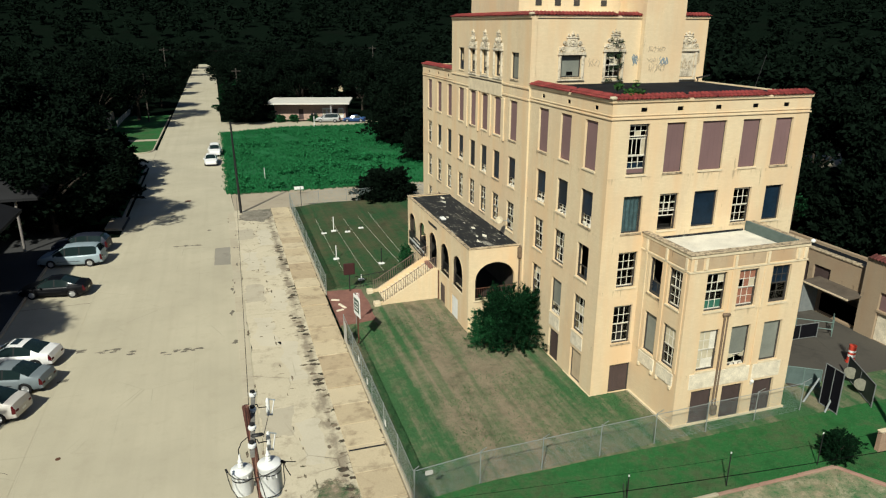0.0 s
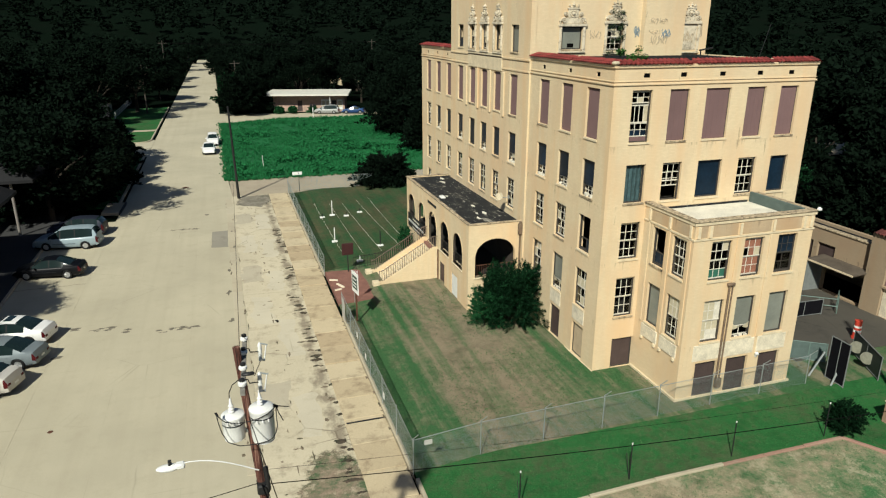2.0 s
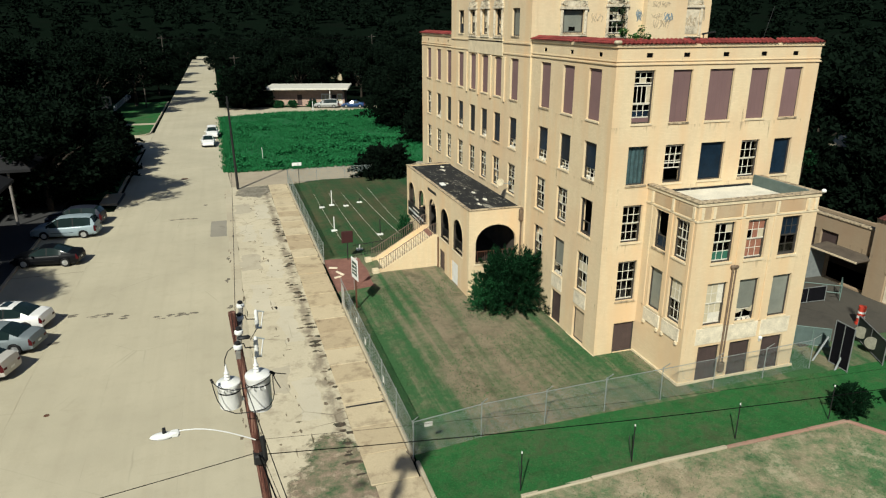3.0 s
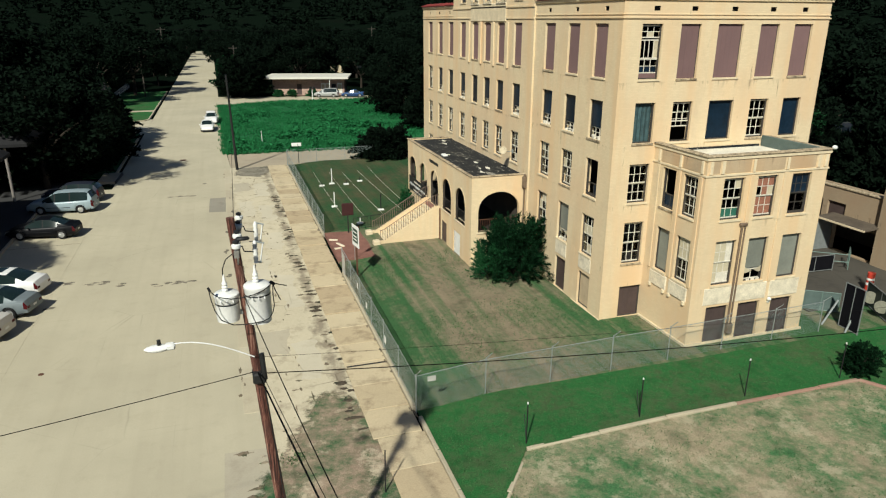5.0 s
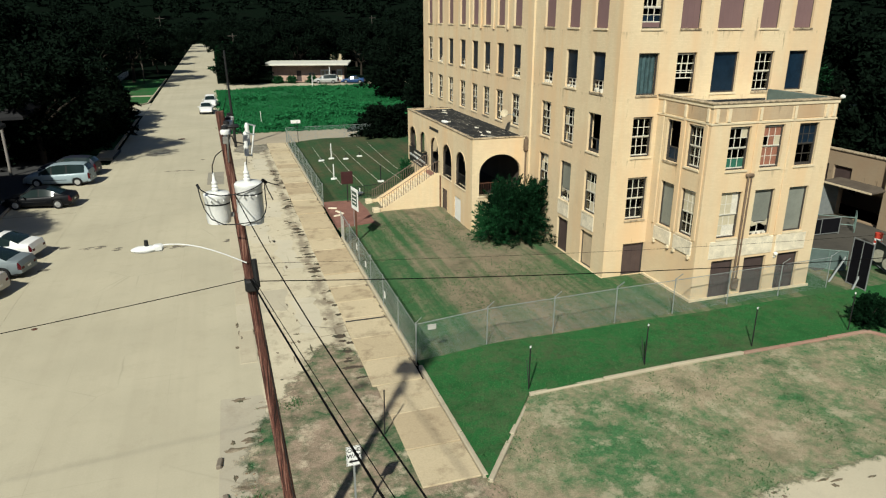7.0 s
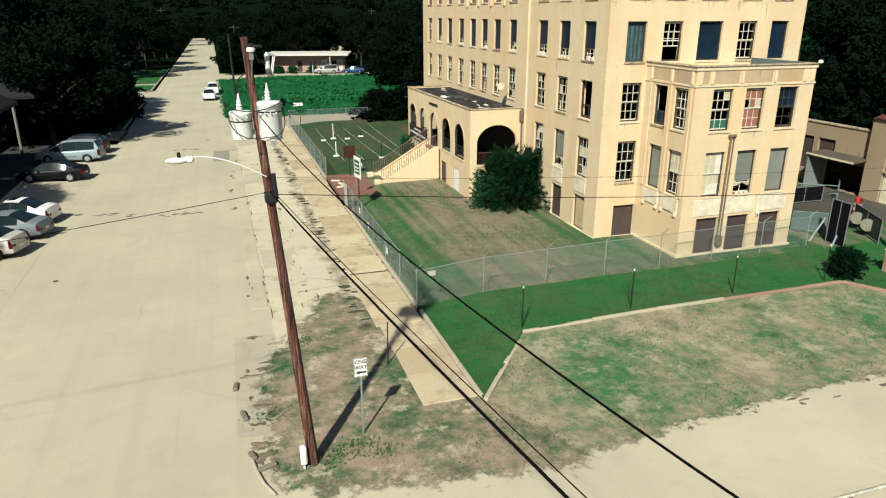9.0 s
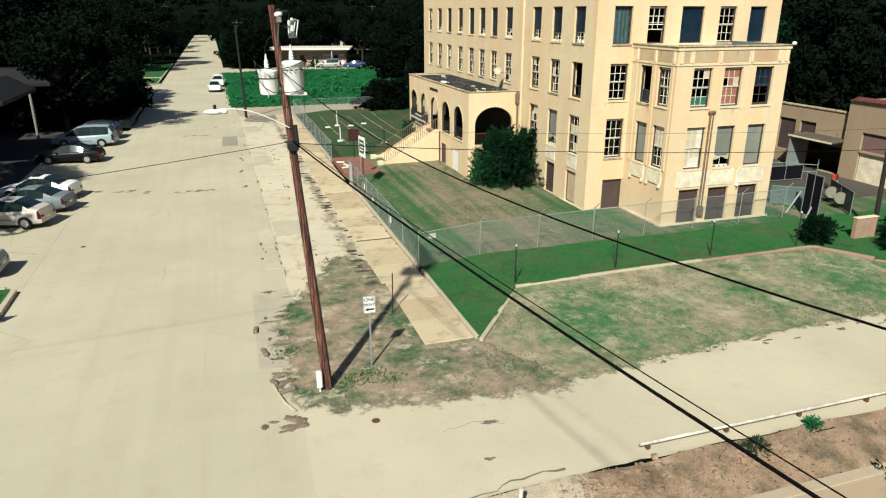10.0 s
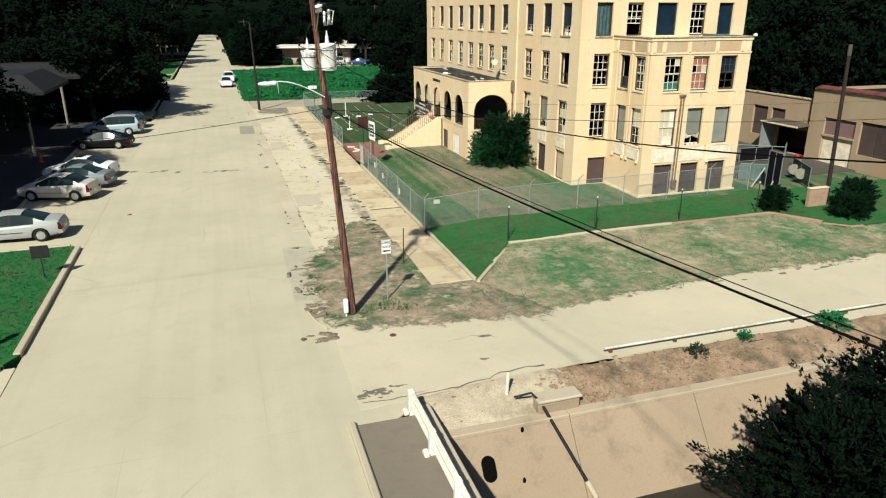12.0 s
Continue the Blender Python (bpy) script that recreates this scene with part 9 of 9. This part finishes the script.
def bush(name, loc, r, h, seed, label, shoots, leaves, size, material, category="shrub", low=0.15, slim=0.22, taper=0.55):
    """A shrub of stems and leafy shoots of uneven length that break its outline."""
    top = thing(name, loc, label, category)
    q = random.Random(seed)
    out = []
    for i in range(shoots):
        a = q.uniform(0, 2 * math.pi)
        u = low + (1 - low) * q.random() ** 0.8
        w = 1 + 0.55 * noise.noise((math.cos(a) * 1.3 + seed, math.sin(a) * 1.3, u * 2.2))
        k = (1 - taper * max(0.0, u - 0.25) ** 1.5 / 0.65) * w * q.uniform(0.55, 1.02) ** 0.6
        if q.random() < 0.2:
            k *= q.uniform(1.05, 1.32)
        z = h * u * (0.86 + 0.14 * w) * (1.1 if q.random() < 0.06 else 1.0)
        in_k = q.uniform(0.1, 0.55)
        out.append((r * k * in_k * math.cos(a + 0.3), r * k * in_k * math.sin(a + 0.3), z * q.uniform(0.35, 0.75), r * k * math.cos(a), r * k * math.sin(a), z, q.uniform(-0.02, 0.10) * h))
    for i in range(8):
        st = Geo()
        a = q.uniform(0, 6.28)
        st.line([(0.1 * math.cos(a), 0.1 * math.sin(a), -0.1), (r * 0.3 * math.cos(a), r * 0.3 * math.sin(a), h * 0.4), (r * 0.6 * math.cos(a + 0.3), r * 0.6 * math.sin(a + 0.3), h * q.uniform(0.6, 0.85))], [0.04, 0.025, 0.01], 6)
        part("stem", st, M["bark"], top)
    piece("foliage", shoot_leaves("foliage", out, leaves, size, slim, M[material], seed), top)
    return top


bush("bush", (15.0, 34.1, 0.3), 1.95, 3.55, 51, "large dark green evergreen bush against the porch", 700, 80, 0.135, "leaf_bush", "bush", 0.04, 0.11, 0.36)
# Lobe in lighter leaves puts the large bush's sunlit side into colour.
bush("bush", (13.35, 34.1, 0.3), 1.1, 2.3, 66, "lighter green leaning shrub at the side of the large bush", 260, 50, 0.12, "leaf_mid", "bush", 0.05, 0.11, 0.35)
bush("tree", (16.5, 73.2, 0.1), 3.2, 3.3, 52, "low spreading dark tree by the cross street", 460, 60, 0.30, "leaf", "tree", 0.03, 0.24, 0.42)
bush("bush", (24.75, 18.9, 0.15), 0.92, 1.45, 53, "round dark green bush near the red kerb", 420, 55, 0.07, "leaf_low", "bush", 0.05)
bush("bush", (27.8, 16.8, 0.12), 1.1, 1.35, 54, "dark green bush beside the utility pole", 420, 55, 0.075, "leaf_low", "bush", 0.05)
bush("bush", (29.5, 17.9, 0.12), 1.15, 1.75, 55, "dark green bush behind the pole", 420, 55, 0.075, "leaf_low", "bush", 0.05)
bush("tree", (10.4, 0.7, -2.6), 2.9, 3.7, 56, "dark small-leaved tree growing in the channel", 420, 80, 0.12, "leaf", "tree", 0.2, 0.24)
bush("tree", (14.8, 1.2, -2.6), 3.1, 4.1, 57, "dark small-leaved tree growing beside the channel wall", 480, 80, 0.12, "leaf", "tree", 0.2, 0.24)
bush("tree", (28.5, 109.5, 0.0), 6.2, 10.5, 71, "dense dark tree with foliage down to the field", 520, 60, 0.42, "leaf", "tree", 0.03)
bush("tree", (28.0, 95.0, 0.0), 4.2, 7.0, 72, "dark bushy tree at the field's edge", 380, 60, 0.36, "leaf", "tree", 0.03)
bush("tree", (1.6, 149.0, 0.0), 3.0, 7.0, 73, "small dark green tree leaning over the street", 300, 60, 0.34, "leaf_bush", "tree", 0.25)
bush("shrub", (12.2, 48.6, 0.35), 0.7, 2.2, 58, "green shrub at the corner of the porch", 120, 40, 0.09, "leaf_mid")
bush("shrub", (16.35, 6.8, -0.08), 0.62, 0.5, 59, "low green weeds under the guard rail", 90, 30, 0.07, "weed", low=0.02)
bush("shrub", (10.3, 6.45, -0.1), 0.42, 0.4, 61, "dark weeds among rubbish on the bank", 60, 20, 0.05, "dark_leaf", low=0.02)
bush("shrub", (12.5, 6.78, -0.06), 0.3, 0.35, 60, "tuft of green weeds on the bank", 50, 24, 0.05, "weed", low=0.02)
bush("tree", (3.8, 143.5, 0.0), 4.6, 7.5, 80, "dark spreading tree in front of the far house", 380, 60, 0.4, "leaf", "tree", 0.1, 0.3, 0.4)
for i, (x, y) in enumerate(((10.8, 142.9), (13.4, 142.2), (17.4, 141.4))):
    bush("bush", (x, y, 0.0), 1.1, 1.4, 81 + i, "dark green bush against the far house", 110, 30, 0.2, "leaf_mid", "bush", 0.05, 0.3)
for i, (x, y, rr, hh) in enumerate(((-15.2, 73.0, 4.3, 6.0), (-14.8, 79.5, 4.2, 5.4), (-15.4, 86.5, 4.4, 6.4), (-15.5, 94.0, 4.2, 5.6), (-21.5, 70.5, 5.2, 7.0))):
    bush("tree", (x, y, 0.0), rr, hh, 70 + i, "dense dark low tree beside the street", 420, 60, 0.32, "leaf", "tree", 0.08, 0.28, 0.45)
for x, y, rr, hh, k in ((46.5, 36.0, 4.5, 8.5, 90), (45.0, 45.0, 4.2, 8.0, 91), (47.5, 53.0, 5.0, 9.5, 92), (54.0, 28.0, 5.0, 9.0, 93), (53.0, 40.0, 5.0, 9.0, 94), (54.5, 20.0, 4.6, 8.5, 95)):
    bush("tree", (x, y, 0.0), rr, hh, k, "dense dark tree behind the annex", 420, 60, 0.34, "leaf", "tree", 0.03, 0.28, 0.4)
iv = thing("ivy", (28.9, 27.4, 8.6), "green creeper at the corner of the hospital wall", "vine")
cc = [(random.uniform(-0.75, 0.45), random.uniform(-0.3, 0.3), random.uniform(0.7, 1.7)) for i in range(14)]
piece("foliage", cloud_mesh("foliage", cc, [0.24] * 14, 60, 0.07, M["leaf_bush"], 63), iv)
part("stem", Geo().line([(-0.3, 0.2, -8.2), (-0.5, 0.1, -3.0), (-0.3, 0.0, 1.2)], [0.06, 0.05, 0.02], 6), M["bark"], iv)
iv = thing("ivy", (17.6, 27.6, 15.5), "green weeds sprouting on the hospital roof corner", "weeds")
cc = [(random.uniform(-0.5, 0.7), random.uniform(-0.4, 0.4), random.uniform(0.2, 1.0)) for i in range(12)]
piece("foliage", cloud_mesh("foliage", cc, [0.25] * 12, 60, 0.06, M["ivy"], 61), iv)
iv = thing("ivy", (21.8, Y1 - 0.15, 15.6), "green vine climbing an ornate window", "vine")
cc = [(random.uniform(-0.45, 0.5), random.uniform(-0.1, 0.05), random.uniform(0.1, 2.9)) for i in range(20)]
piece("foliage", cloud_mesh("foliage", cc, [0.18] * 20, 40, 0.045, M["dark_leaf"], 62), iv)

# field weeds, grass tufts
def tufts(name, spots, blades, size, material, seed, label):
    q = np.random.default_rng(seed)
    c = np.repeat(np.asarray(spots, float), blades, axis=0)
    n = len(c)
    sz = np.repeat(size * (0.6 + 0.8 * q.random(len(spots))), blades)[:, None]
    a = q.uniform(0, 2 * math.pi, n)
    out = np.stack([np.cos(a), np.sin(a), np.zeros(n)], 1)
    sidev = np.stack([-np.sin(a), np.cos(a), np.zeros(n)], 1)
    base = c + out * sz * 0.3 * q.random((n, 1))
    tip = base + out * sz * (0.2 + 0.6 * q.random((n, 1))) + np.array([0, 0, 1]) * sz * (0.6 + 0.6 * q.random((n, 1)))
    v = np.stack([base - sidev * sz * 0.09, base + sidev * sz * 0.09, tip], 1).reshape(-1, 3)
    me = bpy.data.meshes.new(name)
    me.vertices.add(3 * n)
    me.vertices.foreach_set("co", v.ravel())
    me.loops.add(3 * n)
    me.loops.foreach_set("vertex_index", np.arange(3 * n, dtype=np.int32))
    me.polygons.add(n)
    me.polygons.foreach_set("loop_start", np.arange(0, 3 * n, 3, dtype=np.int32))
    me.update(calc_edges=True)
    me.materials.append(material)
    return tagged(new(name, me), label, "grass", "", "stuff")


fq = random.Random(77)
pts = []
while len(pts) < 16000:
    x, y = fq.uniform(-0.3, 32), fq.uniform(81.6, 135)
    if y > 131.0 + min(4.0, max(0.0, x) * 0.4):
        continue
    k = noise.noise((x * 0.25, y * 0.18, 1.0))
    if fq.random() < 0.6 + k:
        pts.append((x, y, 0.03))
for i in range(1500):
    side = i % 3
    if side:
        pts.append((-0.55 + fq.gauss(0, 0.35) + 0.3 * noise.noise((i * 0.1, 2, 1)), fq.uniform(81.3, 131.5), 0.0))
    else:
        x = fq.uniform(-0.5, 26)
        pts.append((x, 81.25 + fq.gauss(0, 0.28) - 0.5 * abs(noise.noise((x * 0.45, 5, 1))), 0.0))
tufts("field_weeds", pts, 9, 0.30, M["weed"], 4, "tall green weeds covering the vacant field")
cc, rr = [], []
for i in range(24):
    x, y = fq.uniform(1.0, 29), fq.uniform(84, 131)
    for k in range(fq.randint(2, 6)):
        cc.append((max(1.2, x + fq.gauss(0, 1.1)), y + fq.gauss(0, 0.6), 0.25 + fq.random() * 0.25))
        rr.append(fq.uniform(0.35, 0.7))
for i in range(8):
    x, y = fq.uniform(1.5, 20), fq.uniform(90, 128)
    for k in range(14):
        cc.append((max(1.0, x + fq.uniform(-2.6, 2.6)), y + fq.gauss(0, 0.7), 0.35 + fq.random() * 0.35))
        rr.append(fq.uniform(0.4, 0.75))
for i in range(46):
    x, y = ((0.3 + fq.random() * 1.2, fq.uniform(81.6, 90)) if i % 2 else (fq.uniform(0, 15), 81.9 + fq.random() * 0.8))
    cc.append((x, y, 0.25 + fq.random() * 0.3))
    rr.append(fq.uniform(0.3, 0.6))
tagged(new("weed_clumps", cloud_mesh("weed_clumps", cc, rr, 60, 0.16, M["weed"], 12)), "darker clumps of tall weeds in the field", "weeds", "", "stuff")
pts = []
while len(pts) < 15000:
    x, y = fq.uniform(5.6, 26), fq.uniform(14.7, 40)
    if not in_yard(x, y) or (x > X0 - 0.1 and y > Y0) or (x > BX0 and y > BY) or (x > PX and y > PY0):
        continue
    if y < 21.9 or noise.noise((x * 0.3, y * 0.3, 2.2)) > fq.uniform(-0.35, 0.3):
        pts.append((x, y, yard_height(x, y) - 0.01))
corner = []
while len(corner) < 700:
    x, y = fq.choice(((0.9, 13.2), (0.4, 13.0), (1.4, 13.5), (-1.0, 15.7), (0.6, 20.4), (1.9, 12.9)))
    corner.append((x + fq.gauss(0, 0.34), y + fq.gauss(0, 0.2), 0.03))
tufts("grass_tufts", corner, 6, 0.07, M["blade"], 8, "green grass and weeds round the foot of the utility pole")
tufts("grass_tufts", pts, 6, 0.06, M["blade"], 5, "short green grass of the yard")
pts = []
while len(pts) < 4000:
    x, y = fq.uniform(0, 30), fq.uniform(11.3, 18.6)
    if in_yard(x, y) or (3.55 < x < 5.5 and y > 14.6) or (x < 7 and y < 11.6) or (x < 3.5 and fq.random() < 0.75):
        continue
    if noise.noise((x * 0.5, y * 0.5, 3.2)) > fq.uniform(-0.2, 0.5):
        pts.append((x, y, 0.045 + bank_rise(x, y)))
tufts("grass_tufts", pts, 6, 0.05, M["blade"], 6, "dry patchy grass beside the alley")
pts = [(fq.uniform(-20, -11.3), fq.uniform(12.6, 24.5), 0.11) for i in range(7000)]
tufts("grass_tufts", pts, 6, 0.09, M["weed"], 7, "thick green grass of the corner lawn")
